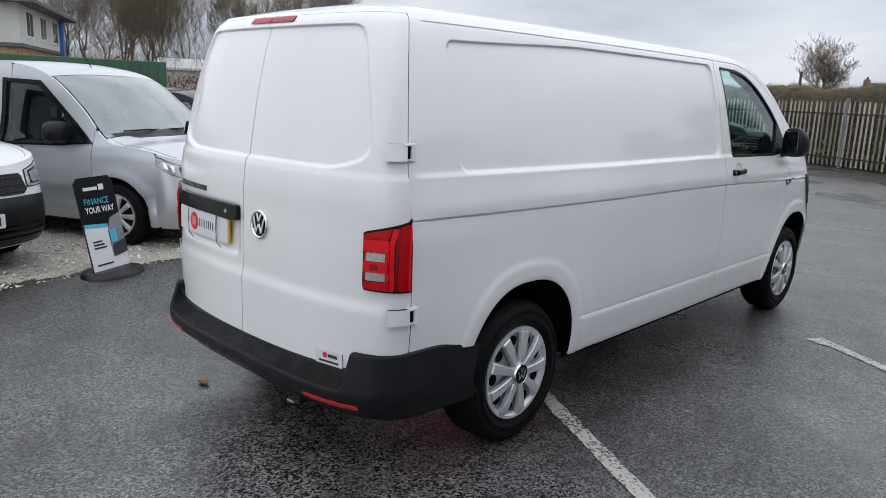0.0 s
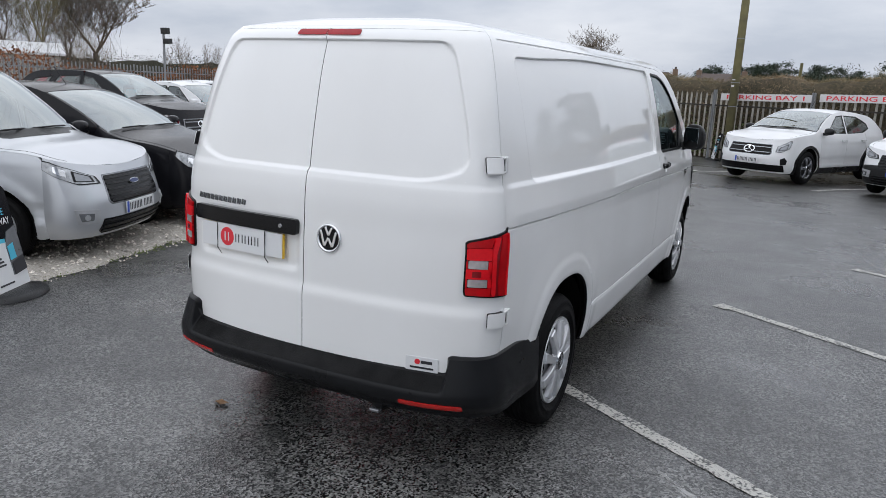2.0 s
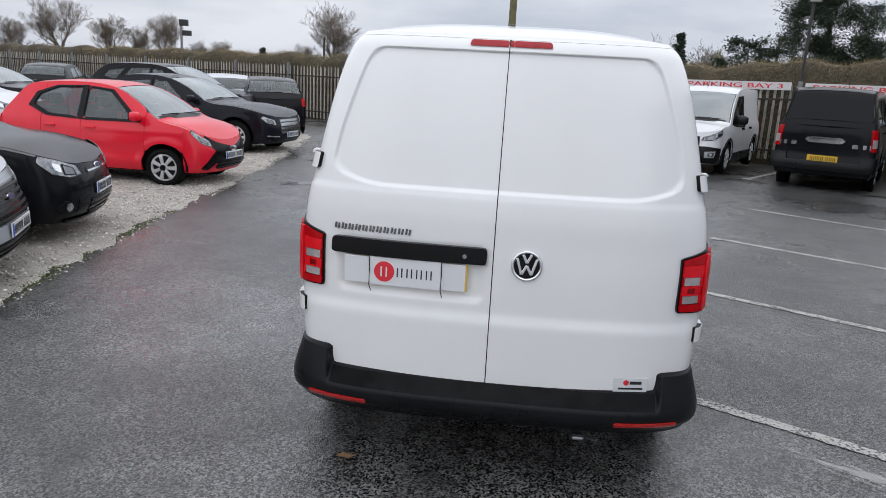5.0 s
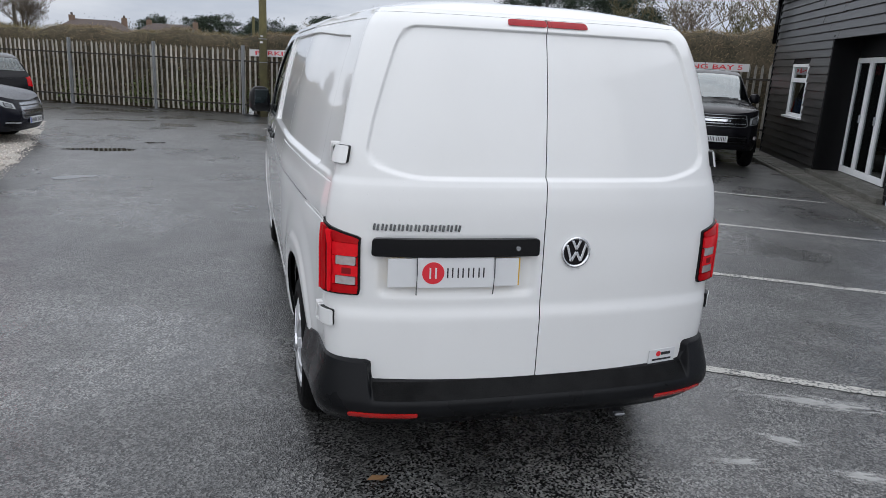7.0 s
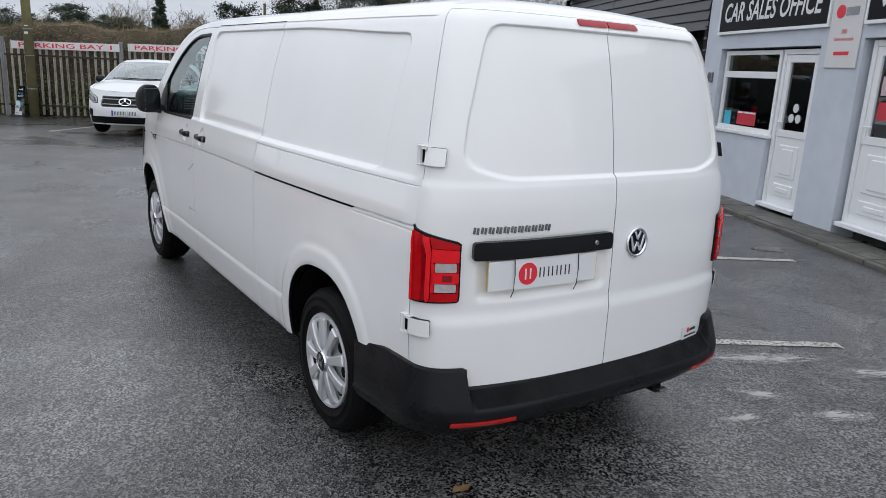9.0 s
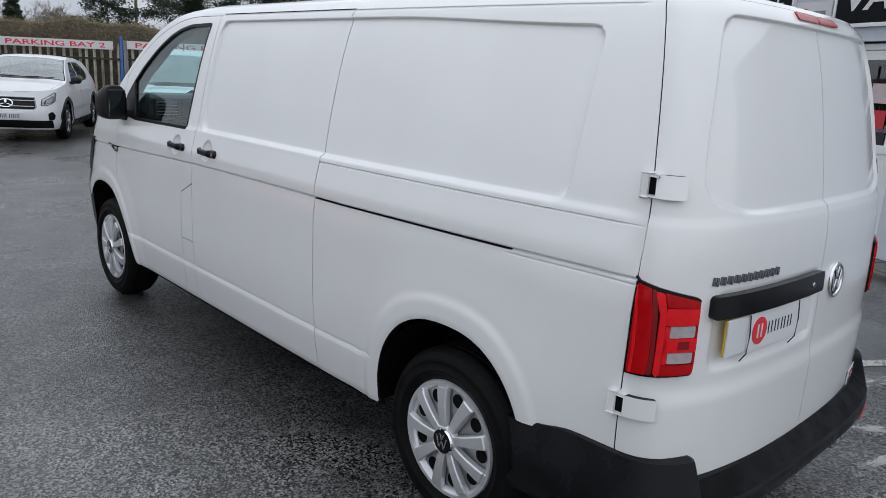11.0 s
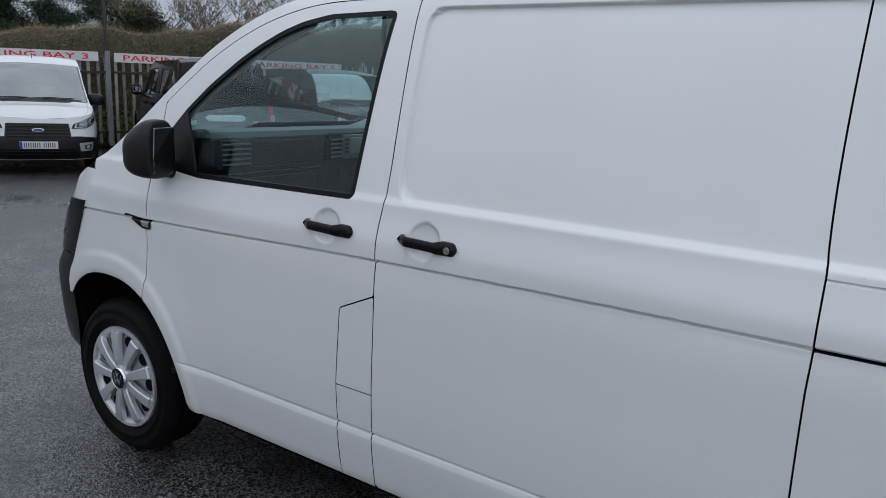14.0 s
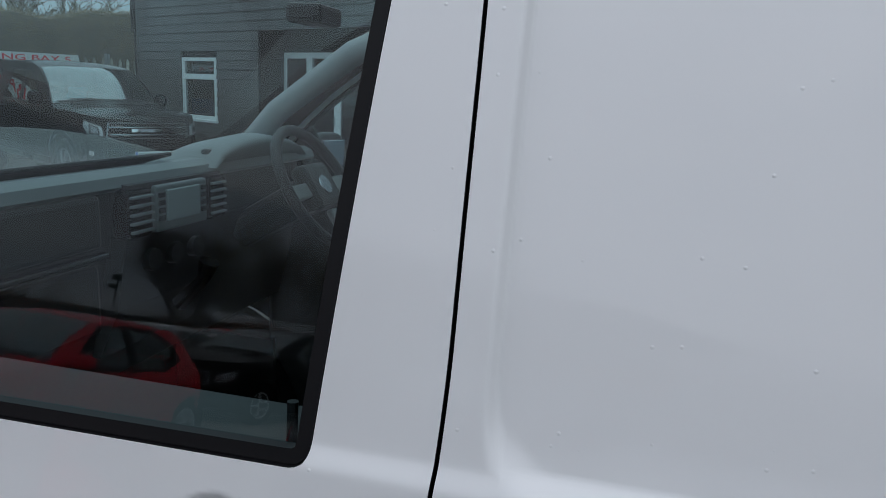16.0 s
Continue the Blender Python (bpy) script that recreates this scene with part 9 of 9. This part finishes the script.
def evergreen(x, y, label, seed, height, width, kind="pine", z=-0.1):
    """Trunk and limbs with very many small dark leaf tufts."""
    r = random.Random(seed)
    t = empty("evergreen_tree", pose(x, y, z))
    tagged(t, label, "tree")
    part("trunk", tube([(0, 0, 0), (0.05 * width, 0, height * 0.5), (0, 0, height * 0.95)], [height * 0.03, height * 0.02, height * 0.006], 8), M_BARK, t, smooth=True)
    v, f = [], []
    clumps = []
    for k in range(105 if height > 8 else 60 if kind == "pine" else 80):
        h = r.uniform(0.22, 1.0) if kind == "pine" else r.uniform(0.06, 1.0)
        wide = width * (0.5 if kind == "pine" else (1.02 - h) * 0.62 + 0.03) * (1.0 if kind != "pine" else 0.5 + 0.6 * math.sin(math.pi * min(1, h)))
        a = r.uniform(0, 6.28)
        d = wide * math.sqrt(r.random())
        c = Vector((d * math.cos(a), d * math.sin(a), h * height))
        rad = width * r.uniform(0.09, 0.17) * (1.0 if kind == "pine" else 0.7)
        root = Vector((0, 0, max(0.1, c.z - 0.35 * d)))
        side = (c - root).cross(Vector((0, 0, 1))) + Vector((0.01, 0, 0))
        side = side.normalized() * height * 0.004
        o = len(v)
        v.extend(((root + side)[:], (root - side)[:], c[:]))
        f.append((o, o + 1, o + 2))
        for _ in range(1000 if height > 8 else 230):
            p = c + Vector((r.gauss(0, 0.5), r.gauss(0, 0.5), r.gauss(0, 0.28))) * rad
            s = height * (r.uniform(0.0055, 0.0105) if height > 8 else r.uniform(0.013, 0.027))
            o = len(v)
            for _k in range(3):
                e = p + Vector((r.uniform(-1, 1), r.uniform(-1, 1), r.uniform(-0.6, 0.9))) * s
                v.append((e.x, e.y, e.z))
            f.append((o, o + 1, o + 2))
    from_arrays("crown", v, f, M_EVERGREEN, t, smooth=False)
    return t


# woods on the left, nearest and tallest first
for k, (az, dist, h) in enumerate(((166.0, 52, 10.0), (164, 47, 9.5), (163.0, 42, 8.5), (162.0, 55, 11.5), (160.5, 44, 10.5), (159.2, 52, 11), (158.2, 40, 9), (157.2, 43, 9.5), (156.0, 50, 11.5), (155.0, 46, 10.5), (153.8, 54, 11.5), (152.6, 44, 9.5), (151.4, 52, 11.0), (150.2, 47, 10.5), (148.6, 54, 10.5), (147.0, 48, 9), (144.6, 52, 8.5))):
    x, y = polar(az, dist, 2.0, -2.9)
    tree(x, y, "tall bare winter tree in the woods", 20 + k, h, 0.5, M_WILLOW if k % 4 == 3 else M_TWIGFAR, levels=6, fan=3, upright=0.95, low=0.22, thin=0.0050)


def sapling(r):
    az, dist = r.uniform(142.5, 168.0), r.uniform(40, 58)
    x, y = polar(az, dist, 2.0, -2.9)
    z = abs(r.normal(0, 1.0)) * 2.2
    return (x + r.normal(0, 0.6), y + r.normal(0, 0.6), z), (r.normal(0, 0.55), r.normal(0, 0.55), 1.0), r.uniform(0.5, 1.5)


strands("sapling_thicket", M_TWIGFAR, 20000, sapling, 77, 0.009, "brown thicket of bare saplings under the woods", "thicket")
x, y = polar(142.0, 50, 1.75, -3.4)
tree(x, y, "broad bare oak with spreading limbs", 41, 9.8, 0.9, None, 6, 3, 0.45, 0.16)
x, y = polar(145.5, 46, 1.75, -3.4)
tree(x, y, "bare silver birch beside the oak", 42, 10.5, 0.45, M_WILLOW, 5, 3, 0.9, 0.3)
# single trees over the hedge
for az, dist, h, seed, sp in ((124.1, 120, 9.6, 51, 0.8), (120.6, 125, 8.0, 52, 0.75), (117.3, 122, 8.4, 53, 0.8), (118.9, 128, 6.8, 54, 0.7), (115.0, 130, 5.2, 55, 0.8), (113.2, 130, 5.4, 56, 0.8), (105.4, 82, 8.2, 57, 0.85), (126.6, 110, 6.2, 58, 0.9), (107.2, 130, 5.6, 59, 0.8)):
    x, y = polar(az, dist, 0.9, -3.5)
    tree(x, y, "round-crowned bare tree beyond the hedge", seed, h * 1.12, 0.75, None, 6, 3, 0.42, 0.08, thin=0.0045)
for k, az in enumerate((137.0, 136.1, 134.9, 134.1, 133.3, 132.3, 131.4, 130.2, 128.8)):
    x, y = polar(az, 105 + 3 * (k % 3), 1.1, -3.6)
    tree(x, y, "slender upright poplar in winter", 70 + k, 5.6 + 0.6 * (k * 7 % 4), 0.32, M_TWIGFAR, 4, 3, 1.3, 0.2)
for az, dist, h, seed, sp in ((61.5, 44, 7.0, 81, 1.0), (57.5, 40, 6.6, 82, 1.1), (54.0, 38, 6.4, 83, 1.1), (50.5, 36, 6.2, 84, 1.0), (65.0, 60, 6.8, 85, 0.9), (77.0, 85, 7.2, 86, 0.8), (79.6, 88, 8.2, 87, 0.8), (80.8, 90, 7.4, 88, 0.8), (81.9, 86, 6.8, 89, 0.8), (76.0, 90, 7.0, 90, 0.8), (75.0, 84, 6.6, 91, 0.8), (73.8, 88, 6.8, 92, 0.8), (72.6, 90, 6.6, 93, 0.8), (83.8, 92, 6.6, 94, 0.8), (85.0, 90, 6.2, 95, 0.8)):
    x, y = polar(az, dist, -1.1, -3.4)
    tree(x, y, "wide bare tree behind the tall hedge", seed, h, 0.7 if dist > 70 else 0.9, M_WILLOW if seed % 2 else None, 6, 2, 0.45, 0.10)
for az, dist, h, w, kind, seed in ((69.4, 46, 8.8, 5.0, "pine", 1), (63.2, 52, 9.0, 6.0, "pine", 2), (93.6, 84, 5.2, 4.6, "pine", 12), (92.2, 88, 5.9, 5.0, "pine", 13), (89.0, 90, 5.6, 5.4, "pine", 14), (87.6, 84, 5.0, 4.2, "pine", 15), (84.6, 86, 6.0, 5.0, "pine", 16), (81.8, 88, 5.4, 4.6, "pine", 17), (96.5, 92, 5.4, 4.6, "pine", 18), (74.2, 60, 5.6, 4.5, "pine", 3), (78.9, 85, 7.6, 3.2, "fir", 4), (83.0, 80, 4.4, 4.2, "pine", 5), (86.5, 90, 4.6, 4.6, "pine", 6), (110.0, 90, 3.9, 2.2, "fir", 7), (90.0, 75, 4.1, 4.0, "pine", 8), (80.6, 95, 5.4, 4.0, "pine", 9), (62.3, 42, 4.6, 4.0, "pine", 10), (108.2, 95, 3.6, 2.0, "fir", 11)):
    x, y = polar(az, dist, 0.0, -3.5)
    evergreen(x, y, "dark evergreen tree beyond the hedge", seed, h, w, kind)

# low woodland and hedges along the horizon, as one thicket
rngw = np.random.default_rng(9)
v, f = [], []
for k in range(5200):
    az = rngw.uniform(52, 168)
    top_el = float(np.interp(az, [52, 70, 80, 95, 105, 112, 122, 128, 135, 142, 150, 168], [2.4, 2.6, 2.6, 2.2, 1.2, 0.8, 0.8, 1.2, 1.5, 1.3, 1.5, 2.0])) * (1 + 0.25 * math.sin(az * 1.9) * math.sin(az * 0.7))
    dist = rngw.uniform(88, 130)
    x, y = polar(az, dist)
    h = 1.7 + dist * math.tan(radians(top_el)) * math.sqrt(rngw.random())
    n = 13
    for _ in range(n):
        px_, py_, pz_ = x + rngw.normal(0, 0.8), y + rngw.normal(0, 0.8), h + rngw.normal(0, 0.25) - rngw.random() * 1.6
        s = rngw.uniform(0.05, 0.12)
        o = len(v)
        for _k in range(3):
            e = rngw.uniform(-1, 1, 3) * s
            v.append((px_ + e[0], py_ + e[1], pz_ + e[2] * 1.4))
        f.append((o, o + 1, o + 2))
tagged(from_arrays("far_thicket", v, f, M_FARWOOD, smooth=False), "brown winter woodland along the horizon", "woodland", kind="stuff")
# solid dark bank inside the thicket
v, f = [], []
azs = np.arange(48, 175, 0.8)
for a in azs:
    el = float(np.interp(a, [52, 70, 80, 95, 105, 112, 122, 128, 135, 142, 150, 168], [2.0, 1.8, 1.2, 0.7, 0.6, 0.5, 0.5, 0.8, 1.0, 0.9, 1.2, 1.6])) * (0.85 + 0.2 * math.sin(a * 2.3) * math.sin(a * 0.9))
    x, y = polar(a, 132)
    v += [(x, y, -1), (x, y, 1.7 + 132 * math.tan(radians(el)))]
f = [(2 * i, 2 * i + 2, 2 * i + 3, 2 * i + 1) for i in range(len(azs) - 1)]
tagged(from_arrays("backdrop", v, f, M_FARWOOD), "distant dark tree line", "backdrop", kind="structure")

# boundary on the far left: pale palisade, russet beech hedge and a long white shed behind
far = empty("far_palisade")
tagged(far, "pale grey palisade fence along the far boundary", "fence")
a0, a1 = Vector((-34.5, 37.8, 0)), Vector((-29.5, 9.5, 0))
L_far = (a1 - a0).length
dirf = (a1 - a0).normalized()
far_turn = math.degrees(math.atan2(dirf.y, dirf.x))
k = 0
fp_mesh = bpy.data.meshes.new("far_pale")
bm = box(-0.045, 0.045, -0.008, 0.008, 0, 2.15, 0)
bm.to_mesh(fp_mesh)
bm.free()
fp_mesh.materials.append(M_POST)
while k * 0.26 < L_far:
    p = a0 + dirf * (k * 0.26)
    ob = new("pale", fp_mesh)
    ob.parent = far
    ob.matrix_basis = pose(p.x, p.y, -0.05 + 0.03 * math.sin(k * 1.7), 0, 0, far_turn)
    k += 1
for z in (0.5, 1.75):
    p = (a0 + a1) / 2
    part("rail", box(-L_far / 2, L_far / 2, 0.02, 0.05, z - 0.03, z + 0.03), M_POST, far).matrix_basis = pose(p.x, p.y, 0, 0, 0, far_turn)


def beech(r):
    t = r.uniform(0, 1)
    p = a0 + dirf * (L_far * t)
    h = 2.0 + 0.35 * math.sin(11 * t) + 0.2 * math.sin(29 * t)
    return (p.x + r.normal(0, 0.35) - 0.3, p.y + r.normal(0, 0.35), abs(r.uniform(0.1, h))), (r.normal(), r.normal(), r.normal()), r.uniform(0.10, 0.22)


strands("beech_hedge", M_BEECH, 9000, beech, 31, 0.05, "russet beech hedge along the far fence", "hedge")


def shed_row(name, x, y, turn, L, D, H, mat, roof_mat, label, category):
    t = empty(name, pose(x, y, -0.1, 0, 0, turn))
    tagged(t, label, category)
    part("wall", box(-L / 2, L / 2, -D / 2, D / 2, 0, H, 0.02), mat, t)
    part("roof", prism([(-D / 2 - 0.2, H), (0, H + D * 0.18), (D / 2 + 0.2, H), (D / 2 + 0.2, H - 0.12), (-D / 2 - 0.2, H - 0.12)], L + 0.4, pose(L / 2 + 0.2, 0, 0, 0, 0, 90)), roof_mat, t)
    return t


x, y = polar(149.8, 44, 2.4, -3.0)
shed_row("white_shed", x, y, 60, 6.5, 3.0, 2.55, M_CREAM, M_WHITE, "long white shed behind the far fence", "shed")
x, y = polar(161.5, 27.5, 2.8, -2.5)
gs = empty("storage_container", pose(x, y, 0, 0, 0, 72))
tagged(gs, "green steel storage container behind the vans", "container")
bm = box(-3.2, 3.2, -1.2, 1.2, 0.05, 2.28, 0.02)
for k in range(24):
    add_box(bm, -3.15 + 0.265 * k, -3.02 + 0.265 * k, -1.23, -1.2, 0.15, 2.18, 0.008)
part("body", bm, M_GREENSHED, gs)

# two-storey building with cream upper floor, buff brick and a slate roof
x, y = polar(170.2, 36, 2.8, -2.5)
house = empty("office_building", pose(x, y, 0, 0, 0, 62))
tagged(house, "two-storey building with cream upper walls over buff brick", "building")
part("wall", box(-5, 5, -4, 4, 0, 2.75, 0.01), M_BRICK, house, "buff brick lower wall")
part("upper_wall", box(-5.05, 5.05, -4.05, 4.05, 2.75, 4.35, 0.01), M_CREAM, house, "cream upper wall")
part("band", box(-5.12, 5.12, -4.12, 4.12, 2.66, 2.80, 0.01), M_SLATE, house)
bm = bmesh.new()
e = [bm.verts.new(p) for p in ((-5.7, -4.7, 4.3), (5.7, -4.7, 4.3), (5.7, 4.7, 4.3), (-5.7, 4.7, 4.3), (-2.2, 0, 6.0), (2.2, 0, 6.0), (-5.7, -4.7, 4.18), (5.7, -4.7, 4.18), (5.7, 4.7, 4.18), (-5.7, 4.7, 4.18))]
for q in ((0, 1, 5, 4), (1, 2, 5), (2, 3, 4, 5), (3, 0, 4), (0, 6, 7, 1), (1, 7, 8, 2), (2, 8, 9, 3), (3, 9, 6, 0), (9, 8, 7, 6)):
    bm.faces.new([e[i] for i in q])
part("roof", bm, M_SLATE, house, "grey slate hipped roof")
for sgn in (-1, 1):
    for k in range(4):
        wx = -3.6 + 2.4 * k
        w_ = part("window", box(wx - 0.6, wx + 0.6, sgn * 4.02, sgn * 4.09, 3.05, 4.05, 0.01), M_UPVC, house)
        for q in (-0.28, 0.28):
            part("pane", box(wx + q - 0.24, wx + q + 0.24, sgn * 4.085, sgn * 4.098, 3.13, 3.97), M_CARGLASS, w_)
for sgn in (-1, 1):
    for k in range(3):
        wy = -2.5 + 2.5 * k
        w_ = part("window", box(sgn * 5.02, sgn * 5.09, wy - 0.6, wy + 0.6, 3.05, 4.05, 0.01), M_UPVC, house)
        for q in (-0.28, 0.28):
            part("pane", box(sgn * 5.085, sgn * 5.098, wy + q - 0.24, wy + q + 0.24, 3.13, 3.97), M_CARGLASS, w_)
part("drainpipe", box(4.9, 5.2, 3.7, 4.12, 1.6, 4.2, 0.02), M_BLUEDOWN, house, "blue corner panel")
# brick courses of the lower wall
course = bpy.data.meshes.new("brick_course")
bm = box(-0.42, 0.42, -0.02, 0.02, -0.06, 0.06, 0.006, seg=1)
bm.to_mesh(course)
bm.free()
course.materials.append(M_BRICK)
for row in range(11):
    zc = 1.25 + 0.135 * row
    for k in range(12):
        ob = new("brick", course)
        ob.parent = house
        off = 0.43 if row % 2 else 0.0
        ob.matrix_basis = pose(-4.6 + 0.86 * k * 0.93 + off * 0.5, -4.01, zc)
    for k in range(9):
        ob = new("brick", course)
        ob.parent = house
        ob.matrix_basis = pose(5.01, -3.6 + 0.86 * k + (0.2 if row % 2 else 0), zc, 0, 0, 90)


def far_house(az, dist, label, w=9.0, h=4.6, turn=10):
    x, y = polar(az, dist, -1.0, -3.4)
    t = empty("house", pose(x, y, -1.0, 0, 0, turn))
    tagged(t, label, "house")
    part("wall", box(-w / 2, w / 2, -3.5, 3.5, 0, h - 1.6, 0.02), M_HOUSEWALL, t)
    bm = bmesh.new()
    e = [bm.verts.new(p) for p in ((-w / 2 - 0.4, -4, h - 1.7), (w / 2 + 0.4, -4, h - 1.7), (w / 2 + 0.4, 4, h - 1.7), (-w / 2 - 0.4, 4, h - 1.7), (-w * 0.22, 0, h), (w * 0.22, 0, h))]
    for q in ((0, 1, 5, 4), (1, 2, 5), (2, 3, 4, 5), (3, 0, 4), (3, 2, 1, 0)):
        bm.faces.new([e[i] for i in q])
    roof = part("roof", bm, M_ROOFBROWN, t, "brown tiled hipped roof")
    for cx in (-w * 0.24, w * 0.30):
        part("chimney", box(cx - 0.24, cx + 0.24, -0.3, 0.3, h - 0.9, h + 0.28, 0.02), M_HOUSEWALL, roof)
        part("chimney_pot", tube([(cx, 0, h + 0.28), (cx, 0, h + 0.48)], 0.09, 8), M_ROOFBROWN, roof)
    return t


far_house(99.7, 72, "low house with hipped roof and chimneys beyond the hedge", 7.6, 4.95, 8)
far_house(94.9, 74, "second low house with chimneys beyond the hedge", 7.4, 5.0, 4)
# lamp posts and poles over the cars
for az, dist, hh, x0, y0 in ((137.8, 40, 4.0, 1.75, -3.42), (116.1, 40, 3.9, 0.39, -3.7)):
    x, y = polar(az, dist, x0, y0)
    lp = empty("lamp_post", pose(x, y, -0.1))
    tagged(lp, "grey lamp post with twin floodlights", "lamp", "lamp posts")
    part("shaft", tube([(0, 0, 0), (0, 0, hh)], 0.06, 10), M_POST, lp)
    part("lamp_body", box(-0.05, 0.35, -0.15, 0.1, hh - 0.28, hh + 0.02, 0.02), M_LAMPPOST, lp)
    part("lamp_body", box(0.10, 0.5, -0.15, 0.1, hh - 0.75, hh - 0.5, 0.02), M_LAMPPOST, lp)
for az, x0, y0, hh in ((72.7, 0.45, -3.7, 6.3), (88.4, -1.85, -3.16, 4.9)):
    x, y = polar(az, 62, x0, y0)
    fpole = empty("utility_pole", pose(x, y, -0.3))
    tagged(fpole, "distant mossy utility pole beyond the hedge", "pole")
    part("shaft", tube([(0, 0, 0), (0.05, 0, hh)], [0.14, 0.11], 10), M_POLE, fpole)
x, y = polar(107.6, 60, 2.2, -3.2)
fpole = empty("utility_pole", pose(x, y, -0.3))
tagged(fpole, "thin distant pole beyond the hedge", "pole")
part("shaft", tube([(0, 0, 0), (0.05, 0, 4.5)], [0.11, 0.09], 10), M_BARK, fpole)
# overhead cables from the near pole
cables = empty("overhead_cable")
tagged(cables, "thin black overhead cables from the wooden pole", "cable")
for k, (zz0, end) in enumerate(((8.6, (24, 34, 6.5)), (8.3, (26, 36, 6.2)), (8.75, (30, 30, 8.5)))):
    p0 = Vector((px, py, zz0))
    p1 = Vector(end)
    pts = []
    for i in range(17):
        t = i / 16
        q = p0.lerp(p1, t)
        q.z -= 1.1 * 4 * t * (1 - t)
        pts.append(q)
    part("cable", tube(pts, 0.012, 5), M_SEAL_SHADE, cables)
